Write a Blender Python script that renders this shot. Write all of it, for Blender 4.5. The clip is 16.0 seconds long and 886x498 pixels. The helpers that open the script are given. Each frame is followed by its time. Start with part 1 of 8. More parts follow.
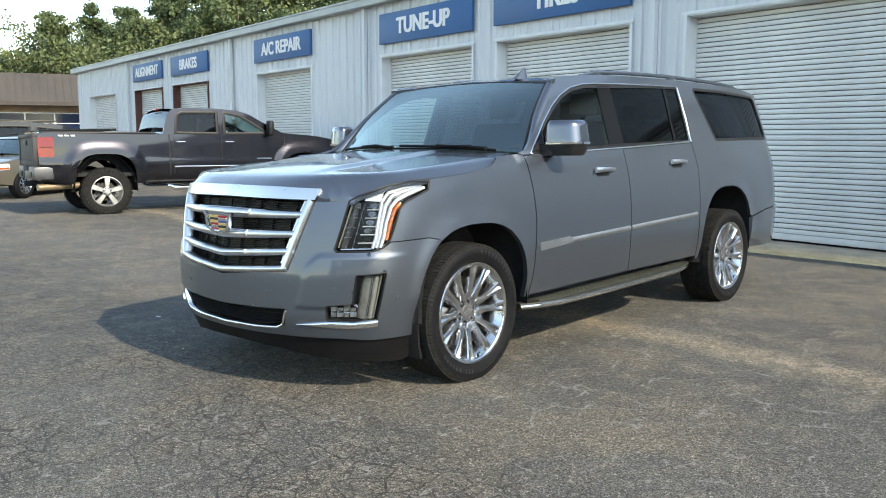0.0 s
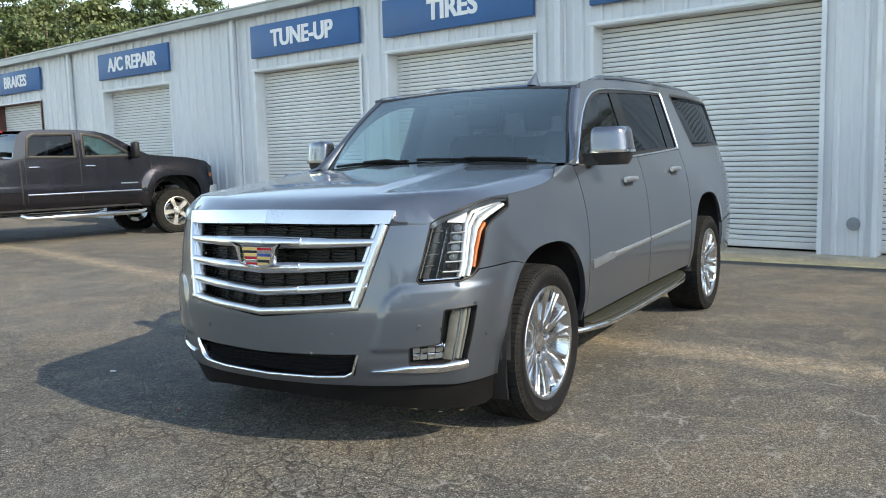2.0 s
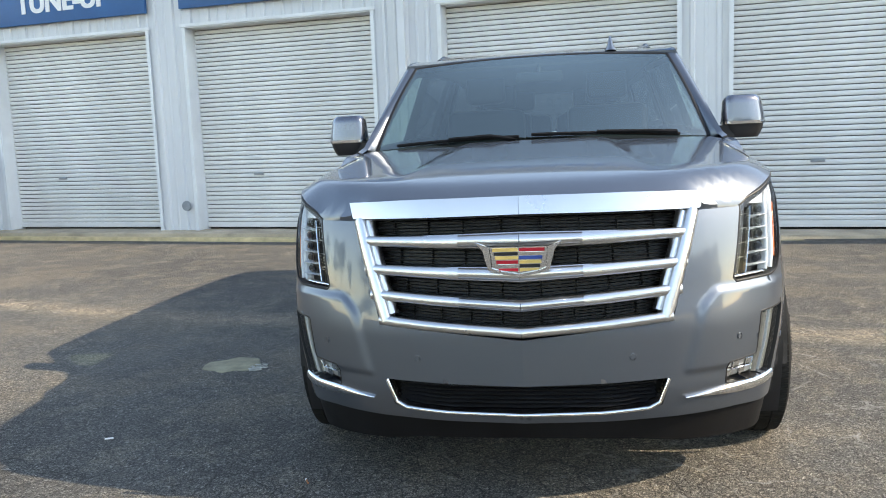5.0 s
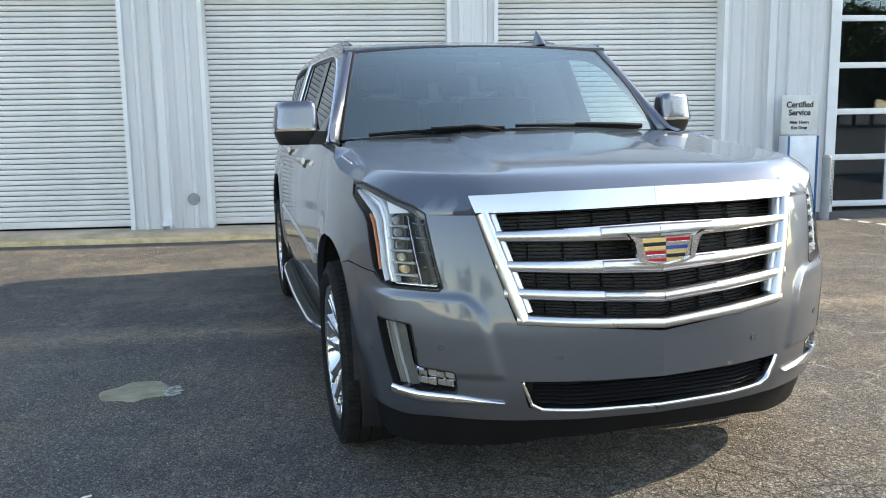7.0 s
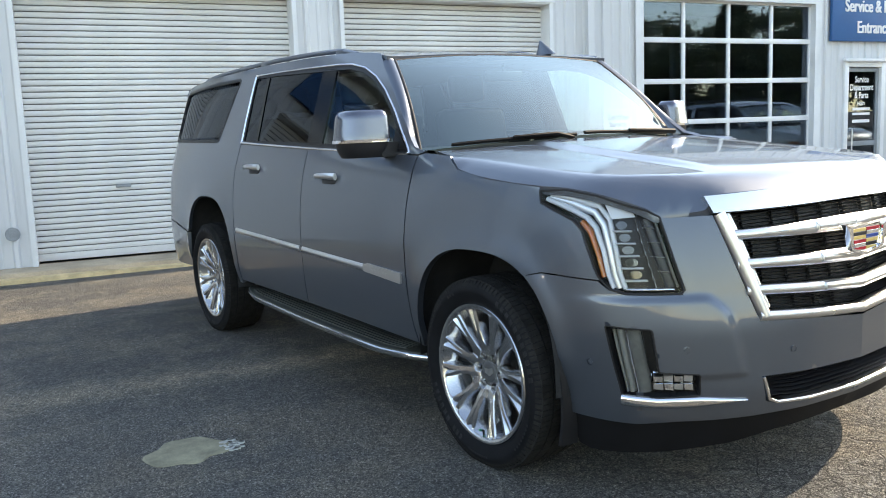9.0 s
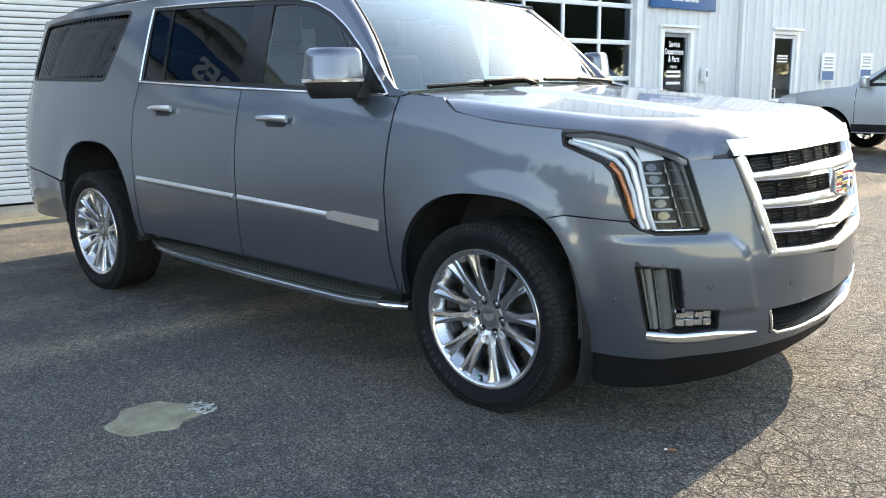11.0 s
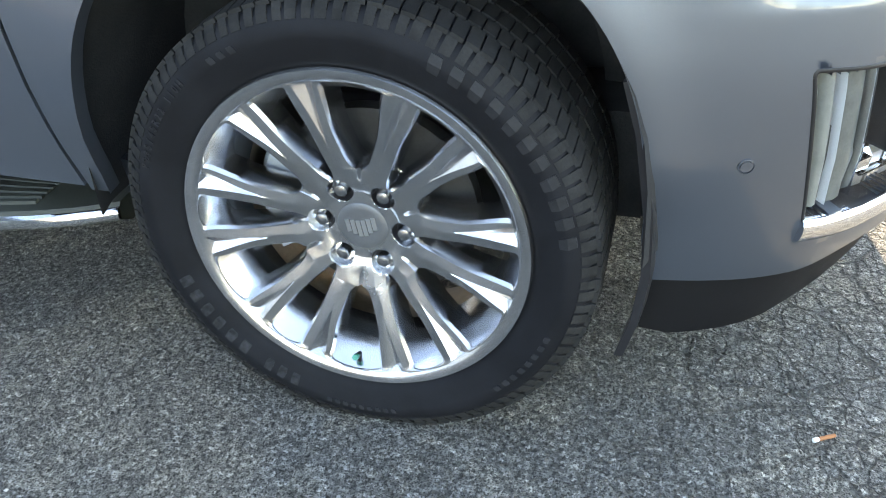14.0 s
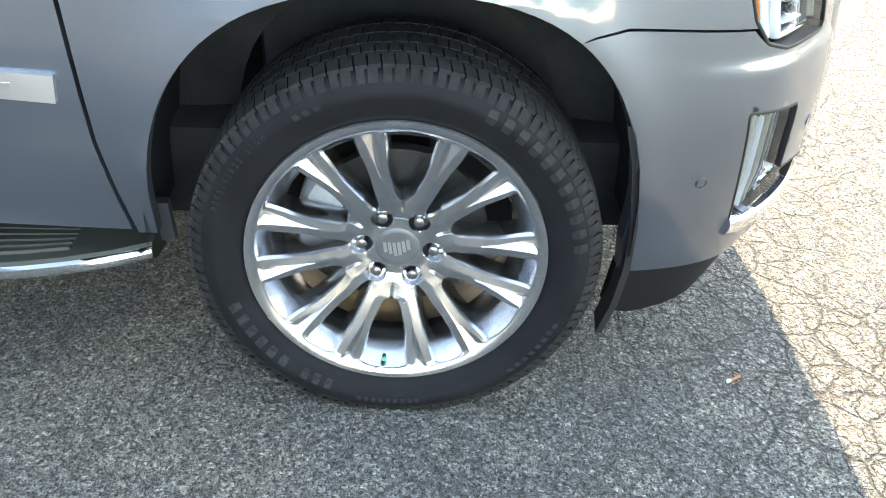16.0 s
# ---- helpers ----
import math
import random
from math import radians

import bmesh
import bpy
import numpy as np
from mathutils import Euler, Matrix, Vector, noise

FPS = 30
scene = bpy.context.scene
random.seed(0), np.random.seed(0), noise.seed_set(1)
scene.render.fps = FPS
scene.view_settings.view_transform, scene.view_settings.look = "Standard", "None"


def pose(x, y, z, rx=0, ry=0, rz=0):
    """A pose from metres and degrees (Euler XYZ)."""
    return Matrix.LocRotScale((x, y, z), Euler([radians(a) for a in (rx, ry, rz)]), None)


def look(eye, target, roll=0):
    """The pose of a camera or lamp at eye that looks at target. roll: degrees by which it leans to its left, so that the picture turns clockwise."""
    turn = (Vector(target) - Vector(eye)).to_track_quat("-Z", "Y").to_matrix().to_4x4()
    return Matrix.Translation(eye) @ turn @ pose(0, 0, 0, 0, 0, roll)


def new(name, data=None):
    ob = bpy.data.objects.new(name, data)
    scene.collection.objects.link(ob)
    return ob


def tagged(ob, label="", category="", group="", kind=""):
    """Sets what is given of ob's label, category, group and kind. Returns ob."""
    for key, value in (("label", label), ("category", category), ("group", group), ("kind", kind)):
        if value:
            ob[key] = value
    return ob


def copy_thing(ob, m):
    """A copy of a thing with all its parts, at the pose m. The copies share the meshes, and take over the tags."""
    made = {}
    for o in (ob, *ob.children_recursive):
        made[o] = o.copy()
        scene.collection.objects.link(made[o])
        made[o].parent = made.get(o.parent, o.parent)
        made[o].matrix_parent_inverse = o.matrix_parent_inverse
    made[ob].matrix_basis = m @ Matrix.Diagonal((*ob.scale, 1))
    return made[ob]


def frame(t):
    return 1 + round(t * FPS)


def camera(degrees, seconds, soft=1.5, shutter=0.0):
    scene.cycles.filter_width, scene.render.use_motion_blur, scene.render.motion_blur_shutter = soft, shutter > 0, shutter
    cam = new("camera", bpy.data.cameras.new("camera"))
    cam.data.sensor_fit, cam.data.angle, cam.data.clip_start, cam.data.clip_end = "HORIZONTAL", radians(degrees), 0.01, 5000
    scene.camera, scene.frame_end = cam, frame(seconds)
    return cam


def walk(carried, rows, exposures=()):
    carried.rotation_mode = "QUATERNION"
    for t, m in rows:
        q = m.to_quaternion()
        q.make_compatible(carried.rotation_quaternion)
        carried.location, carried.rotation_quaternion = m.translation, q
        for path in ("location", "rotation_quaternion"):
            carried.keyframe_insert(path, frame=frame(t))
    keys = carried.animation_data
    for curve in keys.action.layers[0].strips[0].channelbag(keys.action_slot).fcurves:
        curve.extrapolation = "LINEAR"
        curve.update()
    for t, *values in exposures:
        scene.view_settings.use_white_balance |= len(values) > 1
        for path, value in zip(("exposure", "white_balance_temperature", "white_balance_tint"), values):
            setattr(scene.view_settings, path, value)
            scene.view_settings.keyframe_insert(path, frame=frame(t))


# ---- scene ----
cam = camera(55.5, 16.0, soft=1.0)
# seconds, eye x y z in metres, yaw, pitch, roll in degrees
ROWS = [
    (0, 4.005, -3.516, 1.297, 42.72, -6.86, -0.24),
    (0.5, 3.702, -3.555, 1.281, 42.04, -6.01, -0.44),
    (1, 3.369, -3.652, 1.293, 39.04, -5.23, -0.79),
    (1.5, 3.038, -3.769, 1.32, 33.51, -5.63, -1.34),
    (2, 2.681, -3.809, 1.297, 30.97, -5.94, -1.96),
    (2.5, 2.288, -3.855, 1.283, 26.64, -6.43, -1.3),
    (3, 1.93, -3.917, 1.303, 22.19, -7.06, -1.35),
    (3.5, 1.526, -3.879, 1.305, 19.52, -7.29, -1.79),
    (4, 1.074, -3.914, 1.288, 16.52, -7.24, -2.02),
    (4.5, 0.651, -3.889, 1.278, 13, -7.13, -2.4),
    (4.7, 0.472, -3.834, 1.285, 11.83, -7.14, -2.67),
    (6.8, -1.267, -3.566, 1.359, -12.96, -8.65, -1.2),
    (7, -1.424, -3.487, 1.343, -14.62, -8.64, -1.64),
    (7.5, -1.859, -3.236, 1.345, -19.01, -8.09, -2.49),
    (8, -2.278, -3.079, 1.369, -23.56, -7.73, -2.84),
    (8.2, -2.42, -3.001, 1.354, -25.59, -7.61, -2.95),
    (10.3, -3.53, -2.155, 1.35, -44.38, -9.26, -1.2),
    (10.5, -3.578, -2.124, 1.351, -45.57, -9.44, -1.0),
    (11, -3.499, -2.028, 1.318, -47.85, -11.39, -1.05),
    (11.5, -3.225, -1.79, 1.25, -49.4, -12.62, -0.45),
    (12, -3.008, -1.422, 1.181, -53.59, -16.9, -0.16),
    (12.5, -2.727, -1.148, 1.166, -58.08, -20.28, -1.31),
    (13, -2.441, -0.917, 1.156, -62.82, -23.24, -0.72),
    (13.5, -2.247, -0.656, 1.13, -69.12, -27.5, -1.02),
    (14, -2.021, -0.428, 1.084, -72.93, -33.23, -2.97),
    (14.5, -1.846, -0.226, 1.042, -76.61, -40.8, -2.84),
    (15, -1.846, -0.055, 1.047, -84.98, -41.67, 0.98),
    (15.5, -2, 0.002, 1.16, -90.35, -39.88, 3.03),
    (16, -2.32, 0.009, 1.257, -92.63, -32.73, 3.31),
]
# seconds and stops: the lens opens as it nears the shaded wheel
EXPOSURES = [(0, 1.45, 7900, 5), (0.5, 1.43, 7900, 5), (1, 1.25, 7900, 5), (2, 1.42, 8150, 7), (4.5, 1.68, 8350, 9), (7, 1.75, 8550, 10), (10.5, 1.95, 8700, 10), (11.5, 2.18, 8500, 11), (12.5, 2.60, 8450, 12), (13.5, 3.05, 8700, 10), (14.5, 3.7, 9300, 10), (15, 3.92, 9500, 10), (15.5, 4.0, 9500, 10), (16, 3.65, 9400, 9)]
walk(cam, [(t, pose(x, y, z, 90 + pitch, 0, yaw) @ pose(0, 0, 0, 0, 0, roll)) for t, x, y, z, yaw, pitch, roll in ROWS], EXPOSURES)

# ---- light ----
SUN = Vector((1.52, -0.12, 1.0)).normalized()
world = bpy.data.worlds.new("sky")
scene.world = world
world.use_nodes = True
wn = world.node_tree
sky = wn.nodes.new("ShaderNodeTexSky")
sky.sky_type, sky.sun_disc = "NISHITA", False
sky.sun_elevation = math.asin(SUN.z)
sky.sun_rotation = math.atan2(SUN.x, SUN.y)
sky.dust_density, sky.ozone_density, sky.air_density = 0.25, 1.0, 0.9
wn.links.new(sky.outputs[0], wn.nodes["Background"].inputs[0])
wn.nodes["Background"].inputs[1].default_value = 0.18
lamp = bpy.data.lights.new("sun", "SUN")
lamp.energy, lamp.angle, lamp.color = 2.3, radians(0.6), (1.0, 0.95, 0.87)
sun = new("sun", lamp)
sun.matrix_world = look(SUN * 60, (0, 0, 0))
scene.view_settings.exposure = 0.0


# ---- materials ----
def nodes_of(name):
    m = bpy.data.materials.new(name)
    m.use_nodes = True
    return m, m.node_tree, m.node_tree.nodes["Principled BSDF"]


def link(t, a, b):
    t.links.new(a, b)


def noise_tex(t, scale, detail=4, rough=0.55, coords="Object", stretch=None):
    c = t.nodes.new("ShaderNodeTexCoord")
    n = t.nodes.new("ShaderNodeTexNoise")
    n.inputs["Scale"].default_value, n.inputs["Detail"].default_value, n.inputs["Roughness"].default_value = scale, detail, rough
    if stretch:
        mp = t.nodes.new("ShaderNodeMapping")
        mp.inputs["Scale"].default_value = stretch
        link(t, c.outputs[coords], mp.inputs[0])
        link(t, mp.outputs[0], n.inputs["Vector"])
    else:
        link(t, c.outputs[coords], n.inputs["Vector"])
    return n


def ramp(t, src, stops):
    r = t.nodes.new("ShaderNodeValToRGB")
    el = r.color_ramp.elements
    while len(el) < len(stops):
        el.new(0.5)
    for e, (p, c) in zip(el, stops):
        e.position = p
        e.color = (c, c, c, 1) if isinstance(c, (int, float)) else (*c, 1)
    link(t, src, r.inputs[0])
    return r


def mixc(t, fac, a, b, kind="MIX"):
    m = t.nodes.new("ShaderNodeMix")
    m.data_type, m.blend_type = "RGBA", kind
    for sock, v in ((m.inputs[0], fac), (m.inputs[6], a), (m.inputs[7], b)):
        if isinstance(v, (int, float)):
            sock.default_value = v
        elif isinstance(v, tuple):
            sock.default_value = (*v, 1)
        else:
            link(t, v, sock)
    return m.outputs[2]


def math_node(t, op, a, b=0.0, c=0.0):
    m = t.nodes.new("ShaderNodeMath")
    m.operation = op
    for sock, v in zip(m.inputs, (a, b, c)):
        if isinstance(v, (int, float)):
            sock.default_value = v
        else:
            link(t, v, sock)
    return m.outputs[0]


def bump(t, b, height, strength, dist):
    n = t.nodes.new("ShaderNodeBump")
    n.inputs["Strength"].default_value, n.inputs["Distance"].default_value = strength, dist
    link(t, height, n.inputs["Height"])
    link(t, n.outputs[0], b.inputs["Normal"])
    return n


def surface(name, col, rough=0.5, metal=0.0, var=0.12, scale=3.0, fine=60.0, relief=0.0, coat=0.0, rvar=0.1, stretch=None, shine=0.5):
    """A plain material with stains at a large scale and grain at a small one."""
    m, t, b = nodes_of(name)
    n1, n2 = noise_tex(t, scale, 5, 0.6, stretch=stretch), noise_tex(t, fine, 3, 0.6, stretch=stretch)
    dark, lite = tuple(c * (1 - var) for c in col), tuple(min(c * (1 + var), 1) for c in col)
    c1 = mixc(t, ramp(t, n1.outputs[0], [(0.32, 0), (0.68, 1)]).outputs[0], dark, lite)
    c2 = mixc(t, 0.25 * min(var * 6, 1), c1, n2.outputs[0], "OVERLAY")
    link(t, c2, b.inputs["Base Color"])
    b.inputs["Metallic"].default_value, b.inputs["Specular IOR Level"].default_value = metal, shine
    r = ramp(t, n1.outputs[0], [(0.3, max(rough - rvar * rough, 0.02)), (0.7, min(rough + rvar * rough, 1))])
    link(t, r.outputs[0], b.inputs["Roughness"])
    if coat:
        b.inputs["Coat Weight"].default_value, b.inputs["Coat Roughness"].default_value = coat, 0.03
    if relief:
        bump(t, b, n2.outputs[0], 0.5, relief)
    return m


def car_paint(name, col, flake=0.25, metal=0.55, rough=0.38):
    m, t, b = nodes_of(name)
    n1, n2 = noise_tex(t, 2500, 2, 0.7), noise_tex(t, 1.7, 4, 0.6)
    c1 = mixc(t, ramp(t, n1.outputs[0], [(0.35, 0), (0.7, 1)]).outputs[0], tuple(c * (1 - flake) for c in col), tuple(c * (1 + flake) for c in col))
    c2 = mixc(t, math_node(t, "MULTIPLY", n2.outputs[0], 0.06), c1, (0.16, 0.16, 0.16))
    link(t, c2, b.inputs["Base Color"])
    b.inputs["Metallic"].default_value, b.inputs["Roughness"].default_value = metal, rough
    b.inputs["Coat Weight"].default_value, b.inputs["Coat Roughness"].default_value, b.inputs["Coat IOR"].default_value = 1.0, 0.06, 1.5
    return m


def glass(name, tint, gloss=0.06, rough=0.0, power=4.5, sheen=(1, 1, 1)):
    """A thin pane: what is behind it shows tinted, with the sheen of its face."""
    m = bpy.data.materials.new(name)
    m.use_nodes = True
    t = m.node_tree
    t.nodes.remove(t.nodes["Principled BSDF"])
    tr, gl, mx, lw = (t.nodes.new("ShaderNode" + k) for k in ("BsdfTransparent", "BsdfGlossy", "MixShader", "LayerWeight"))
    tr.inputs[0].default_value = (*tint, 1)
    gl.inputs["Roughness"].default_value = rough
    gl.inputs["Color"].default_value = (*sheen, 1)
    lw.inputs[0].default_value = 0.5
    link(t, math_node(t, "MULTIPLY_ADD", math_node(t, "POWER", lw.outputs["Facing"], power), 0.95 - gloss, gloss), mx.inputs[0])
    link(t, tr.outputs[0], mx.inputs[1])
    link(t, gl.outputs[0], mx.inputs[2])
    link(t, mx.outputs[0], t.nodes["Material Output"].inputs[0])
    return m


PAINT = car_paint("steel_grey_metallic_paint", (0.104, 0.123, 0.155), 0.2, 0.80, 0.40)
MIRROR_CAP = car_paint("pale_steel_cap", (0.125, 0.138, 0.170), 0.1, 0.85, 0.22)
CHROME = surface("chrome", (0.83, 0.84, 0.86), 0.07, 1.0, 0.03, 4, 200)
GRILLE_CHROME = surface("bright_grille_metal", (0.66, 0.67, 0.69), 0.30, 1.0, 0.03, 4, 200)
WHEEL_METAL = surface("polished_aluminium", (0.58, 0.59, 0.61), 0.22, 1.0, 0.04, 9, 300, rvar=0.25)
SATIN = surface("satin_silver", (0.66, 0.67, 0.69), 0.34, 1.0, 0.05, 5, 200)
TRIM_BLACK = surface("black_plastic", (0.014, 0.014, 0.016), 0.45, 0, 0.25, 6, 400, 0.0004, shine=0.28)
VALANCE_BLACK = surface("dull_black_valance", (0.0065, 0.0065, 0.0075), 0.6, 0, 0.25, 6, 300, 0.0004, shine=0.15)
PIANO_BLACK = surface("gloss_black_pillar", (0.006, 0.006, 0.007), 0.15, 0, 0.1, 6, 400, shine=0.2)
GRILLE_BLACK = surface("gloss_black_grille", (0.008, 0.008, 0.009), 0.5, 0, 0.2, 6, 400)
MESH_BAR = surface("dark_gloss_mesh", (0.045, 0.046, 0.050), 0.3, 0.3, 0.2, 6, 400)
LINER = surface("wheel_well_lining", (0.030, 0.0305, 0.032), 0.85, 0, 0.3, 8, 200, 0.002, shine=0.08)
RUBBER = surface("tyre_rubber", (0.0088, 0.0092, 0.0108), 0.6, 0, 0.25, 14, 500, 0.0004, shine=0.10)
TREAD = surface("dusty_tread_rubber", (0.020, 0.0198, 0.0195), 0.85, 0, 0.35, 20, 300, 0.0008, shine=0.08)
RAISED_RUBBER = surface("scuffed_raised_rubber", (0.015, 0.0155, 0.0175), 0.6, 0, 0.3, 40, 400, 0.0003, shine=0.2)
PALE_MARK = surface("worn_pale_sidewall_mark", (0.0165, 0.0173, 0.0195), 0.65, 0, 0.7, 90, 400, 0.0003, shine=0.2)
NUT_STEEL = surface("dull_plated_nut", (0.36, 0.37, 0.385), 0.24, 1.0, 0.1, 30, 300)
CAP_GREY = surface("grey_centre_cap", (0.105, 0.108, 0.114), 0.42, 0.4, 0.1, 20, 300)
IRON = surface("cast_iron_brake", (0.05, 0.048, 0.046), 0.6, 0.5, 0.3, 20, 200, 0.0008)
DUSTY_BARREL = surface("brake_dusted_barrel", (0.35, 0.30, 0.24), 0.4, 0.8, 0.35, 10, 200)
WINDSHIELD = glass("windscreen_glass", (0.68, 0.83, 0.77), 0.20, 0.0, 3.0, (0.86, 0.97, 0.93))
SIDE_GLASS = glass("front_side_glass", (0.60, 0.72, 0.69), 0.06, sheen=(0.75, 0.78, 0.80))
DARK_GLASS = glass("privacy_glass", (0.07, 0.075, 0.085), 0.04, sheen=(0.55, 0.58, 0.62))
LENS = glass("clear_lens", (0.93, 0.95, 0.96), 0.015, 0.0, 5.5, (0.6, 0.62, 0.65))
AMBER = surface("amber_reflector", (0.42, 0.095, 0.008), 0.15, 0, 0.1, 30, 300, coat=1)
LAMP_DARK = surface("lamp_housing", (0.012, 0.0125, 0.014), 0.35, 0.0, 0.3, 20, 300, shine=0.3)
LAMP_WHITE = surface("light_guide", (0.56, 0.58, 0.61), 0.2, 0.0, 0.04, 20, 300, coat=1)
LAMP_GREY = surface("smoky_grey_plate", (0.11, 0.111, 0.105), 0.3, 0, 0.2, 30, 300, shine=0.4)
LAMP_SMOKE = surface("smoked_lens_block", (0.030, 0.032, 0.035), 0.3, 0.0, 0.3, 20, 300, shine=0.4)
LAMP_CREAM = surface("smoky_light_guide", (0.19, 0.19, 0.175), 0.3, 0.0, 0.1, 20, 300, shine=0.4)
LEATHER = surface("dark_leather", (0.008, 0.009, 0.011), 0.5, 0, 0.2, 5, 200, 0.001)
CABIN = surface("cabin_trim", (0.011, 0.0125, 0.015), 0.6, 0, 0.2, 4, 200)
HEADLINER = surface("headliner_cloth", (0.07, 0.075, 0.08), 0.9, 0, 0.08, 4, 300)
RED = surface("red_enamel", (0.36, 0.012, 0.025), 0.4, 0, 0.05, 30, 200, shine=0.2)
GOLD = surface("gold_enamel", (0.60, 0.42, 0.14), 0.4, 0.0, 0.05, 30, 200, shine=0.2)
NAVY = surface("blue_enamel", (0.03, 0.07, 0.26), 0.4, 0, 0.05, 30, 200, shine=0.2)
STEP_TREAD = surface("ribbed_step_rubber", (0.019, 0.021, 0.015), 0.6, 0, 0.3, 5, 300, 0.001)


def wall_metal():
    m, t, b = nodes_of("white_painted_sheet_metal")
    n1 = noise_tex(t, 0.9, 6, 0.65, stretch=(1, 1, 0.12))
    n2 = noise_tex(t, 14, 4, 0.6, stretch=(1, 1, 0.08))
    c = mixc(t, ramp(t, n1.outputs[0], [(0.35, 0), (0.75, 1)]).outputs[0], (0.66, 0.672, 0.69), (0.58, 0.60, 0.625))
    c = mixc(t, math_node(t, "MULTIPLY", ramp(t, n2.outputs[0], [(0.55, 0), (0.8, 1)]).outputs[0], 0.35), c, (0.42, 0.44, 0.45))
    link(t, c, b.inputs["Base Color"])
    b.inputs["Roughness"].default_value = 0.42
    return m


WALL = wall_metal()
TRIM_WHITE = surface("white_trim_paint", (0.70, 0.72, 0.74), 0.4, 0, 0.08, 2, 80)
SHUTTER = surface("off_white_roll_shutter", (0.68, 0.675, 0.665), 0.45, 0, 0.10, 1.2, 40, stretch=(1, 1, 3))
SHUTTER_GAP = surface("dark_shutter_joint", (0.14, 0.14, 0.135), 0.7, 0, 0.2, 3, 50)
EAVE = surface("grey_eave_trim", (0.42, 0.43, 0.42), 0.45, 0, 0.12, 1.5, 50)
SIGN_BLUE = surface("blue_sign_panel", (0.017, 0.108, 0.285), 0.5, 0, 0.10, 1.5, 60)
SIGN_WHITE = surface("white_sign_letters", (0.80, 0.80, 0.80), 0.5, 0, 0.04, 5, 60)
STEEL_RED = surface("red_oxide_steel", (0.10, 0.035, 0.028), 0.6, 0, 0.25, 4, 80)
FRAME_WHITE = surface("white_aluminium_frame", (0.74, 0.75, 0.76), 0.35, 0, 0.05, 4, 100)
DOOR_GLASS = glass("shop_glass", (0.55, 0.60, 0.66), 0.08, 0.0, 5.0, (0.75, 0.88, 1.0))
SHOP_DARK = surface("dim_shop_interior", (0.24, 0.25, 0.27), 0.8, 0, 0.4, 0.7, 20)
CONCRETE = surface("worn_concrete", (0.44, 0.36, 0.26), 0.85, 0, 0.25, 2.5, 70, 0.003)
KERB_YELLOW = surface("faded_yellow_kerb_paint", (0.56, 0.44, 0.25), 0.8, 0, 0.25, 6, 60, 0.003)
GREY_PAINT = surface("grey_utility_paint", (0.25, 0.27, 0.29), 0.5, 0, 0.15, 6, 80)


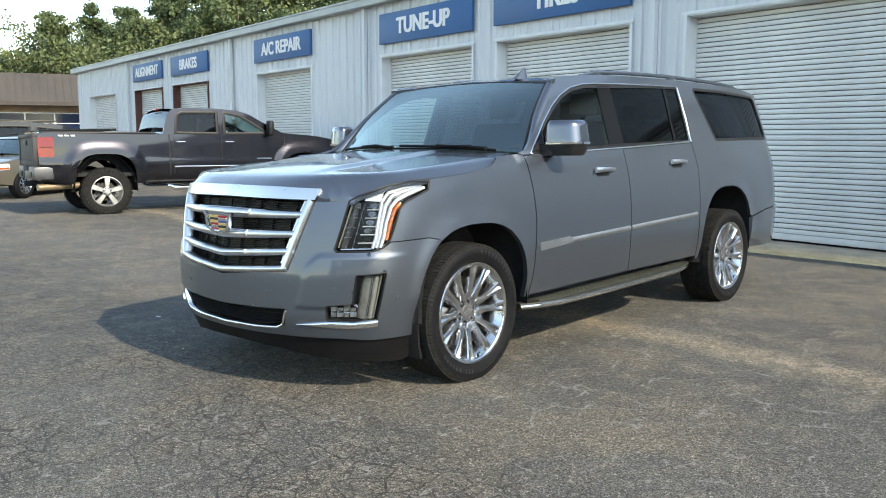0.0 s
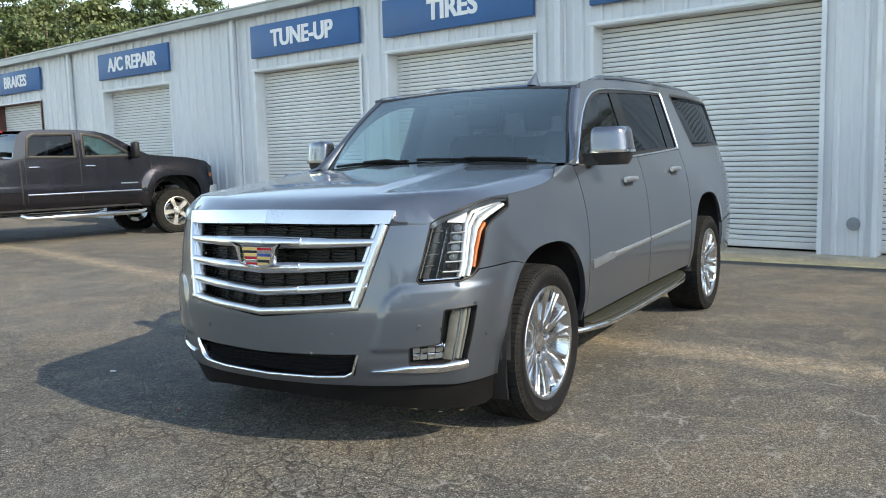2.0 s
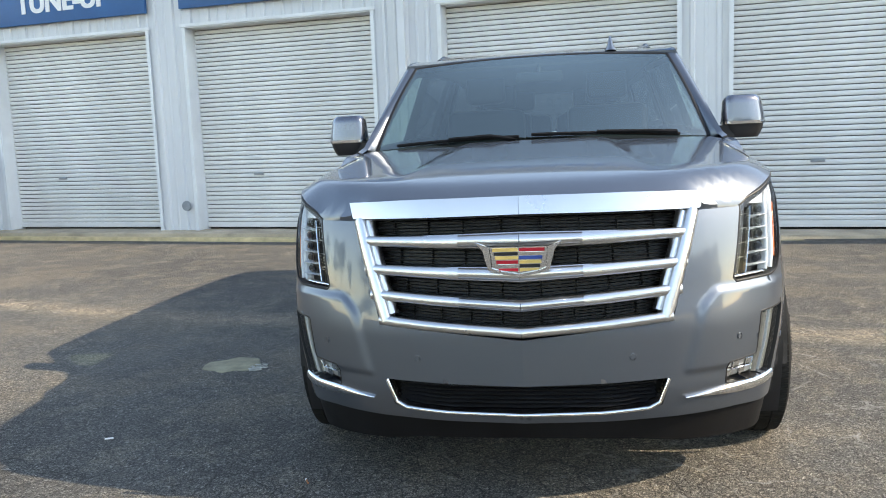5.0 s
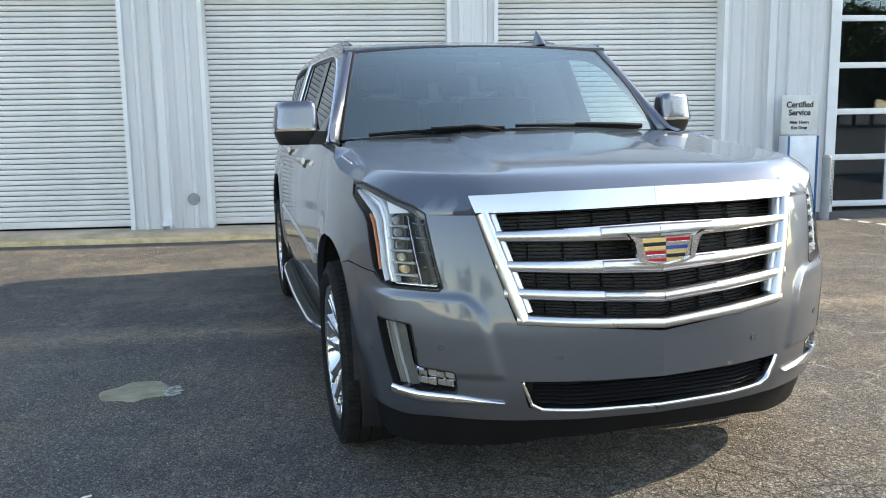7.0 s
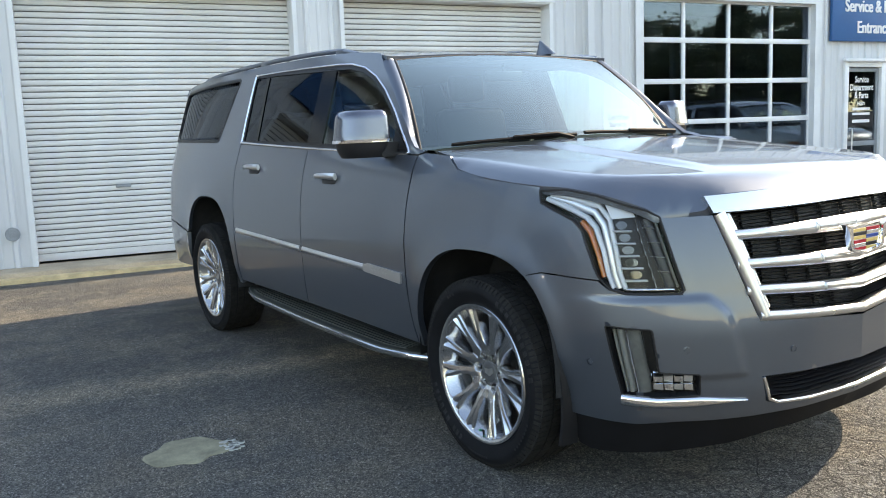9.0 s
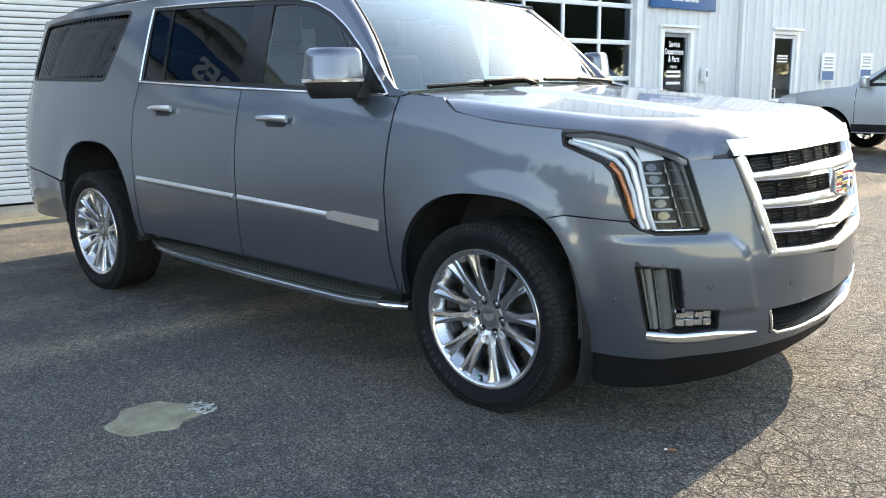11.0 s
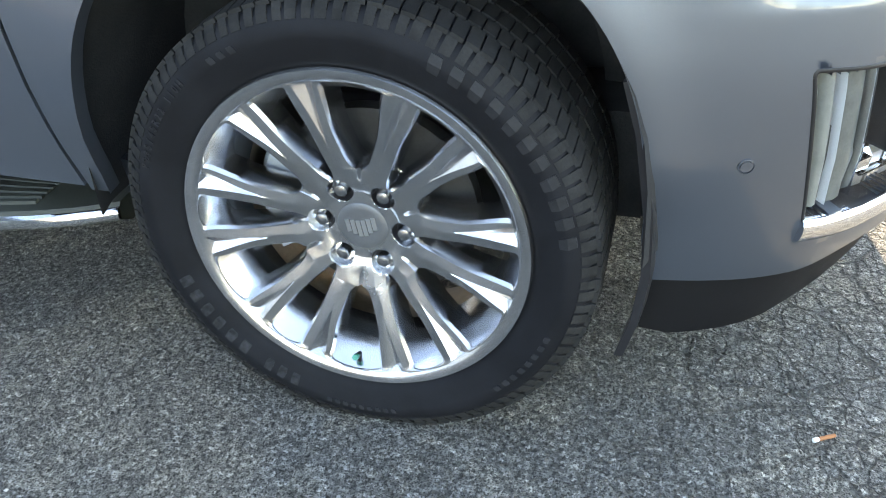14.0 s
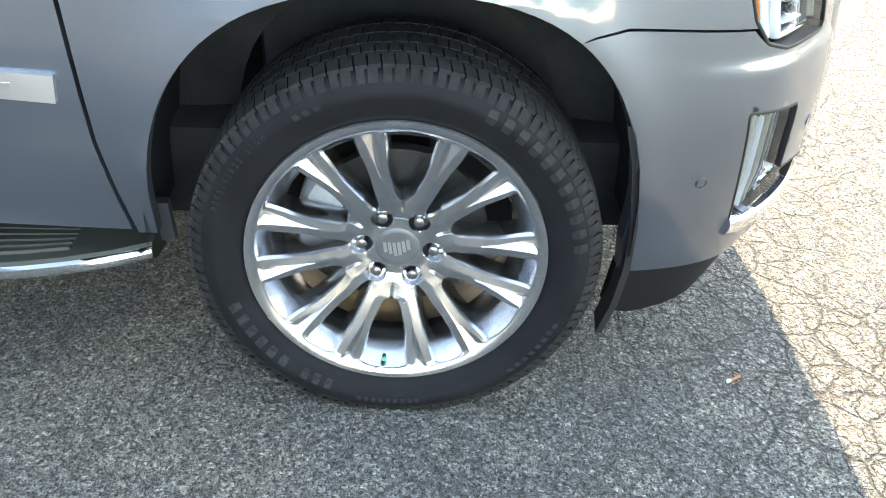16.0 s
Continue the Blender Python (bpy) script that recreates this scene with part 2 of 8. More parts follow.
def asphalt():
    m, t, b = nodes_of("worn_asphalt")
    co = t.nodes.new("ShaderNodeTexCoord")
    mp = t.nodes.new("ShaderNodeMapping")
    mp.inputs["Rotation"].default_value = (0, 0, radians(9.97))
    link(t, co.outputs["Object"], mp.inputs[0])
    sep = t.nodes.new("ShaderNodeSeparateXYZ")
    link(t, mp.outputs[0], sep.inputs[0])
    big = noise_tex(t, 0.28, 6, 0.6)
    mid = noise_tex(t, 1.6, 6, 0.65)
    wob = math_node(t, "MULTIPLY", math_node(t, "SUBTRACT", mid.outputs[0], 0.5), 0.35)
    n = math_node(t, "ADD", sep.outputs[1], wob)
    # newer, darker surfacing between the dusty seam and the building
    drift = math_node(t, "MULTIPLY", math_node(t, "MAXIMUM", math_node(t, "SUBTRACT", -3.5, sep.outputs[0]), 0.0), 0.11)
    n = math_node(t, "SUBTRACT", n, math_node(t, "MINIMUM", drift, 0.75))
    fresh = ramp(t, math_node(t, "MULTIPLY", math_node(t, "SUBTRACT", n, 2.12), 9.0), [(0.0, 0), (1.0, 1)]).outputs[0]
    base = mixc(t, ramp(t, big.outputs[0], [(0.35, 0), (0.65, 1)]).outputs[0], (0.080, 0.080, 0.079), (0.122, 0.120, 0.114))
    base = mixc(t, ramp(t, mid.outputs[0], [(0.48, 0), (0.72, 1)]).outputs[0], base, (0.132, 0.127, 0.118))
    new_top = mixc(t, ramp(t, big.outputs[0], [(0.4, 0), (0.7, 1)]).outputs[0], (0.080, 0.079, 0.078), (0.124, 0.121, 0.116))
    base = mixc(t, fresh, base, new_top)
    # dust along the seam
    dustband = math_node(t, "SUBTRACT", 1.0, math_node(t, "MULTIPLY", math_node(t, "ABSOLUTE", math_node(t, "SUBTRACT", n, 1.88)), 3.6))
    dustband = math_node(t, "MULTIPLY", math_node(t, "MAXIMUM", dustband, 0.0), ramp(t, noise_tex(t, 6.0, 7, 0.75).outputs[0], [(0.36, 0.1), (0.60, 1)]).outputs[0])
    base = mixc(t, math_node(t, "MINIMUM", math_node(t, "MULTIPLY", dustband, 1.1), 0.95), base, (0.30, 0.255, 0.195))
    tan = ramp(t, noise_tex(t, 2.6, 7, 0.75).outputs[0], [(0.50, 0), (0.62, 1)]).outputs[0]
    base = mixc(t, math_node(t, "MULTIPLY", tan, 0.55), base, (0.200, 0.182, 0.152))
    silt = ramp(t, noise_tex(t, 0.75, 5, 0.7).outputs[0], [(0.50, 0), (0.60, 1)]).outputs[0]
    base = mixc(t, math_node(t, "MULTIPLY", silt, 0.55), base, (0.172, 0.150, 0.122))
    # stones in the surface, with ragged outlines
    rag = mixc(t, 0.0045, co.outputs["Object"], noise_tex(t, 190, 4, 0.75).outputs["Color"], "ADD")

    def stones(scale):
        v = t.nodes.new("ShaderNodeTexVoronoi")
        v.inputs["Scale"].default_value = scale
        link(t, rag, v.inputs["Vector"])
        g = t.nodes.new("ShaderNodeRGBToBW")
        link(t, v.outputs["Color"], g.inputs[0])
        return v, g.outputs[0]
    vo2, tone2 = stones(165)
    vo3, tone3 = stones(46)
    tone4 = stones(78)[1]
    fine = noise_tex(t, 290, 2, 0.5)
    grain = noise_tex(t, 120, 3, 0.6)
    coarse = noise_tex(t, 48, 2, 0.55)
    col = base
    # low stops of fine and grain: shade in pits between stones, put into the colour
    for layer, stops in ((tone2, [(0.18, 0.50), (0.45, 0.85), (0.68, 1.10), (0.82, 1.5), (0.93, 2.1)]),
                         (tone4, [(0.2, 0.75), (0.5, 0.95), (0.75, 1.15), (0.90, 1.5)]),
                         (fine.outputs[0], [(0.39, 0.26), (0.46, 0.98), (0.60, 1.05), (0.66, 1.4)]),
                         (grain.outputs[0], [(0.39, 0.28), (0.44, 0.95), (0.60, 1.06), (0.66, 1.5)]),
                         (coarse.outputs[0], [(0.34, 0.84), (0.46, 0.97), (0.56, 1.03), (0.68, 1.14)])):
        col = mixc(t, 1.0, col, ramp(t, layer, stops).outputs[0], "MULTIPLY")
    col = mixc(t, 1.0, col, (1.43, 1.397, 1.33), "MULTIPLY")
    worn = ramp(t, noise_tex(t, 1.1, 4, 0.6).outputs[0], [(0.40, 0.15), (0.60, 1)]).outputs[0]
    chip = math_node(t, "MULTIPLY", ramp(t, tone2, [(0.74, 0), (0.78, 1)]).outputs[0], ramp(t, vo2.outputs["Distance"], [(0.30, 1), (0.42, 0)]).outputs[0])
    flake = math_node(t, "MULTIPLY", ramp(t, tone3, [(0.80, 0), (0.84, 1)]).outputs[0], ramp(t, vo3.outputs["Distance"], [(0.14, 1), (0.26, 0)]).outputs[0])
    col = mixc(t, math_node(t, "MULTIPLY", math_node(t, "MULTIPLY", chip, worn), 0.55), col, (0.30, 0.295, 0.28))
    col = mixc(t, math_node(t, "MULTIPLY", math_node(t, "MULTIPLY", flake, worn), 0.6), col, (0.38, 0.375, 0.36))
    # fine cracking, strongest in the old surfacing
    vc = t.nodes.new("ShaderNodeTexVoronoi")
    vc.feature = "DISTANCE_TO_EDGE"
    vc.inputs["Scale"].default_value = 6.5
    warp = mixc(t, 0.07, mp.outputs[0], noise_tex(t, 9, 4, 0.65).outputs["Color"], "ADD")
    link(t, warp, vc.inputs["Vector"])
    vd = t.nodes.new("ShaderNodeTexVoronoi")
    vd.feature = "DISTANCE_TO_EDGE"
    vd.inputs["Scale"].default_value = 21
    link(t, warp, vd.inputs["Vector"])
    where = ramp(t, noise_tex(t, 0.8, 3, 0.5).outputs[0], [(0.31, 0), (0.49, 1)]).outputs[0]
    ahead = ramp(t, math_node(t, "MULTIPLY_ADD", sep.outputs[1], -0.5, 0.25), [(0.25, 0.12), (0.75, 1)]).outputs[0]
    where = math_node(t, "MULTIPLY", where, ahead)
    crack = ramp(t, vc.outputs["Distance"], [(0.010, 1), (0.034, 0)]).outputs[0]
    crack2 = math_node(t, "MULTIPLY", ramp(t, vd.outputs["Distance"], [(0.014, 1), (0.060, 0)]).outputs[0], where)
    crk = math_node(t, "MULTIPLY", math_node(t, "MAXIMUM", math_node(t, "MULTIPLY", crack, where), math_node(t, "MULTIPLY", crack2, 0.85)), math_node(t, "SUBTRACT", 1.0, fresh))
    col = mixc(t, math_node(t, "MULTIPLY", crk, 0.8), col, (0.022, 0.021, 0.020))
    # dust-filled hair cracks, broken up
    vh = t.nodes.new("ShaderNodeTexVoronoi")
    vh.feature = "DISTANCE_TO_EDGE"
    vh.inputs["Scale"].default_value = 4.2
    link(t, mixc(t, 0.16, mp.outputs[0], noise_tex(t, 5, 5, 0.7).outputs["Color"], "ADD"), vh.inputs["Vector"])
    hair = math_node(t, "MULTIPLY", ramp(t, vh.outputs["Distance"], [(0.006, 1), (0.030, 0)]).outputs[0], ramp(t, noise_tex(t, 6.5, 4, 0.6).outputs[0], [(0.50, 0), (0.60, 1)]).outputs[0])
    hair = math_node(t, "MULTIPLY", hair, math_node(t, "SUBTRACT", 1.0, fresh))
    east = ramp(t, math_node(t, "MULTIPLY_ADD", sep.outputs[0], 0.5, 0.6), [(0.2, 0), (0.9, 1)]).outputs[0]
    col = mixc(t, math_node(t, "MULTIPLY", math_node(t, "MULTIPLY", hair, east), 0.75), col, (0.32, 0.315, 0.30))
    link(t, col, b.inputs["Base Color"])
    b.inputs["Roughness"].default_value = 0.82
    b.inputs["Specular IOR Level"].default_value = 0.35
    h = math_node(t, "MULTIPLY_ADD", tone2, 0.4, math_node(t, "MULTIPLY", fine.outputs[0], 1.2))
    h = math_node(t, "ADD", h, math_node(t, "MULTIPLY_ADD", grain.outputs[0], 2.2, math_node(t, "MULTIPLY", coarse.outputs[0], 2.2)))
    h = math_node(t, "SUBTRACT", h, math_node(t, "MULTIPLY", crk, 2.0))
    bump(t, b, h, 0.9, 0.006)
    return m


ASPHALT = asphalt()
PATCH = surface("pale_cement_patch", (0.275, 0.248, 0.165), 0.85, 0, 0.3, 9, 120, 0.004)


# ---- mesh helpers ----
def finish(name, bm, material, parent=None, label="", smooth=35, kind="", category="", group=""):
    me = bpy.data.meshes.new(name)
    bm.to_mesh(me)
    bm.free()
    me.materials.append(material)
    if smooth:
        me.polygons.foreach_set("use_smooth", [True] * len(me.polygons))
        me.set_sharp_from_angle(angle=radians(smooth))
    ob = new(name, me)
    if parent is not None:
        ob.parent = parent
    return tagged(ob, label, category, group, kind)


def part(name, bm, material, parent, label="", smooth=35):
    return finish(name, bm, material, parent, label, smooth)


def thing(name, label, category, group="", m=None):
    ob = new(name)
    ob.empty_display_size = 0.2
    tagged(ob, label, category, group)
    if m is not None:
        ob.matrix_world = m
    return ob


def box(bm, x0, x1, y0, y1, z0, z1, m=None, bev=0.0):
    vs = [bm.verts.new(v) for v in ((x0, y0, z0), (x1, y0, z0), (x1, y1, z0), (x0, y1, z0), (x0, y0, z1), (x1, y0, z1), (x1, y1, z1), (x0, y1, z1))]
    fs = [bm.faces.new([vs[i] for i in f]) for f in ((3, 2, 1, 0), (4, 5, 6, 7), (0, 1, 5, 4), (1, 2, 6, 5), (2, 3, 7, 6), (3, 0, 4, 7))]
    if bev:
        es = list({e for f in fs for e in f.edges})
        out = bmesh.ops.bevel(bm, geom=es, offset=bev, segments=2, affect="EDGES", profile=0.5)
        vs = list({v for f in out["faces"] for v in f.verts} | {v for v in vs if v.is_valid})
    if m is not None:
        bmesh.ops.transform(bm, matrix=m, verts=vs)
    return vs


def ring_loft(bm, rings, close=True, caps=False):
    """Skin a run of rings of the same count of points."""
    rows = [[bm.verts.new(p) for p in r] for r in rings]
    n = len(rows[0])
    for a, b in zip(rows, rows[1:]):
        for i in range(n if close else n - 1):
            j = (i + 1) % n
            try:
                bm.faces.new((a[i], a[j], b[j], b[i]))
            except ValueError:
                pass
    if caps:
        bm.faces.new(rows[0][::-1])
        bm.faces.new(rows[-1])
    return rows


def tube(bm, path, r, n=8, caps=True):
    """A round bar along a path of points; r is one radius or one a point."""
    pts = [Vector(p) for p in path]
    rad = r if isinstance(r, (list, tuple)) else [r] * len(pts)
    rings = []
    side = None
    for i, p in enumerate(pts):
        d = (pts[min(i + 1, len(pts) - 1)] - pts[max(i - 1, 0)]).normalized()
        if side is None:
            side = d.orthogonal().normalized()
        side = (side - d * side.dot(d)).normalized()
        up = d.cross(side)
        rings.append([p + float(rad[i]) * (math.cos(2 * math.pi * k / n) * side + math.sin(2 * math.pi * k / n) * up) for k in range(n)])
    return ring_loft(bm, rings, True, caps)


def lathe(bm, prof, n=64, axis="X", centre=(0, 0, 0), flip=False):
    """Turn a profile of (along, radius) about an axis."""
    c = Vector(centre)
    rings = []
    for a, r in prof:
        ring = []
        for k in range(n):
            w = 2 * math.pi * k / n * (-1 if flip else 1)
            o = {"X": (a, r * math.cos(w), r * math.sin(w)), "Y": (r * math.cos(w), a, r * math.sin(w)), "Z": (r * math.cos(w), r * math.sin(w), a)}[axis]
            ring.append(c + Vector(o))
        rings.append(ring)
    return ring_loft(bm, rings)


def prism(bm, poly, z0, z1, m=None):
    """An upright prism over a polygon in x and y."""
    lo = [bm.verts.new((x, y, z0)) for x, y in poly]
    hi = [bm.verts.new((x, y, z1)) for x, y in poly]
    n = len(poly)
    for i in range(n):
        bm.faces.new((lo[i], lo[(i + 1) % n], hi[(i + 1) % n], hi[i]))
    bm.faces.new(lo[::-1])
    bm.faces.new(hi)
    if m is not None:
        bmesh.ops.transform(bm, matrix=m, verts=lo + hi)


def lettering(name, text, size, m, material, parent, thick=0.012, squeeze=1.0, label="", bold=0.024, fat=0.0):
    """Raised letters in the built-in font, as a mesh."""
    cu = bpy.data.curves.new(name, "FONT")
    cu.body, cu.size, cu.extrude, cu.align_x, cu.align_y = text, size, thick / 2, "CENTER", "CENTER"
    cu.offset = size * bold
    tmp = new(name + "_outline", cu)
    dg = bpy.context.evaluated_depsgraph_get()
    me = bpy.data.meshes.new_from_object(tmp.evaluated_get(dg))
    bpy.data.objects.remove(tmp)
    if fat:
        # heavier strokes: the same outline twice, side by side, one a hair behind the other
        bm = bmesh.new()
        for side in (-1, 1):
            me.transform(Matrix.Translation((side * size * fat, 0, side * 0.0006)))
            bm.from_mesh(me)
            me.transform(Matrix.Translation((-side * size * fat, 0, -side * 0.0006)))
        bm.to_mesh(me)
        bm.free()
    me.transform(m @ Matrix.Diagonal((squeeze, 1, 1, 1)))
    me.materials.clear()
    me.materials.append(material)
    ob = new(name, me)
    ob.parent = parent
    return tagged(ob, label)


# ---- the place: ground, shop front ----
PHI = radians(-9.97)
ALONG, INTO = Vector((math.cos(PHI), math.sin(PHI), 0)), Vector((-math.sin(PHI), math.cos(PHI), 0))
RISE = 0.012  # the lot climbs gently to the far end of the shop


def lot(x, y):
    """Height of the ground."""
    u = x * ALONG.x + y * ALONG.y
    return RISE * (min(max(-u - 3, 0), 60))


SHOP = Matrix(((ALONG.x, INTO.x, RISE * ALONG.x, INTO.x * 7.05), (ALONG.y, INTO.y, RISE * ALONG.y, INTO.y * 7.05), (-RISE, 0, 1, -3 * RISE), (0, 0, 0, 1)))


def build_ground():
    bm = bmesh.new()
    us = [-900, -300, -120, -63, -50, -40, -32, -26, -20, -15, -11, -8, -5, -3, 0, 4, 8, 14, 22, 40, 90, 300, 900]
    ns = [-900, -300, -90, -40, -20, -10, -5, -2, 0, 2, 4, 7, 10, 20, 50, 120, 300, 900]
    rows = [[bm.verts.new((*(ALONG * u + INTO * n).xy, RISE * min(max(-u - 3, 0), 60))) for n in ns] for u in us]
    for a, b in zip(rows, rows[1:]):
        for i in range(len(ns) - 1):
            bm.faces.new((a[i], b[i], b[i + 1], a[i + 1]))
    return finish("ground", bm, ASPHALT, None, "worn grey asphalt car park with cracks and dust", 0, "structure")


build_ground()

DOOR_TOP, EAVE_Z, SLAB = 3.09, 4.16, 0.10
# openings: from, to along the wall, foot, head
ROLL_DOORS = [(-32.3, -28.78), (-26.45, -23.62), (-22.60, -19.72), (-16.38, -13.41), (-10.41, -7.41), (-6.78, -3.78), (-2.84, 0.20), (0.78, 3.75)]
GLASS_BAY = (5.27, 8.62)
WALK_DOORS = [(9.30, 10.24, 2.30), (12.84, 13.87, 2.37)]
WALL_ENDS = (-34.1, 26.0)


def ribbed(bm, u0, u1, z0, z1, pitch=0.305, deep=0.032, y=0.0):
    """Sheet with upright trapezoid ribs, on one grid for the whole wall."""
    us = {u0, u1}
    k = math.floor(u0 / pitch) - 1
    while k * pitch < u1 + pitch:
        for o in (0.0, 0.022, 0.058, 0.08, 0.165, 0.18, 0.20, 0.215):
            if u0 < k * pitch + o < u1:
                us.add(k * pitch + o)
        k += 1
    us = sorted(us)

    def depth(u):
        f = u % pitch
        big = max(0.0, min(f / 0.022, 1, (0.08 - f) / 0.022))
        small = max(0.0, min((f - 0.165) / 0.015, 1, (0.215 - f) / 0.015)) * 0.25
        return y - deep * max(big, small)
    lo = [bm.verts.new((u, depth(u), z0)) for u in us]
    hi = [bm.verts.new((u, depth(u), z1)) for u in us]
    for i in range(len(us) - 1):
        bm.faces.new((lo[i], lo[i + 1], hi[i + 1], hi[i]))
    # the back, for thickness
    a = [bm.verts.new(v) for v in ((u0, y + 0.12, z0), (u1, y + 0.12, z0), (u1, y + 0.12, z1), (u0, y + 0.12, z1))]
    bm.faces.new(a[::-1])
    bm.faces.new((lo[0], hi[0], a[3], a[0]))
    bm.faces.new((hi[-1], lo[-1], a[1], a[2]))
    bm.faces.new([*lo[::-1], a[0], a[1]])
    bm.faces.new([*hi, a[2], a[3]])


def shop_part(name, bm, mat, label="", kind="structure", smooth=0, parent=None):
    bmesh.ops.transform(bm, matrix=SHOP, verts=bm.verts)
    return finish(name, bm, mat, parent, label, smooth, kind)


def build_walls():
    cuts = sorted([(a, b, DOOR_TOP) for a, b in ROLL_DOORS] + [(*GLASS_BAY, 3.2)] + WALK_DOORS)
    edge, k = WALL_ENDS[0], 1
    for a, b, top in cuts + [(WALL_ENDS[1], WALL_ENDS[1], 0)]:
        bm = bmesh.new()
        ribbed(bm, edge, a, 0.02, EAVE_Z)
        shop_part("wall_front_%d" % k, bm, WALL, "white ribbed sheet metal wall between the doors")
        if b > a:
            bm = bmesh.new()
            ribbed(bm, a, b, top, EAVE_Z)
            shop_part("wall_header_%d" % k, bm, WALL, "white ribbed sheet metal above the opening")
        edge, k = b, k + 1
    bm = bmesh.new()
    ribbed(bm, 0, 22, 0.02, EAVE_Z)
    bmesh.ops.transform(bm, matrix=Matrix.Translation((WALL_ENDS[0], 0.12, 0)) @ Matrix.Rotation(radians(90), 4, "Z") @ Matrix.Diagonal((1, -1, 1, 1)), verts=bm.verts)
    bmesh.ops.reverse_faces(bm, faces=bm.faces)
    shop_part("wall_end", bm, WALL, "white ribbed sheet metal end wall")
    for name, u0, u1, d0, d1 in (("wall_back", WALL_ENDS[0], WALL_ENDS[1], 22, 22.15), ("wall_far_end", WALL_ENDS[1], WALL_ENDS[1] + 0.15, 0, 22)):
        bm = bmesh.new()
        box(bm, u0, u1, d0, d1, 0, EAVE_Z)
        shop_part(name, bm, WALL, "plain sheet metal wall of the shop")


build_walls()


def build_roof():
    bm = bmesh.new()
    u0, u1 = WALL_ENDS[0] - 0.25, WALL_ENDS[1]
    prof = [(-0.22, EAVE_Z - 0.02), (-0.22, EAVE_Z + 0.13), (11, EAVE_Z + 1.0), (22.2, EAVE_Z + 0.13), (22.2, EAVE_Z - 0.02), (11, EAVE_Z + 0.8)]
    ring_loft(bm, [[(u, d, z) for d, z in prof] for u in (u0, u1)], True, True)
    bmesh.ops.recalc_face_normals(bm, faces=bm.faces)
    shop_part("roof", bm, EAVE, "low grey metal roof of the service shop")
    bm = bmesh.new()
    g = [(-0.235, EAVE_Z - 0.03), (-0.235, EAVE_Z + 0.10), (-0.255, EAVE_Z + 0.115), (-0.255, EAVE_Z + 0.15), (-0.222, EAVE_Z + 0.15), (-0.222, EAVE_Z - 0.03)]
    ring_loft(bm, [[(u, d, z) for d, z in g] for u in (u0, u1)], True, True)
    box(bm, u0, u1, -0.22, -0.003, EAVE_Z - 0.035, EAVE_Z - 0.021)
    shop_part("trim_eave", bm, EAVE, "grey folded metal gutter along the eave")


build_roof()


def build_slab():
    bm = bmesh.new()
    box(bm, -10.6, 4.35, -0.42, 0.22, -0.25, SLAB, bev=0.02)
    shop_part("pavement_apron", bm, CONCRETE, "stained concrete strip along the foot of the wall", smooth=30)
    bm = bmesh.new()
    box(bm, -10.62, 4.37, -0.56, -0.424, -0.25, SLAB - 0.045, bev=0.02)
    shop_part("kerb", bm, KERB_YELLOW, "low kerb with faded yellow paint", smooth=30)
    bm = bmesh.new()
    box(bm, 4.36, 26, -1.1, 0.22, -0.25, SLAB - 0.055, bev=0.015)
    shop_part("pavement_entrance", bm, CONCRETE, "pale concrete pavement before the entrance", smooth=30)
    bm = bmesh.new()
    box(bm, -34, -10.64, 0.02, 0.2, -0.4, 0.06)
    shop_part("footing", bm, CONCRETE, "narrow concrete footing under the wall")


build_slab()


def slat_mesh(width):
    """One slat of a roll shutter: a shallow outward curl with a rolled hem."""
    me = bpy.data.meshes.new("slat")
    prof = [(0.004, 0.0), (-0.009, 0.002), (-0.0125, 0.010), (-0.015, 0.030), (-0.014, 0.048), (-0.010, 0.0545), (0.004, 0.056), (0.008, 0.028)]
    n = len(prof)
    vs = [(u, d, z) for u in (0, width) for d, z in prof]
    fs = [(i, i + n, (i + 1) % n + n, (i + 1) % n) for i in range(n)] + [tuple(range(n)), tuple(range(2 * n - 1, n - 1, -1))]
    me.from_pydata(vs, [], fs)
    me.materials.append(SHUTTER)
    me.polygons.foreach_set("use_smooth", [True] * len(me.polygons))
    me.set_sharp_from_angle(angle=radians(50))
    return me


SLATS = []  # laid at the end of the file


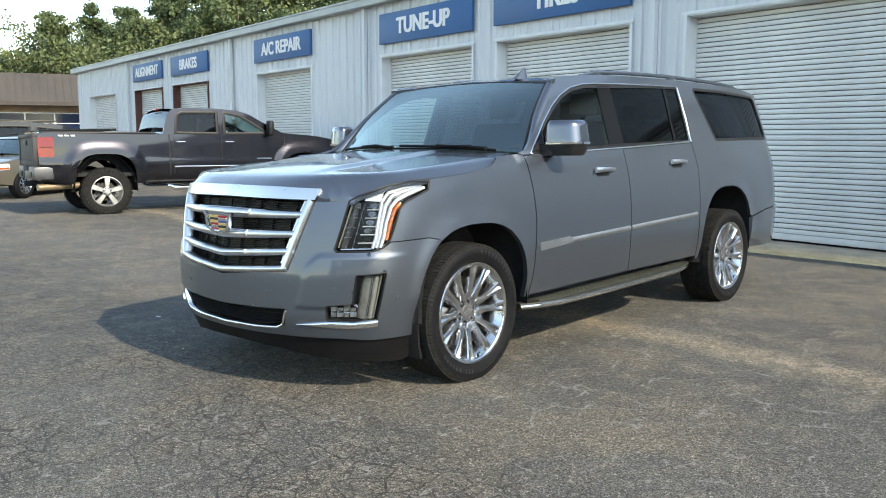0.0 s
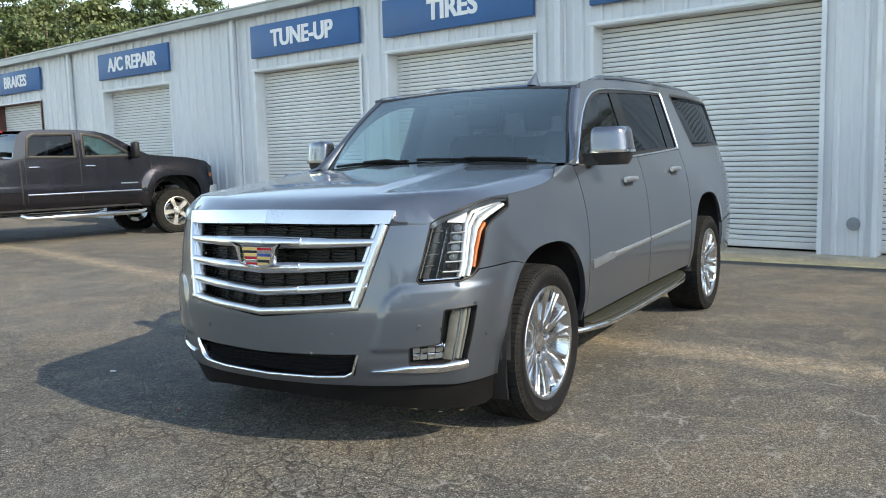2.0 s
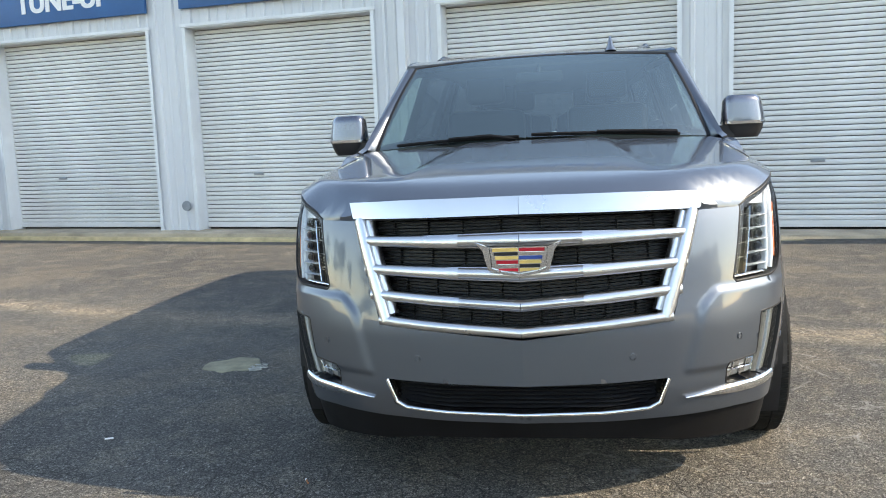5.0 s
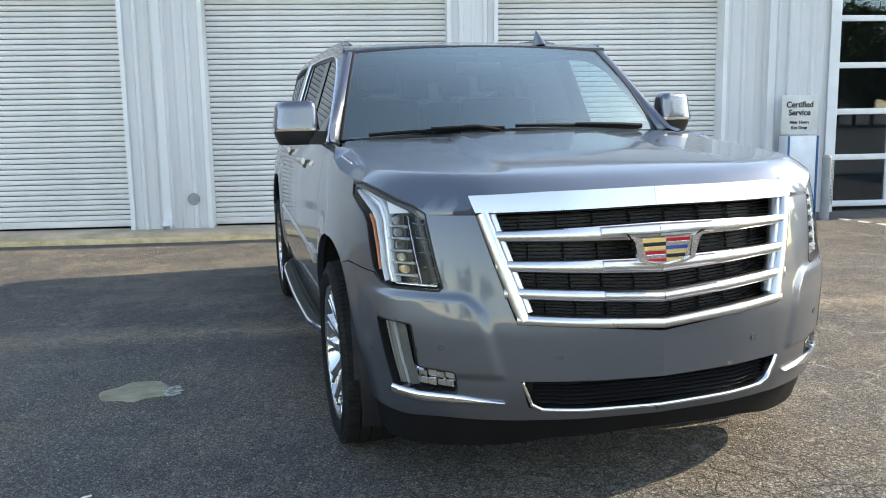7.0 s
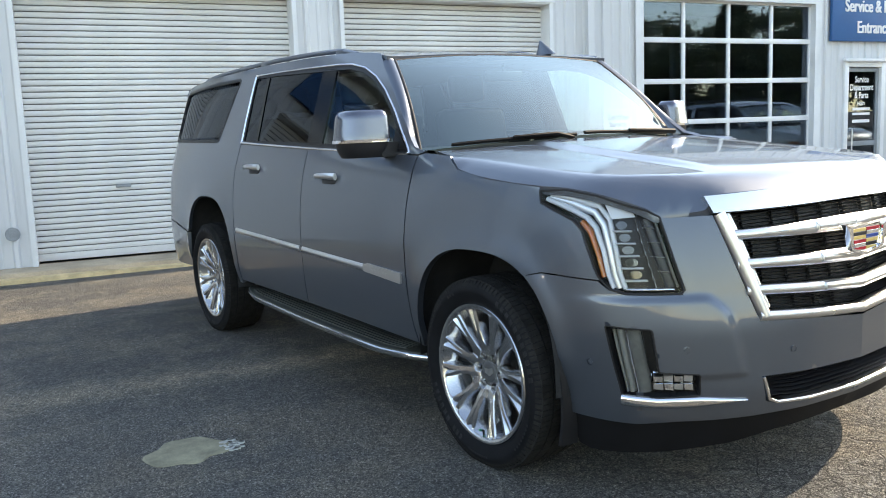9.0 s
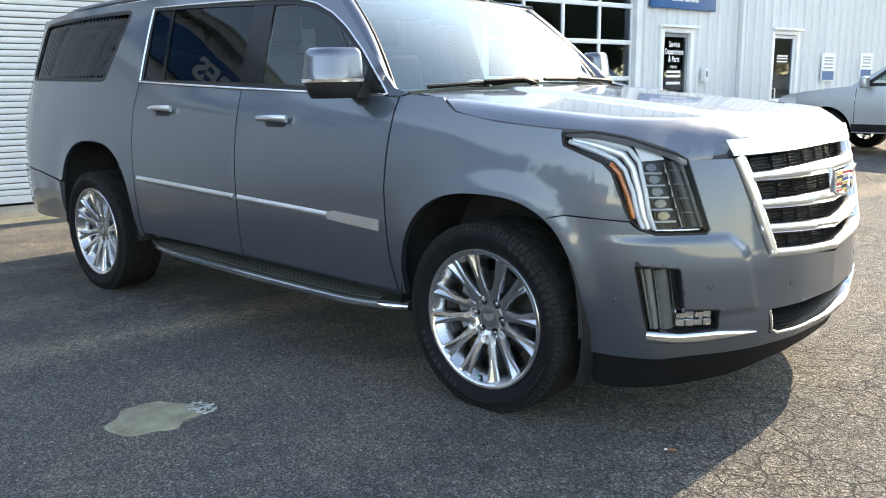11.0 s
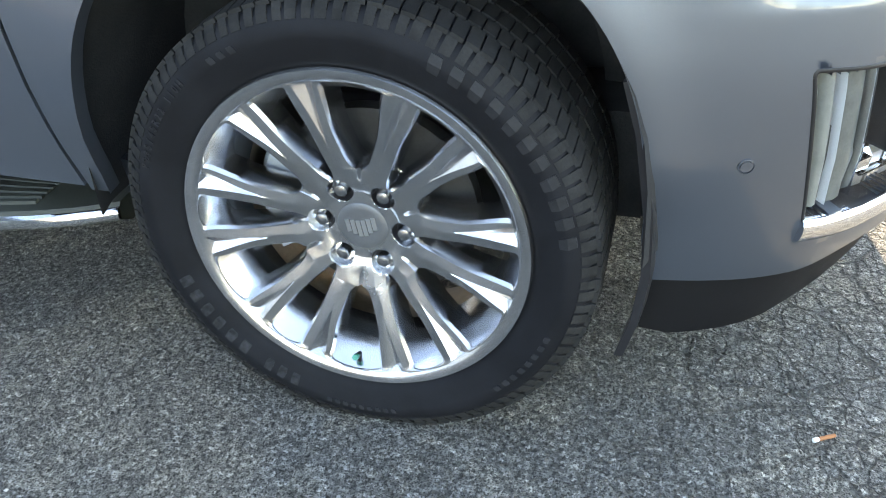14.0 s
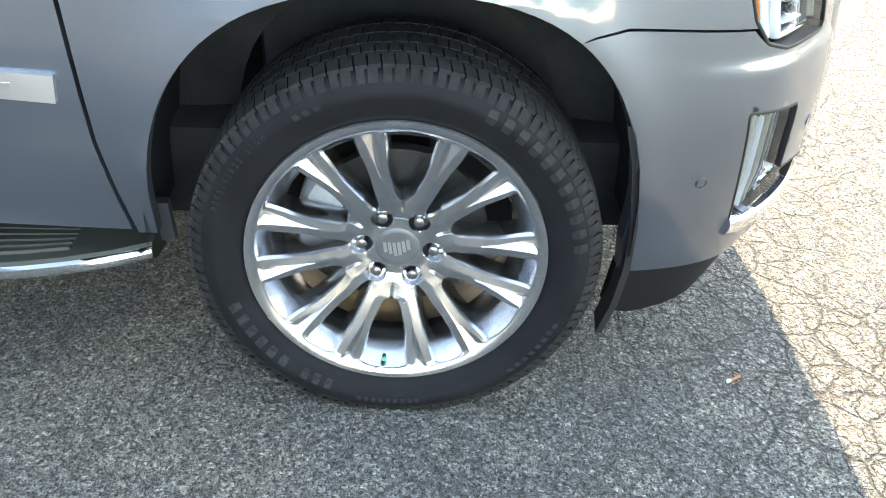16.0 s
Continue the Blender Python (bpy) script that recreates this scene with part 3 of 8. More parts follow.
def build_roll_door(k, u0, u1):
    near = u0 > -11
    recess = 0.20
    red = k in (2, 3)
    top = DOOR_TOP
    foot = SLAB if near else 0.06
    bm = bmesh.new()
    box(bm, u0 + 0.02, u1 - 0.02, recess + 0.012, recess + 0.03, foot + 0.02, top + 0.1)
    door = shop_part("door_%d" % k, bm, SHUTTER_GAP, "off-white roll-up service door, shut", "structure")
    n = int((top + 0.05 - foot - 0.10) / 0.066)
    if near:
        SLATS.append((door, u0 + 0.03, u1 - u0 - 0.06, recess, foot + 0.11, n))
    else:
        bm = bmesh.new()
        for i in range(n):
            z = foot + 0.11 + i * 0.066
            prof = [(.004, 0), (-0.010, 0.002), (-0.014, 0.030), (-.010, .0545), (.004, 0.056)]
            a = [bm.verts.new((u0 + 0.03, recess + d, z + h)) for d, h in prof]
            b = [bm.verts.new((u1 - 0.03, recess + d, z + h)) for d, h in prof]
            for j in range(4):
                bm.faces.new((a[j], b[j], b[j + 1], a[j + 1]))
        shop_part("curtain", bm, SHUTTER, "", "stuff", 0, door)
    bm = bmesh.new()
    box(bm, u0 + 0.03, u1 - 0.03, recess - 0.02, recess + 0.01, foot + 0.025, foot + 0.105, bev=0.004)
    shop_part("bottom_bar", bm, SHUTTER, "", "", 30, door)
    bm = bmesh.new()
    box(bm, u0 + 0.9, u0 + 1.06, recess - 0.03, recess - 0.012, foot + 0.8, foot + 0.84, bev=0.004)
    shop_part("pull_handle", bm, GREY_PAINT, "", "", 30, door)
    # lining and edge trim of the opening
    jm = STEEL_RED if red else TRIM_WHITE
    bm = bmesh.new()
    for a, b in ((u0 - 0.022, u0 + 0.03), (u1 - 0.03, u1 + 0.022)):
        box(bm, a, b, -0.045, -0.034, foot - 0.02, top + 0.03)
    for a, b in ((u0 + 0.002, u0 + 0.03), (u1 - 0.03, u1 - 0.002)):
        box(bm, a, b, -0.034, recess + 0.05, foot - 0.02, top - 0.002)
    box(bm, u0 + 0.031, u1 - 0.031, -0.034, recess + 0.05, top - 0.03, top - 0.004)
    shop_part("door_frame", bm, jm, "white metal lining round the roll-up door", "structure", 0, door)
    bm = bmesh.new()
    box(bm, u0 - 0.05, u1 + 0.05, -0.060, -0.0455, top - 0.012, top + 0.030)
    shop_part("door_header", bm, TRIM_WHITE, "folded white header trim", "structure", 0, door)


for number, (a, b) in enumerate(ROLL_DOORS, 1):
    build_roll_door(number, a, b)


def build_sign(text, u0, u1, z0, z1, size, lines=None, squeeze=0.97, d=-0.075):
    bm = bmesh.new()
    box(bm, u0, u1, d - 0.02, d + 0.035, z0, z1, bev=0.004)
    sign = shop_part("service_sign", bm, SIGN_BLUE, "blue wall sign with white capitals reading %s" % text.lower(), "", 30)
    tagged(sign, category="sign", group="signs over the doors")
    rows = lines or [text]
    for i, line in enumerate(rows):
        z = (z0 + z1) / 2 + (len(rows) - 1 - 2 * i) * size * 0.62
        m = SHOP @ Matrix.Translation(((u0 + u1) / 2, d - 0.027, z)) @ Matrix.Rotation(radians(90), 4, "X")
        lettering("letters", line, size, m, SIGN_WHITE, sign, 0.008, squeeze, bold=0.024 if size > 0.4 else 0.012, fat=0.024)
    return sign


build_sign("ALIGNMENT", -26.42, -23.47, 3.37, 3.95, 0.43)
build_sign("BRAKES", -22.59, -19.58, 3.36, 3.95, 0.43)
build_sign("A/C REPAIR", -16.40, -13.33, 3.35, 3.94, 0.43)
build_sign("TUNE-UP", -10.39, -7.38, 3.32, 3.92, 0.43)
build_sign("TIRES", -6.79, -3.77, 3.33, 3.93, 0.43)
build_sign("OIL CHANGE", -2.84, 0.20, 3.34, 3.94, 0.43)
build_sign("Service & Parts Entrance", 8.93, 10.79, 2.62, 3.38, 0.27, ["Service & Parts", "Entrance"], 0.80)


def build_downspout(u):
    bm = bmesh.new()
    w, d = 0.095, 0.075
    y = -0.09
    path = [(u, y, EAVE_Z - 0.05), (u, y, 0.36), (u + 0.01, y - 0.015, 0.29), (u + 0.01, y - 0.06, 0.21), (u + 0.01, y - 0.16, 0.135)]
    rings = []
    for i, p in enumerate(path):
        t = (Vector(path[min(i + 1, len(path) - 1)]) - Vector(path[max(i - 1, 0)])).normalized()
        side = Vector((1, 0, 0))
        up = t.cross(side).normalized()
        k = 1.0
        pts = [(-1, -1), (-0.4, -1), (-0.3, -0.8), (0.3, -0.8), (0.4, -1), (1, -1), (1, 1), (-1, 1)]
        rings.append([Vector(p) + side * (a * w / 2) + up * (b * d / 2) * k for a, b in pts])
    ring_loft(bm, rings, True, False)
    bmesh.ops.recalc_face_normals(bm, faces=bm.faces)
    ob = shop_part("downspout", bm, WALL, "white metal rainwater downspout with a kicked-out foot", "", 30)
    tagged(ob, category="downspout", group="downspouts on the wall")


for u in (-27.1, -17.9, -10.97, -3.34, 4.33, 11.68):
    build_downspout(u)


def build_port(u, z):
    bm = bmesh.new()
    lathe(bm, [(-0.034, 0.0), (-0.05, 0.001), (-0.052, 0.03), (-0.046, 0.045), (-0.050, 0.06), (-0.046, 0.074), (-0.03, 0.076)], 28, "Y", (u, 0, z))
    ob = shop_part("exhaust_port", bm, GREY_PAINT, "round grey exhaust hose port in the wall", "", 40)
    tagged(ob, category="wall port", group="exhaust ports in the wall")


for u in (-12.6, -6.95, -3.03, 0.565):
    build_port(u, 0.47)


def build_glass_bay():
    u0, u1 = GLASS_BAY
    rows, cols = [0.20, 0.82, 1.42, 2.02, 2.62, 3.2], [u0, 6.08, 6.94, 7.80, u1]
    bm = bmesh.new()
    box(bm, u0 + 0.002, u1 - 0.002, 0.20, 0.24, 3.165, 3.2)
    bay = shop_part("window_1", bm, FRAME_WHITE, "glazed overhead door with a white grid of bars", "structure")
    for z in rows:
        bm = bmesh.new()
        box(bm, u0 + 0.01, u1 - 0.01, 0.05, 0.12, z - 0.04, z + 0.035, bev=0.006)
        shop_part("rail", bm, FRAME_WHITE, "", "", 30, bay)
    for u in cols:
        bm = bmesh.new()
        box(bm, u - 0.025, u + 0.03, 0.055, 0.115, rows[0], rows[-1], bev=0.005)
        shop_part("mullion", bm, FRAME_WHITE, "", "", 30, bay)
    for z0, z1 in zip(rows, rows[1:]):
        for a, b in zip(cols, cols[1:]):
            bm = bmesh.new()
            box(bm, a + 0.02, b - 0.02, 0.080, 0.086, z0 + 0.03, z1 - 0.03)
            shop_part("pane", bm, DOOR_GLASS, "", "", 0, bay)
    bm = bmesh.new()
    for a, b in ((u0 - 0.13, u0 + 0.004), (u1 - 0.004, u1 + 0.13)):
        box(bm, a, b, -0.052, -0.036, 0.05, 3.28)
        box(bm, max(a, u0 + 0.004) if a > u0 else u0 - 0.02, b if b < u1 else u1 + 0.02, -0.036, 0.13, 0.05, 3.19)
    box(bm, u0 - 0.13, u1 + 0.13, -0.056, -0.0525, 3.19, 3.30)
    shop_part("door_frame", bm, TRIM_WHITE, "", "structure", 0, bay)
    # the bay behind it: a closed box, its dimness put into the wall colour
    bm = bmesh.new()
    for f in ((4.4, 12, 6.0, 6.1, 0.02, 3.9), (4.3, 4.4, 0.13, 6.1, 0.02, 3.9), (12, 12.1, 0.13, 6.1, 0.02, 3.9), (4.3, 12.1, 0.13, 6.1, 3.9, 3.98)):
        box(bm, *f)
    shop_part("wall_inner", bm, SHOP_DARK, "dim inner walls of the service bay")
    bm = bmesh.new()
    box(bm, 4.3, 26, 0.24, 6.1, -0.02, 0.06)
    shop_part("floor", bm, CONCRETE, "bare concrete floor of the service bay")
    bm = bmesh.new()
    box(bm, 5.8, 6.9, 3.4, 4.0, 0.06, 1.05, bev=0.02)
    shop_part("tool_chest", bm, surface("brown_steel_chest", (0.25, 0.11, 0.06), 0.5), "brown tool chest standing in the dim service bay", "", 30)["category"] = "tool chest"
    bm = bmesh.new()
    for u in (6.5, 7.6):
        tube(bm, [(u, 2.2, 0.06), (u, 2.2, 3.2)], 0.05, 10)
    tube(bm, [(6.5, 2.2, 3.15), (7.6, 2.2, 3.15)], 0.04, 8)
    shop_part("vehicle_lift", bm, GREY_PAINT, "two grey lift posts inside the bay", "", 30)["category"] = "vehicle lift"


build_glass_bay()


def build_walk_door(k, u0, u1, top, lines):
    foot = 0.06
    bm = bmesh.new()
    for a, b in ((u0, u0 + 0.09), (u1 - 0.09, u1)):
        box(bm, a, b, -0.045, 0.11, foot, top, bev=0.006)
    box(bm, u0 + 0.09, u1 - 0.09, -0.045, 0.11, top - 0.09, top - 0.001, bev=0.006)
    box(bm, u0 - 0.06, u1 + 0.06, -0.11, -0.047, top - 0.005, top + 0.045, bev=0.006)
    frame_ob = shop_part("door_%d" % k, bm, FRAME_WHITE, "white framed glass entrance door, shut", "structure", 30)
    bm = bmesh.new()
    a, b = u0 + 0.095, u1 - 0.095
    for f in ((a, a + 0.055, foot + 0.02, top - 0.1), (b - 0.055, b, foot + 0.02, top - 0.1), (a + 0.055, b - 0.055, foot + 0.02, foot + 0.24), (a + 0.055, b - 0.055, top - 0.16, top - 0.1), (a + 0.055, b - 0.055, foot + 0.86, foot + 0.94)):
        box(bm, f[0], f[1], 0.01, 0.055, f[2], f[3], bev=0.004)
    leaf = shop_part("door_leaf", bm, GREY_PAINT if k == 9 else FRAME_WHITE, "", "", 30, frame_ob)
    bm = bmesh.new()
    box(bm, a + 0.05, b - 0.05, 0.030, 0.036, foot + 0.2, top - 0.14)
    shop_part("pane", bm, DOOR_GLASS, "", "", 0, frame_ob)
    bm = bmesh.new()
    uh = a + 0.09
    tube(bm, [(uh, 0.012, foot + 0.75), (uh, -0.05, foot + 0.75), (uh, -0.05, foot + 1.15), (uh, 0.012, foot + 1.15)], 0.012, 8)
    shop_part("door_handle", bm, SATIN, "", "", 40, frame_ob)
    for z, size, text in lines:
        m = SHOP @ Matrix.Translation(((u0 + u1) / 2, 0.026, z)) @ Matrix.Rotation(radians(90), 4, "X")
        if text:
            lettering("letters", text, size, m, SIGN_WHITE, frame_ob, 0.002, 0.78)
        else:
            bm = bmesh.new()
            box(bm, (u0 + u1) / 2 - 0.2, (u0 + u1) / 2 + 0.2, 0.024, 0.027, z - size / 2, z + size / 2)
            shop_part("text_bar", bm, SIGN_WHITE, "", "", 0, frame_ob)


build_walk_door(9, *WALK_DOORS[0], [(2.01, 0.14, "Service"), (1.88, 0.14, "Department"), (1.75, 0.14, "& Parts"), (1.62, 0.09, "Hours"), (1.53, 0.045, ""), (1.45, 0.04, ""), (1.33, 0.05, "")])
build_walk_door(10, *WALK_DOORS[1], [(1.86, 0.03, ""), (1.81, 0.03, ""), (1.75, 0.03, "")])


def build_wall_boxes():
    bm = bmesh.new()
    box(bm, 10.50, 10.66, -0.12, -0.034, 1.35, 1.60, bev=0.012)
    ob = shop_part("electrical_box", bm, TRIM_WHITE, "small white electrical box on the wall beside the door", "", 30)
    tagged(ob, category="electrical box")
    bm = bmesh.new()
    box(bm, 10.55, 10.61, -0.126, -0.1205, 1.44, 1.54)
    shop_part("cover", bm, GREY_PAINT, "", "", 0, ob)
    for u, z0, z1 in ((14.80, 1.34, 1.94), (16.50, 1.38, 1.97)):
        bm = bmesh.new()
        box(bm, u, u + 0.56, -0.06, -0.036, z0, z1, bev=0.01)
        ob = shop_part("notice_board", bm, SIGN_WHITE, "small white and blue notice on the ribbed wall", "", 30)
        tagged(ob, category="sign", group="notices by the entrance")
        bm = bmesh.new()
        box(bm, u + 0.04, u + 0.52, -0.0645, -0.0605, z0 + 0.03, z0 + 0.22)
        shop_part("blue_panel", bm, SIGN_BLUE, "", "", 0, ob)
        for i, z in enumerate((0.50, 0.44, 0.37, 0.29)):
            bm = bmesh.new()
            box(bm, u + 0.10, u + 0.46, -0.0645, -0.0605, z0 + z - 0.014, z0 + z + 0.014)
            shop_part("text_bar", bm, GREY_PAINT, "", "", 0, ob)
    # key drop: a white box under a notice, on a post with a chain
    key = thing("key_drop_box", "white and blue key drop cabinet by the wall", "key drop box")
    bm = bmesh.new()
    box(bm, 4.47, 4.83, -0.40, -0.10, 0.10, 1.12, bev=0.015)
    shop_part("cabinet", bm, surface("white_enamel_cabinet", (0.72, 0.76, 0.80), 0.35), "", "", 30, key)
    bm = bmesh.new()
    for a in (4.45, 4.83):
        box(bm, a, a + 0.022, -0.405, -0.39, 0.10, 1.12)
    shop_part("edging", bm, SIGN_BLUE, "blue edging", "", 0, key)
    bm = bmesh.new()
    box(bm, 4.40, 4.87, -0.30, -0.27, 1.14, 1.63, bev=0.006)
    board = shop_part("notice", bm, surface("grey_white_notice", (0.55, 0.57, 0.55), 0.5), "off-white notice reading certified service", "", 30, key)
    for z, size, text in ((1.51, 0.105, "Certified"), (1.41, 0.105, "Service"), (1.29, 0.055, "After Hours"), (1.22, 0.055, "Key Drop")):
        m = SHOP @ Matrix.Translation((4.635, -0.3035, z)) @ Matrix.Rotation(radians(90), 4, "X")
        lettering("letters", text, size, m, TRIM_BLACK, board, 0.003, 0.95)
    bm = bmesh.new()
    tube(bm, [(4.78, -0.75, 0.02), (4.78, -0.75, 0.86)], 0.055, 14)
    lathe(bm, [(0.86, 0.055), (0.885, 0.045), (0.90, 0.0)], 14, "Z", (4.78, -0.75, 0))
    post = shop_part("bollard", bm, GREY_PAINT, "grey steel bollard with a chain hanging from it", "", 40)
    tagged(post, category="bollard")
    for i in range(12):
        bm = bmesh.new()
        z = 0.80 - 0.045 * i
        pts = [(0.016 * math.cos(w), 0, 0.027 * math.sin(w)) for w in [2 * math.pi * k / 10 for k in range(11)]]
        turn = Matrix.Translation((4.855, -0.75, z)) @ Matrix.Rotation(radians(90 * (i % 2) + 20), 4, "Z")
        tube(bm, [turn @ Vector(p) for p in pts], 0.006, 6, False)
        shop_part("link", bm, GREY_PAINT, "", "", 40, post)
    bm = bmesh.new()
    lathe(bm, [(0, 0.10), (0.35, 0.10), (0.36, 0.17), (0.42, 0.19), (0.50, 0.15), (0.54, 0.0)], 20, "Z", (-20.5, 5.0, EAVE_Z + 0.45))
    ob = shop_part("roof_vent", bm, TRIM_WHITE, "white round vent cap on the metal roof", "", 40)
    tagged(ob, category="roof vent")


build_wall_boxes()


# ---- patches cut out of curved skins ----
def clip(poly, axis, val, below):
    out = []
    for i, p in enumerate(poly):
        q = poly[(i + 1) % len(poly)]
        a, b = (p[axis] <= val) == below or p[axis] == val, (q[axis] <= val) == below or q[axis] == val
        if a:
            out.append(p)
        if a != b:
            t = (val - p[axis]) / (q[axis] - p[axis])
            r = [p[0] + t * (q[0] - p[0]), p[1] + t * (q[1] - p[1])]
            r[axis] = val
            out.append(tuple(r))
    return out


def area(poly):
    return sum(p[0] * q[1] - q[0] * p[1] for p, q in zip(poly, poly[1:] + poly[:1])) / 2


def keyhole(outer, *holes):
    """A polygon with holes, joined by slits."""
    poly = list(outer) if area(outer) > 0 else list(outer)[::-1]
    for hole in holes:
        h = list(hole) if area(hole) < 0 else list(hole)[::-1]
        i, j = min(((i, j) for i in range(len(poly)) for j in range(len(h))), key=lambda ij: math.dist(poly[ij[0]], h[ij[1]]))
        poly = poly[:i + 1] + h[j:] + h[:j + 1] + poly[i:]
    return poly


def halves(outer, hole, u):
    """Two polygons left and right of the line at u, which share out a hole between them."""
    out = []
    for below in (True, False):
        a = clip(outer if area(outer) > 0 else outer[::-1], 0, u, below)
        h = clip(hole if area(hole) > 0 else hole[::-1], 0, u, below)
        k = next(i for i in range(len(h)) if abs(h[i][0] - u) < 1e-9 and abs(h[(i + 1) % len(h)][0] - u) < 1e-9)
        h = (h[k + 1:] + h[:k + 1])[::-1]
        on = [i for i in range(len(a)) if abs(a[i][0] - u) < 1e-9 and abs(a[(i + 1) % len(a)][0] - u) < 1e-9][0]
        out.append(a[:on + 1] + h + a[on + 1:])
    return out


def grid_cells(poly, du, dv):
    poly = [tuple(p) for p in poly]
    if area(poly) < 0:
        poly = poly[::-1]
    u0, u1 = min(p[0] for p in poly), max(p[0] for p in poly)
    v0, v1 = min(p[1] for p in poly), max(p[1] for p in poly)
    nu, nv = max(1, math.ceil((u1 - u0) / du)), max(1, math.ceil((v1 - v0) / dv))
    for i in range(nu):
        a, b = u0 + (u1 - u0) * i / nu, u0 + (u1 - u0) * (i + 1) / nu
        col = clip(clip(poly, 0, a, False), 0, b, True)
        if len(col) < 3:
            continue
        for j in range(nv):
            c, d = v0 + (v1 - v0) * j / nv, v0 + (v1 - v0) * (j + 1) / nv
            cell = clip(clip(col, 1, c, False), 1, d, True)
            if len(cell) > 2 and abs(area(cell)) > 1e-10:
                yield cell


def normal_of(surf, u, v, e=1e-3):
    a, b, c, d = (Vector(surf(*p)) for p in ((u - e, v), (u + e, v), (u, v - e), (u, v + e)))
    return (b - a).cross(d - c).normalized()


def patch(bm, poly, surf, du=0.06, dv=0.06, lift=0.0, flange=0.02, side=1, back=False):
    """Lays a polygon, given in the skin's own coordinates, onto the skin, with its edges turned in. side -1: mirrored in x."""
    seen, faces = {}, []
    for cell in grid_cells(poly, du, dv):
        ids = []
        for u, v in cell:
            k = (round(u, 5), round(v, 5))
            if k not in seen:
                nrm = normal_of(surf, u, v)
                p = Vector(surf(u, v)) + nrm * lift
                q = p - nrm * flange
                if side < 0:
                    p.x, q.x = -p.x, -q.x
                seen[k] = [bm.verts.new(p), q, None]
            if not ids or ids[-1] != k:
                ids.append(k)
        loops, stack = [], []
        for k in ids + ids[:1]:
            if k in stack:
                cut = stack.index(k)
                loops.append(stack[cut:])
                stack = stack[:cut]
            stack.append(k)
        for ids in loops:
            if len(ids) < 3 or area(ids) < 1e-10:
                continue
            try:
                f = bm.faces.new([seen[k][0] for k in (ids if side > 0 else ids[::-1])])
                faces.append((f, ids))
            except ValueError:
                pass
    if flange:
        count = {}
        for f, ids in faces:
            for a, b in zip(ids, ids[1:] + ids[:1]):
                count.setdefault(frozenset((a, b)), []).append((a, b))
        for pair in [v[0] for v in count.values() if len(v) == 1]:
            a, b = pair
            for k in (a, b):
                if seen[k][2] is None:
                    seen[k][2] = bm.verts.new(seen[k][1])
            quad = [seen[b][0], seen[a][0], seen[a][2], seen[b][2]]
            try:
                bm.faces.new(quad if side > 0 else quad[::-1])
            except ValueError:
                pass
        if back:
            for f, ids in faces:
                for k in ids:
                    if seen[k][2] is None:
                        seen[k][2] = bm.verts.new(seen[k][1])
                try:
                    bm.faces.new([seen[k][2] for k in (ids[::-1] if side > 0 else ids)])
                except ValueError:
                    pass


def sweep_band(path, w, surf, bm, lift, flange, side, n=3):
    """A band laid along a path on a skin, rounded over its width."""
    ws = w if isinstance(w, (list, tuple)) else [w] * len(path)
    rows = []
    for i, p in enumerate(path):
        a, b = path[max(i - 1, 0)], path[min(i + 1, len(path) - 1)]
        d = math.hypot(b[0] - a[0], b[1] - a[1])
        nx, ny = -(b[1] - a[1]) / d * ws[i] / 2, (b[0] - a[0]) / d * ws[i] / 2
        row = []
        for k in range(-n, n + 1):
            f = k / n
            u, v = p[0] + nx * f, p[1] + ny * f
            nrm = normal_of(surf, u, v)
            h = lift * math.sqrt(max(1 - f * f * 0.92, 0))
            q = Vector(surf(u, v)) + nrm * h
            row.append(q)
        for f in (1, -1):
            u, v = p[0] + nx * f, p[1] + ny * f
            row.append(Vector(surf(u, v)) - normal_of(surf, u, v) * flange)
        if side < 0:
            for q in row:
                q.x = -q.x
        rows.append(row)
    ring_loft(bm, rows, True, True)
    bmesh.ops.recalc_face_normals(bm, faces=bm.faces)


def dense(path, step=0.05):
    out = [path[0]]
    for p, q in zip(path, path[1:]):
        n = max(1, math.ceil(math.dist(p, q) / step))
        out += [(p[0] + (q[0] - p[0]) * k / n, p[1] + (q[1] - p[1]) * k / n) for k in range(1, n + 1)]
    return out


def rounded(poly, r, n=4):
    """Rounds the corners of a polygon."""
    out = []
    m = len(poly)
    for i in range(m):
        p, a, b = (Vector(poly[j % m]) for j in (i, i - 1, i + 1))
        da, db = a - p, b - p
        k = min(r, da.length * 0.45, db.length * 0.45)
        s, e = p + da.normalized() * k, p + db.normalized() * k
        for j in range(n + 1):
            t = j / n
            out.append(tuple((1 - t) ** 2 * s + 2 * t * (1 - t) * p + t * t * e))
    return out


def curve(table):
    """A smooth function through (u, v) pairs."""
    us, vs = [p[0] for p in table], [p[1] for p in table]
    n = len(us)
    ms = []
    for i in range(n):
        if 0 < i < n - 1:
            a, b = (vs[i] - vs[i - 1]) / (us[i] - us[i - 1]), (vs[i + 1] - vs[i]) / (us[i + 1] - us[i])
            ms.append(0.0 if a * b <= 0 else 2 * a * b / (a + b))
        else:
            j = min(max(i, 1), n - 1)
            ms.append((vs[j] - vs[j - 1]) / (us[j] - us[j - 1]))

    def f(u):
        i = min(max(sum(k <= u for k in us) - 1, 0), n - 2)
        h = us[i + 1] - us[i]
        t = (u - us[i]) / h
        if t < 0:
            return vs[0] + ms[0] * (u - us[0])
        if t > 1:
            return vs[-1] + ms[-1] * (u - us[-1])
        return ((1 + 2 * t) * (1 - t) ** 2 * vs[i] + t * (1 - t) ** 2 * h * ms[i]
                + t * t * (3 - 2 * t) * vs[i + 1] + t * t * (t - 1) * h * ms[i + 1])
    return f


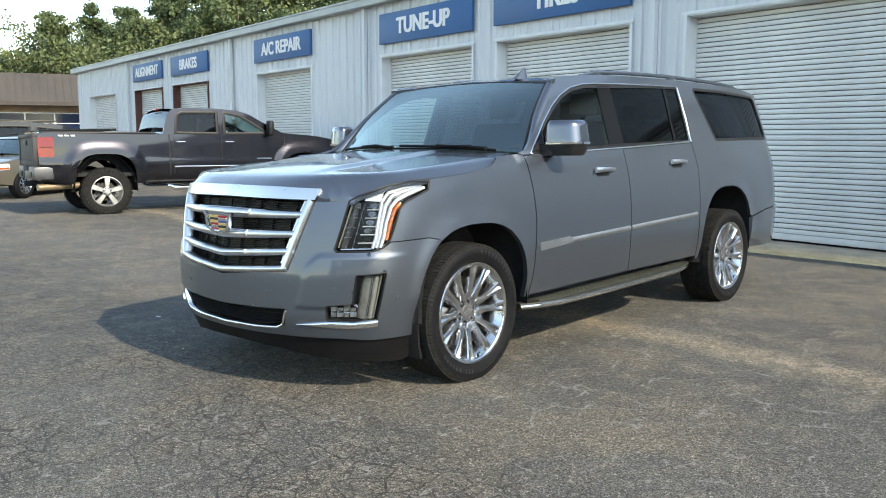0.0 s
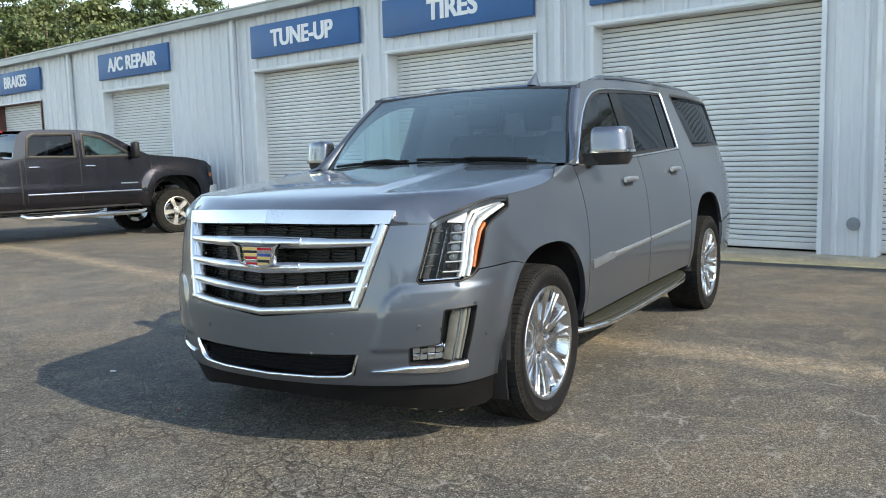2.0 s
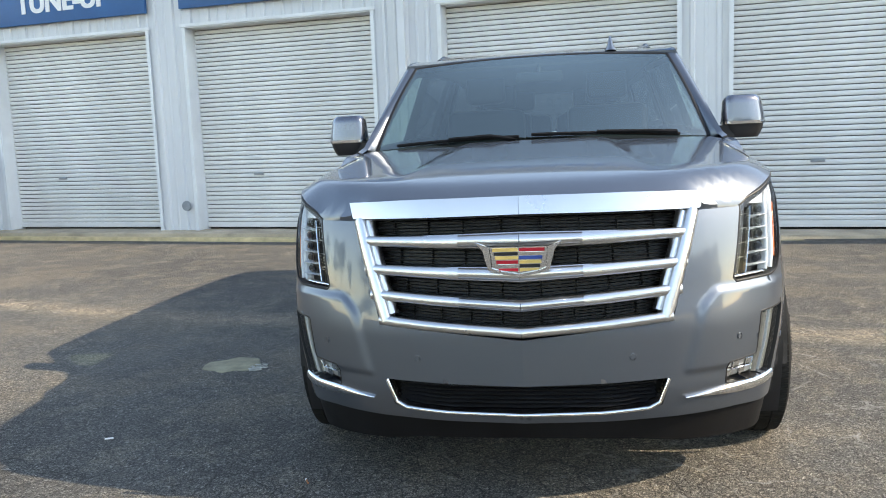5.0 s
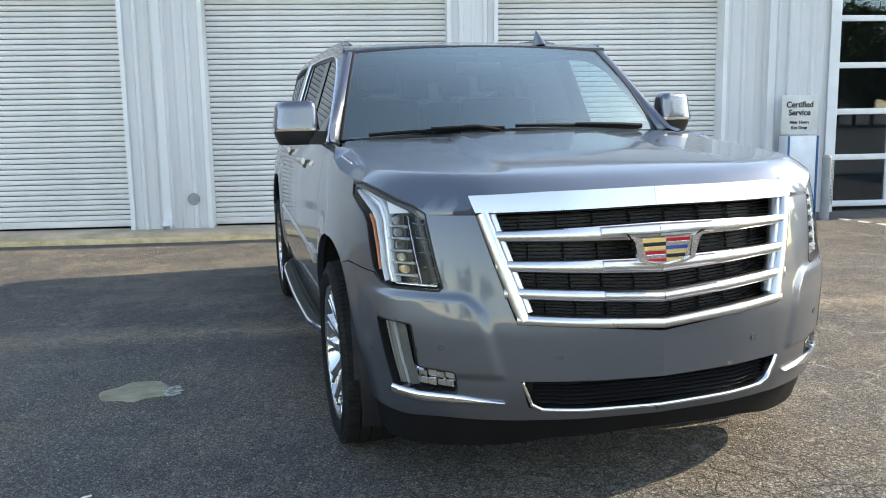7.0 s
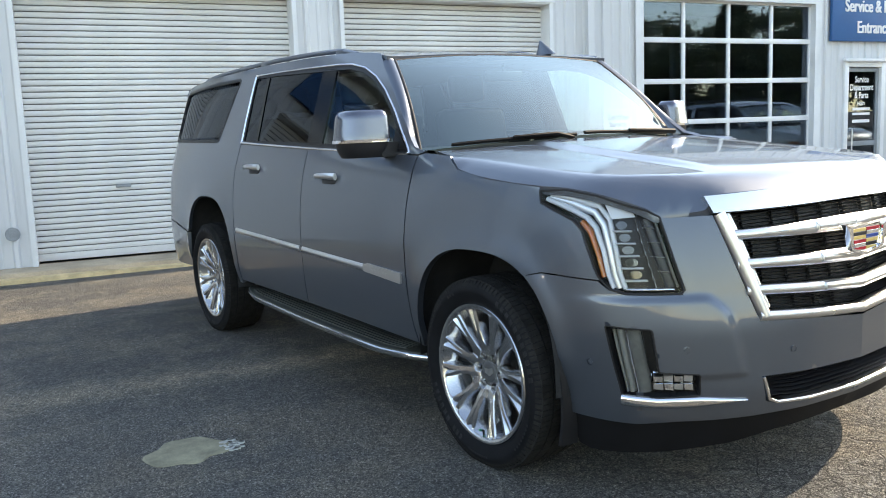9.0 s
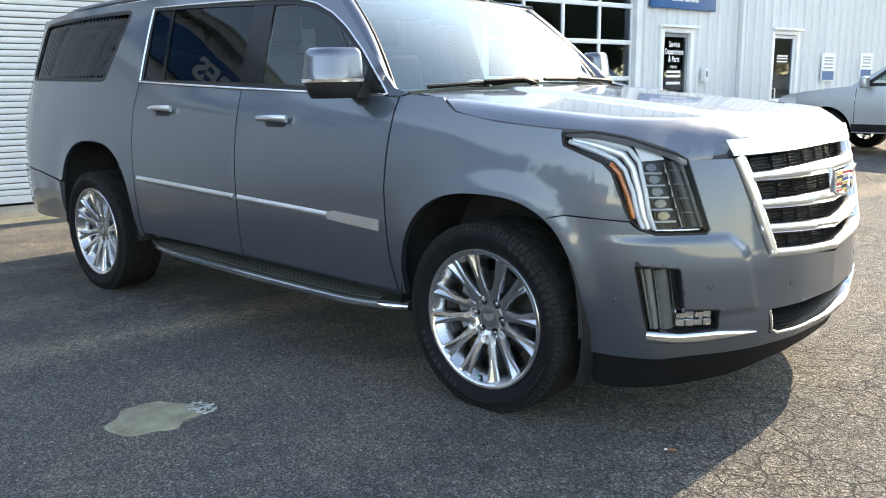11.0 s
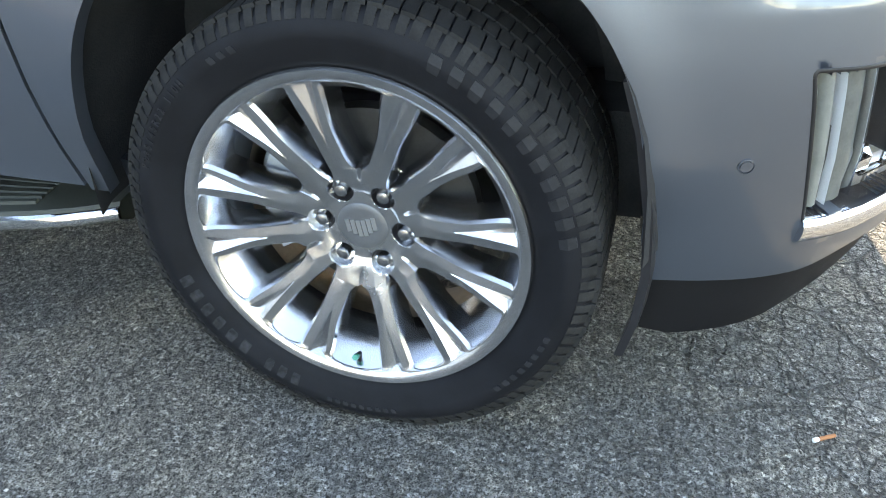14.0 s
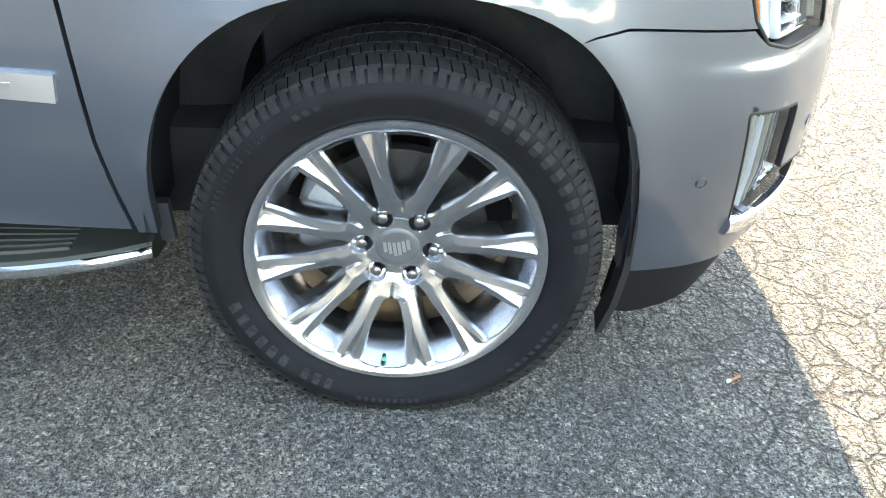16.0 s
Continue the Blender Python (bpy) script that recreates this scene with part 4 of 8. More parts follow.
def step01(u, a, b):
    t = min(max((u - a) / (b - a), 0.0), 1.0)
    return t * t * (3 - 2 * t)


# The skin of the body: s runs from the nose (-1.67) round the corner and back along the flank, where s is y.
SKIN_X = curve([(-1.67, 0), (-1.42, .25), (-1.19, .475), (-1.05, .60), (-.93, .70), (-.80, .80), (-.68, .885), (-.57, .932), (-.46, .957),
                (-.30, .977), (-.1, .992), (.2, .999), (.5, 1.0), (3.3, 1.0), (3.9, .985), (4.3, .948), (4.55, .880)])
SKIN_Y = curve([(-1.67, -.978), (-1.42, -.965), (-1.19, -.918), (-1.05, -.868), (-.93, -.812), (-.80, -.735), (-.68, -.648), (-.57, -.552), (-.46, -.45), (-.30, -.3), (4.6, 4.6)])
SKIN_W = curve([(.18, .93), (.30, .955), (.42, .975), (.55, .992), (.70, 1.0), (.85, .996), (.98, .984), (1.08, .967), (1.17, .946), (1.22, .93), (1.27, .912), (1.50, .832), (1.75, .742), (1.84, .70)])
SKIN_D = curve([(.18, .09), (.25, .06), (.35, .02), (.45, .002), (.62, 0), (.77, .02), (.91, .042), (1.0, .06), (1.12, .095), (1.3, .2)])


ARCHES = ((.045, .455, .48), (3.25, .48, .575))


def skin(s, z):
    """A point of the left flank or the right one mirrored."""
    x, y = SKIN_X(s) * (1 + (SKIN_W(z) - 1) * step01(s, -1.5, -.55)), SKIN_Y(s)
    w = 1 - step01(s, -1.0, -.25)
    y += SKIN_D(z) * w
    # the ledge of the bumper under the lamps
    inner = -1.045 - .28 * max(.70 - z, 0)
    brow = .768 - .055 * step01(-s, .97, 1.06)
    foot = step01(s, -.80, -.64)
    led = step01(s, inner - .018, inner + .024) * (1 - step01(s, -.74, -.42)) * (1 - step01(z, brow - .026, brow + .004)) * (step01(z, .474, .492) * (1 - foot) + step01(z, .42, .66) * foot)
    nx, ny = step01(s, -1.5, -.45), -(1 - step01(s, -1.1, -.4))
    x += .009 * led * nx
    y += .009 * led * ny
    # eyebrows round the wheels
    if .40 < z < 1.12:
        for cs, a, b in ARCHES:
            r = ((abs(s - cs) / a) ** 2.6 + ((z - .40) / b) ** 2.6) ** (1 / 2.6)
            if r < 1.6:
                x += .014 * math.exp(-((r - 1.0) / .13) ** 2) * step01(z, .40, .55)
    return x, y, z


def arch(k, inset=0.0, n=26, f0=0.0, f1=1.0):
    """Points over a wheel opening, from its front foot to its rear one."""
    cs, a, b = ARCHES[k]
    a, b = a + inset, b + inset
    out = []
    for i in range(n + 1):
        w = math.pi * (1 - (f0 + (f1 - f0) * i / n))
        c, s = math.cos(w), math.sin(w)
        out.append((cs + a * math.copysign(abs(c) ** (2 / 2.6), c), .40 + b * abs(s) ** (2 / 2.6)))
    return out


LAMP_CELL = surface("clear_lens_block", (0.04, 0.042, 0.048), 0.08, 0.5, 0.25, 60, 400, coat=1)


# ---- the big estate car ----
HOOD_EDGE = curve([(-1.67, 1.104), (-1.08, 1.096), (-1.0, 1.042), (-.84, 1.037), (-.79, 1.060), (-.60, 1.113), (-.44, 1.132), (-.30, 1.137), (0, 1.160), (.22, 1.196), (.28, 1.238), (.5, 1.275)])
HOOD_MID = curve([(-.95, 1.105), (-.85, 1.135), (-.7, 1.168), (-.3, 1.208), (0, 1.236), (.4, 1.275), (.8, 1.31)])
RAIL = [Vector(skin(s, HOOD_EDGE(s))) for s in [-1.67 + .03 * i for i in range(66)]]
ROOF_MID = curve([(1.04, 1.742), (1.3, 1.785), (1.7, 1.825), (2.3, 1.858), (3.0, 1.870), (3.8, 1.858), (4.3, 1.83), (4.6, 1.79)])
GUTTER = curve([(.98, 1.715), (1.15, 1.752), (1.4, 1.782), (2.0, 1.812), (2.8, 1.828), (3.6, 1.826), (4.2, 1.805), (4.5, 1.775)])


def hood(x, y):
    p = Vector((abs(x), y, 0))
    base = HOOD_MID(y) - .026 * (x / .9) ** 2
    best, d = None, 9.0
    for a, b in zip(RAIL, RAIL[1:]):
        ab = (b - a).to_2d()
        t = min(max((p.to_2d() - a.to_2d()).dot(ab) / ab.length_squared, 0), 1)
        q = a.lerp(b, t)
        e = (q.to_2d() - p.to_2d()).length
        if e < d:
            best, d = q, e
    edge = HOOD_MID(best.y) - .026 * (best.x / .9) ** 2
    k = max(1 - d / .085, 0) ** 1.35
    dome = .014 * (1 - step01(abs(x), .30 + .10 * (.6 - y), .355 + .10 * (.6 - y))) * step01(y, -.78, -.35)
    return x, y, base + dome * (1 - k) - (edge - best.z) * k


def roof(x, y):
    edge = SKIN_X(y) * SKIN_W(GUTTER(y))
    q = min(abs(x) / edge, 1.0)
    k = max((q - .62) / .38, 0) ** 2.2
    z = (ROOF_MID(y) - .020 * q * q)
    return x, y, z * (1 - k) + GUTTER(y) * k


def windscreen(x, v):
    """v from 0 at the scuttle to 1 at the roof."""
    h0, h1 = .855, .70
    q = x / (h0 + (h1 - h0) * v)
    b = Vector((0, .44 + .19 * q * q, 1.298 - .035 * q * q))
    t = Vector((0, 1.105 - .04 * q * q, 1.752 - .035 * q * q))
    p = b.lerp(t, v)
    bow = .028 * math.sin(math.pi * v)
    return x, p.y - bow * .6, p.z + bow * .8


def both(name, mat, parent, fn, label="", smooth=35, joined=False):
    """Makes a part on the left and on the right; joined: one mesh."""
    if joined:
        bm = bmesh.new()
        for sd in (1, -1):
            fn(bm, sd)
        bmesh.ops.remove_doubles(bm, verts=bm.verts, dist=0.0004)
        return part(name, bm, mat, parent, label, smooth)
    obs = []
    for sd in (1, -1):
        bm = bmesh.new()
        fn(bm, sd)
        obs.append(part(name, bm, mat, parent, label, smooth))
    return obs


HEADLAMP = [(-.302, 1.120), (-.315, 1.078), (-.49, 1.022), (-.535, .99), (-.60, .835), (-.64, .792), (-.70, .776), (-.885, .772), (-.90, .785), (-.838, 1.03), (-.79, 1.053), (-.60, 1.106), (-.44, 1.126)]
FOG = [(-.618, .667), (-.775, .656), (-.79, .507), (-.93, .497), (-.93, .420), (-.78, .411), (-.658, .416)]
INTAKE = [(-1.67, .457), (-1.165, .470), (-1.195, .375), (-1.24, .362), (-1.67, .345)]
DLO = [(.632, 1.258), (.72, 1.335), (.85, 1.452), (1.0, 1.565), (1.12, 1.635), (1.26, 1.690), (1.42, 1.722), (1.6, 1.736), (2.0, 1.752), (2.4, 1.764), (2.80, 1.772), (2.815, 1.755), (2.79, 1.5), (2.775, 1.345), (2.765, 1.333), (1.72, 1.290)]
QUARTER = [(3.07, 1.752), (3.10, 1.768), (3.6, 1.772), (4.30, 1.752), (4.36, 1.735), (4.455, 1.405), (4.445, 1.380), (4.41, 1.372), (3.25, 1.352), (3.215, 1.365)]
GRILLE = [(-1.67, .622), (-1.165, .676), (-1.155, .685), (-1.035, 1.030), (-1.67, 1.040)]


def build_body(car):
    # bumper cover, with openings for the grille, the intake and the lamps
    lower = [(-1.67, .318), (-1.22, .325), (-.86, .322), (-.72, .312), (-.425, .318)]
    up = [(-.41, .40)] + arch(0, 0, 40, 0, .30)[1:]
    up = [p for p in up if p[1] < .812] + [(-.283, .815)]
    seam = [(-.34, .826), (-.60, .818)]
    lamp = [(-.612, .808), (-.64, .788), (-.70, .772), (-.888, .768), (-.905, .785), (-.84, 1.028)]
    top = [(-.87, 1.026), (-1.035, 1.026), (-1.153, .683), (-1.163, .672), (-1.67, .618)]
    outline = lower + up + seam + lamp + top
    fog = [tuple(p) for p in rounded(FOG, .010, 2)]

    def cover(bm, sd):
        low = [(-1.67, .318), (-1.67, .345)] + [(-1.24, .362), (-1.195, .375), (-1.165, .470), (-1.67, .457)] + [(-1.67, .618)]
        poly = low[1:] + top[::-1][1:] + lamp[::-1] + seam[::-1] + up[::-1] + lower[::-1]
        for half in halves(poly, fog, -.72):
            patch(bm, half, skin, .013, .0085, 0, .035, sd)
        bmesh.ops.remove_doubles(bm, verts=bm.verts, dist=0.0003)
    both("bumper_cover", PAINT, car, cover, "steel grey painted bumper cover", 40, True)

    def fender(bm, sd):
        a = [p for p in arch(0, 0, 40) if p[0] > -.27 or p[1] > .82]
        a = [p for p in a if not (p[0] < 0 and p[1] < .80)]
        poly = [(.50, .405), (.535, .405), (.572, .60), (.592, .86), (.582, 1.05), (.566, 1.2), (.553, 1.248), (.50, 1.258), (.30, 1.246), (.285, 1.228), (.225, 1.190), (0, 1.154), (-.30, 1.131), (-.296, 1.118), (-.309, 1.075), (-.488, 1.018), (-.53, .987), (-.595, .835), (-.606, .822), (-.34, .831), (-.283, .819)] + a
        patch(bm, poly, skin, .04, .04, 0, .03, sd)
    both("fender", PAINT, car, fender, smooth=40)

    def side(bm, sd):
        a = [p for p in arch(1, 0, 40)[::-1] if p[1] > .405]
        a = [p for p in a if not (p[0] > 3.5 and p[1] < .69)]
        outer = ([(.505, 1.264), (.556, 1.254)] + [(.628, 1.254)] + DLO[1:12] + [(2.795, 1.5), (2.781, 1.338), (2.776, 1.16), (2.745, .80), (2.726, .62), (2.722, .415), (2.768, .415)]
                 + a[::-1] + [(3.735, .69), (4.1, .735), (4.52, .755), (4.55, .90), (4.55, 1.2), (4.53, 1.42), (4.46, GUTTER(4.46))]
                 + [(y, GUTTER(y)) for y in (4.2, 3.8, 3.4, 3.0, 2.6, 2.2, 1.9, 1.6, 1.4, 1.25, 1.14)] + [(1.06, 1.672), (.935, 1.565), (.80, 1.452), (.665, 1.335), (.60, 1.285)])
        for half in halves(outer, QUARTER, 3.7):
            patch(bm, half, skin, .05, .045, 0, .025, sd)
        bmesh.ops.remove_doubles(bm, verts=bm.verts, dist=0.0004)
    both("body_side", PAINT, car, side, "roof rail, pillars and rear quarter in steel grey", 40)

    def rear_bumper(bm, sd):
        poly = [(3.738, .42), (4.2, .40), (4.55, .41), (4.55, .746), (4.1, .727), (3.742, .682), (3.742, .5)]
        patch(bm, poly, skin, .06, .05, 0.004, .03, sd)
    both("rear_bumper_corner", PAINT, car, rear_bumper, smooth=40)

    def sill(bm, sd):
        patch(bm, [(.505, .30), (2.765, .30), (2.765, .43), (1.7, .423), (.54, .400), (.505, .400)], skin, .08, .05, -.095, .02, sd)
    both("sill", PAINT, car, sill, smooth=40)

    # inner shell behind the gaps
    def shell(bm, sd):
        a, b = arch(0, .03, 24), arch(1, .03, 24)
        poly = [(.55, .44), (2.72, .44)] + b + [(3.76, .45), (4.5, .45), (4.5, 1.25), (2.7, 1.25), (.62, 1.19), (.30, 1.18), (-.28, 1.06)] + a
        patch(bm, poly, skin, .12, .1, -.04, 0, sd)
    both("inner_shell", TRIM_BLACK, car, shell)

    bm = bmesh.new()
    pts = [(p.x, p.y) for p in RAIL if p.y < .29 or p.x < .5]
    pts = [(x, y) for x, y in pts if y <= .285]
    last = pts[-1]
    line = pts + [(last[0] - .012, last[1] + .02), (last[0] - .03, last[1] + .035), (.84, .50), (.72, .475), (.45, .39), (0, .355)]
    poly = line + [(-x, y) for x, y in line[::-1] if x > 0]
    patch(bm, poly, hood, .030, .034, 0.0, .03)
    part("bonnet", bm, PAINT, car, "long bonnet with raised centre", 40)

    bm = bmesh.new()
    ys = [1.05 + .1 * i for i in range(35)] + [4.47]
    right = [(SKIN_X(y) * SKIN_W(GUTTER(y)) - .004, y) for y in ys]
    poly = [(-.66, 1.075), (-.35, 1.11), (0, 1.122), (.35, 1.11), (.66, 1.075)] + right + [(.4, 4.56), (0, 4.59), (-.4, 4.56)] + [(-x, y) for x, y in right[::-1]]
    patch(bm, poly, roof, .07, .09, 0.0, .02)
    part("roof_panel", bm, PAINT, car, "", 40)


def build_doors(car):
    front = [(.562, 1.246), (.575, 1.2), (.590, 1.05), (.600, .86), (.580, .60), (.546, .412), (1.700, .432), (1.692, .64), (1.704, .98), (1.716, 1.282), (.640, 1.250)]
    rear = [(1.723, 1.282), (1.711, .98), (1.699, .64), (1.707, .432), (2.715, .440), (2.719, .62), (2.738, .80), (2.769, 1.16), (2.772, 1.325)]
    glass_f = [(.655, 1.272), (.74, 1.337), (.86, 1.444), (1.005, 1.552), (1.12, 1.617), (1.26, 1.671), (1.42, 1.702), (1.60, 1.716), (1.565, 1.305)]
    pillar = [(1.57, 1.305), (1.605, 1.716), (1.78, 1.726), (1.76, 1.312)]
    glass_r = [(1.765, 1.312), (1.785, 1.726), (2.2, 1.740), (2.56, 1.748), (2.50, 1.340)]
    bar = [(2.505, 1.340), (2.565, 1.748), (2.60, 1.749), (2.54, 1.341)]
    pane = [(2.545, 1.341), (2.605, 1.749), (2.785, 1.753), (2.765, 1.5), (2.752, 1.35)]
    for sd, side_name in ((1, "driver's"), (-1, "passenger's")):
        for name, poly, handle_y, hz in (("front_door", front, 1.40, 1.128), ("rear_door", rear, 2.45, 1.165)):
            bm = bmesh.new()
            patch(bm, poly, skin, .06, .04, 0, .03, sd)
            door = part(name, bm, PAINT, car, "", 40)
            bm = bmesh.new()
            # handle: cup, chrome bar
            cup = rounded([(handle_y - .09, hz - .024), (handle_y + .06, hz - .024), (handle_y + .07, hz + .014), (handle_y - .105, hz + .014)], .02, 3)
            patch(bm, cup, skin, .03, .03, 0.002, .006, sd)
            part("handle_cup", bm, TRIM_BLACK, door)
            bm = bmesh.new()
            rings = []
            for k in range(13):
                t = k / 12
                y = handle_y - .125 + .235 * t
                c = Vector(skin(y, hz + .012)) + normal_of(skin, y, hz + .012) * (.012 + .028 * math.sin(math.pi * min(max(t, .04), .96)) ** .45)
                ring = []
                for j in range(10):
                    w = 2 * math.pi * j / 10
                    ring.append(Vector(((c.x + .010 * math.cos(w)) * sd, c.y, c.z + (.019 - .007 * t) * math.sin(w))))
                rings.append(ring)
            ring_loft(bm, rings, True, True)
            bmesh.ops.recalc_face_normals(bm, faces=bm.faces)
            part("door_handle", bm, GRILLE_CHROME, door, "chrome pull handle", 50)
            # bright moulding low on the door
            y0, y1 = (.635, 1.685) if name == "front_door" else (1.712, 2.70)
            z = curve([(.6, .700), (2.75, .775)])
            bm = bmesh.new()
            sweep_band(dense([(y0, z(y0)), (y1, z(y1))], .08), .032, skin, bm, .008, .003, sd, 2)
            mould = part("side_moulding", bm, SATIN, door, "bright metal moulding", 50)
            if name == "front_door":
                bm = bmesh.new()
                patch(bm, [(.622, z(.62) - .026), (.618, z(.62) + .022), (.93, z(.93) + .026), (.97, z(.97) + .017), (.97, z(.97) - .017)], skin, .05, .05, .011, .012, sd)
                badge = part("badge_plate", bm, SATIN, door, "brushed plate with small raised marks", 40)
                for k in range(7):
                    bm = bmesh.new()
                    a = .69 + .03 * k
                    patch(bm, [(a, z(a) - .006), (a + .022, z(a) - .006), (a + .022, z(a) + .006), (a, z(a) + .006)], skin, .05, .05, .0122, .002, sd)
                    part("text_bar", bm, GRILLE_CHROME, badge)
                bm = bmesh.new()
                patch(bm, glass_f, skin, .06, .05, -.008, 0, sd)
                part("window_glass", bm, SIDE_GLASS, door)
                bm = bmesh.new()
                patch(bm, pillar, skin, .05, .06, -.003, .02, sd)
                part("pillar_cover", bm, PIANO_BLACK, door)
            else:
                for nm, pl in (("window_glass", glass_r), ("small_pane", pane)):
                    bm = bmesh.new()
                    patch(bm, pl, skin, .06, .05, -.008, 0, sd)
                    part(nm, bm, DARK_GLASS, door)
                bm = bmesh.new()
                patch(bm, bar, skin, .05, .06, -.003, .02, sd)
                part("window_bar", bm, PIANO_BLACK, door)
        bm = bmesh.new()
        patch(bm, QUARTER, skin, .05, .045, -.012, 0, sd)
        pane_ob = part("quarter_glass", bm, DARK_GLASS, car)
        bm = bmesh.new()
        mid = Vector((3.72, 1.56))
        ring = [tuple(Vector(p) - (Vector(p) - mid).normalized() * .004) for p in QUARTER]
        sweep_band(dense(ring + ring[:1], .02), .024, skin, bm, .003, .004, sd, 2)
        part("pane_seal", bm, TRIM_BLACK, pane_ob)
        # black seal and chrome line round the side windows
        bm = bmesh.new()
        mid = Vector((1.75, 1.50))
        ring = [tuple(Vector(p) - (Vector(p) - mid).normalized() * .016) for p in DLO]
        sweep_band(dense(ring + ring[:1], .05), .030, skin, bm, -.004, .02, sd, 2)
        part("window_seal", bm, TRIM_BLACK, car)
        bm = bmesh.new()
        path = dense(DLO[1:11] + [(2.800, 1.768)], .06)
        sweep_band(path, .010, skin, bm, .006, .012, sd, 2)
        part("upper_window_trim", bm, CHROME, car, "thin chrome window line", 50)
        bm = bmesh.new()
        sweep_band(dense([DLO[1], (.655, 1.278), (.636, 1.262), (.66, 1.256), (1.2, 1.272), (1.72, 1.291), (2.2, 1.311), (2.775, 1.337)], .06), .014, skin, bm, .007, .012, sd, 2)
        part("belt_trim", bm, CHROME, car, "chrome strip along the window sills", 50)
        bm = bmesh.new()
        sweep_band(dense([(2.772, 1.336), (2.79, 1.5), (2.806, 1.766)], .06), .010, skin, bm, .006, .012, sd, 2)
        part("pillar_trim", bm, CHROME, car, "chrome strip up the rear pillar", 50)


def build_front(car):
    # lamps
    for sd in (1, -1):
        bm = bmesh.new()
        patch(bm, HEADLAMP, skin, .04, .04, -.055, .0, sd)
        lamp = part("headlamp", bm, LAMP_DARK, car, "tall wrap-round headlamp with stacked lenses")
        bm = bmesh.new()
        patch(bm, [(p[0], p[1]) for p in HEADLAMP], skin, .04, .04, -.003, .03, sd)
        part("lens_cover", bm, LENS, lamp, "clear lens")
        bm = bmesh.new()
        sweep_band(dense(HEADLAMP + HEADLAMP[:1], .04), .007, skin, bm, .0015, .03, sd, 2)
        part("lamp_edge", bm, TRIM_BLACK, lamp)
        def inside(depth):
            return lambda s, z: Vector(skin(s, z)) - normal_of(skin, s, z) * depth

        def strip(name, path, w, depth, lift, mat, label="", n=2):
            bm = bmesh.new()
            sweep_band(dense(path, .03), w, inside(depth), bm, lift, .02, sd, n)
            return part(name, bm, mat, lamp, label, 60)
        # white light guides along the top and down the outer edge, a ribbed clear band between them
        strip("light_guide", [(-.325, 1.094), (-.46, 1.060), (-.54, 1.034), (-.583, 1.0), (-.618, .92), (-.634, .84), (-.652, .792)], .019, .026, .012, LAMP_WHITE, "white light guide")
        strip("ribbed_band", [(-.335, 1.104), (-.47, 1.080), (-.575, 1.055), (-.618, 1.01), (-.644, .92), (-.658, .84), (-.675, .792)], .030, .034, .008, SATIN)
        strip("light_guide", [(-.345, 1.113), (-.47, 1.098), (-.60, 1.075), (-.645, 1.03), (-.671, .92), (-.683, .84), (-.700, .792)], .020, .028, .012, LAMP_WHITE, "white light guide")
        bm = bmesh.new()
        patch(bm, [(-.62, 1.090), (-.735, 1.062), (-.755, 1.036), (-.655, 1.030)], inside(.034), .03, .03, .008, .01, sd)
        part("upper_reflector", bm, LAMP_WHITE, lamp, "", 60)
        strip("amber_marker", [(-.520, 1.018), (-.560, .985), (-.598, .905), (-.618, .830)], .020, .020, .007, AMBER, "amber side reflector")
        strip("inner_light_guide", [(-.795, 1.030), (-.822, .93), (-.862, .795)], .034, .034, .008, LAMP_SMOKE, "smoky inner light guide")
        strip("inner_edge", [(-.822, 1.030), (-.849, .93), (-.886, .795)], .006, .030, .012, LAMP_CREAM)
        for z0 in (.85, .90, .95, 1.0):
            strip("inner_joint", [(-.770 - (1.03 - z0) * .28, z0), (-.812 - (1.03 - z0) * .28, z0 - .004)], .0025, .028, .010, LAMP_CREAM)
        strip("chrome_line", [(-.752, 1.025), (-.778, .92), (-.808, .795)], .006, .032, .008, CHROME)
        for k in range(5):
            z0 = .822 + .0425 * k
            s0 = -.739 + .0105 * k
            surf_in = inside(.042)
            bm = bmesh.new()
            patch(bm, rounded([(s0 - .034, z0), (s0 + .034, z0), (s0 + .034, z0 + .034), (s0 - .034, z0 + .034)], .006, 2), surf_in, .02, .02, .008, .02, sd)
            cell = part("projector", bm, LAMP_DARK, lamp, "dark square cell with a clear dome", 40)
            bm = bmesh.new()
            for ring, lift in (((.024, .0145), .016), ((.018, .011), .021), ((.009, .006), .024)):
                patch(bm, [(s0 + ring[0] * math.cos(2 * math.pi * j / 12), z0 + .017 + ring[1] * math.sin(2 * math.pi * j / 12)) for j in range(12)], surf_in, .03, .03, lift, .006, sd)
            part("inner_lens", bm, LAMP_CELL, cell, "clear dome", 60)
            for dz in (.0, .028):
                bm = bmesh.new()
                sweep_band(dense([(s0 - .018, z0 + .006 + dz * .8), (s0, z0 + .002 + dz), (s0 + .018, z0 + .006 + dz * .8)], .02), .0035, surf_in, bm, .020, .006, sd, 1)
                part("chrome_rim", bm, CHROME, cell, "", 50)
            bm = bmesh.new()
            sweep_band(dense([(s0 - .040, z0 - .004), (s0 + .040, z0 - .004)], .02), .0095, surf_in, bm, .030, .02, sd, 2)
            part("chrome_shelf", bm, LAMP_WHITE, cell, "", 50)
        strip("lamp_floor", [(-.70, .788), (-.87, .786)], .014, .034, .012, CHROME)
        # lower lamp cluster
        surf_f = lambda s, z: Vector(skin(s, z)) - normal_of(skin, s, z) * .040
        bm = bmesh.new()
        patch(bm, FOG, skin, .03, .03, -.045, 0, sd)
        fog = part("fog_lamp", bm, LAMP_DARK, car, "L-shaped lower lamp with smoky vertical light guide")
        bm = bmesh.new()
        patch(bm, FOG, skin, .03, .03, -.006, .01, sd)
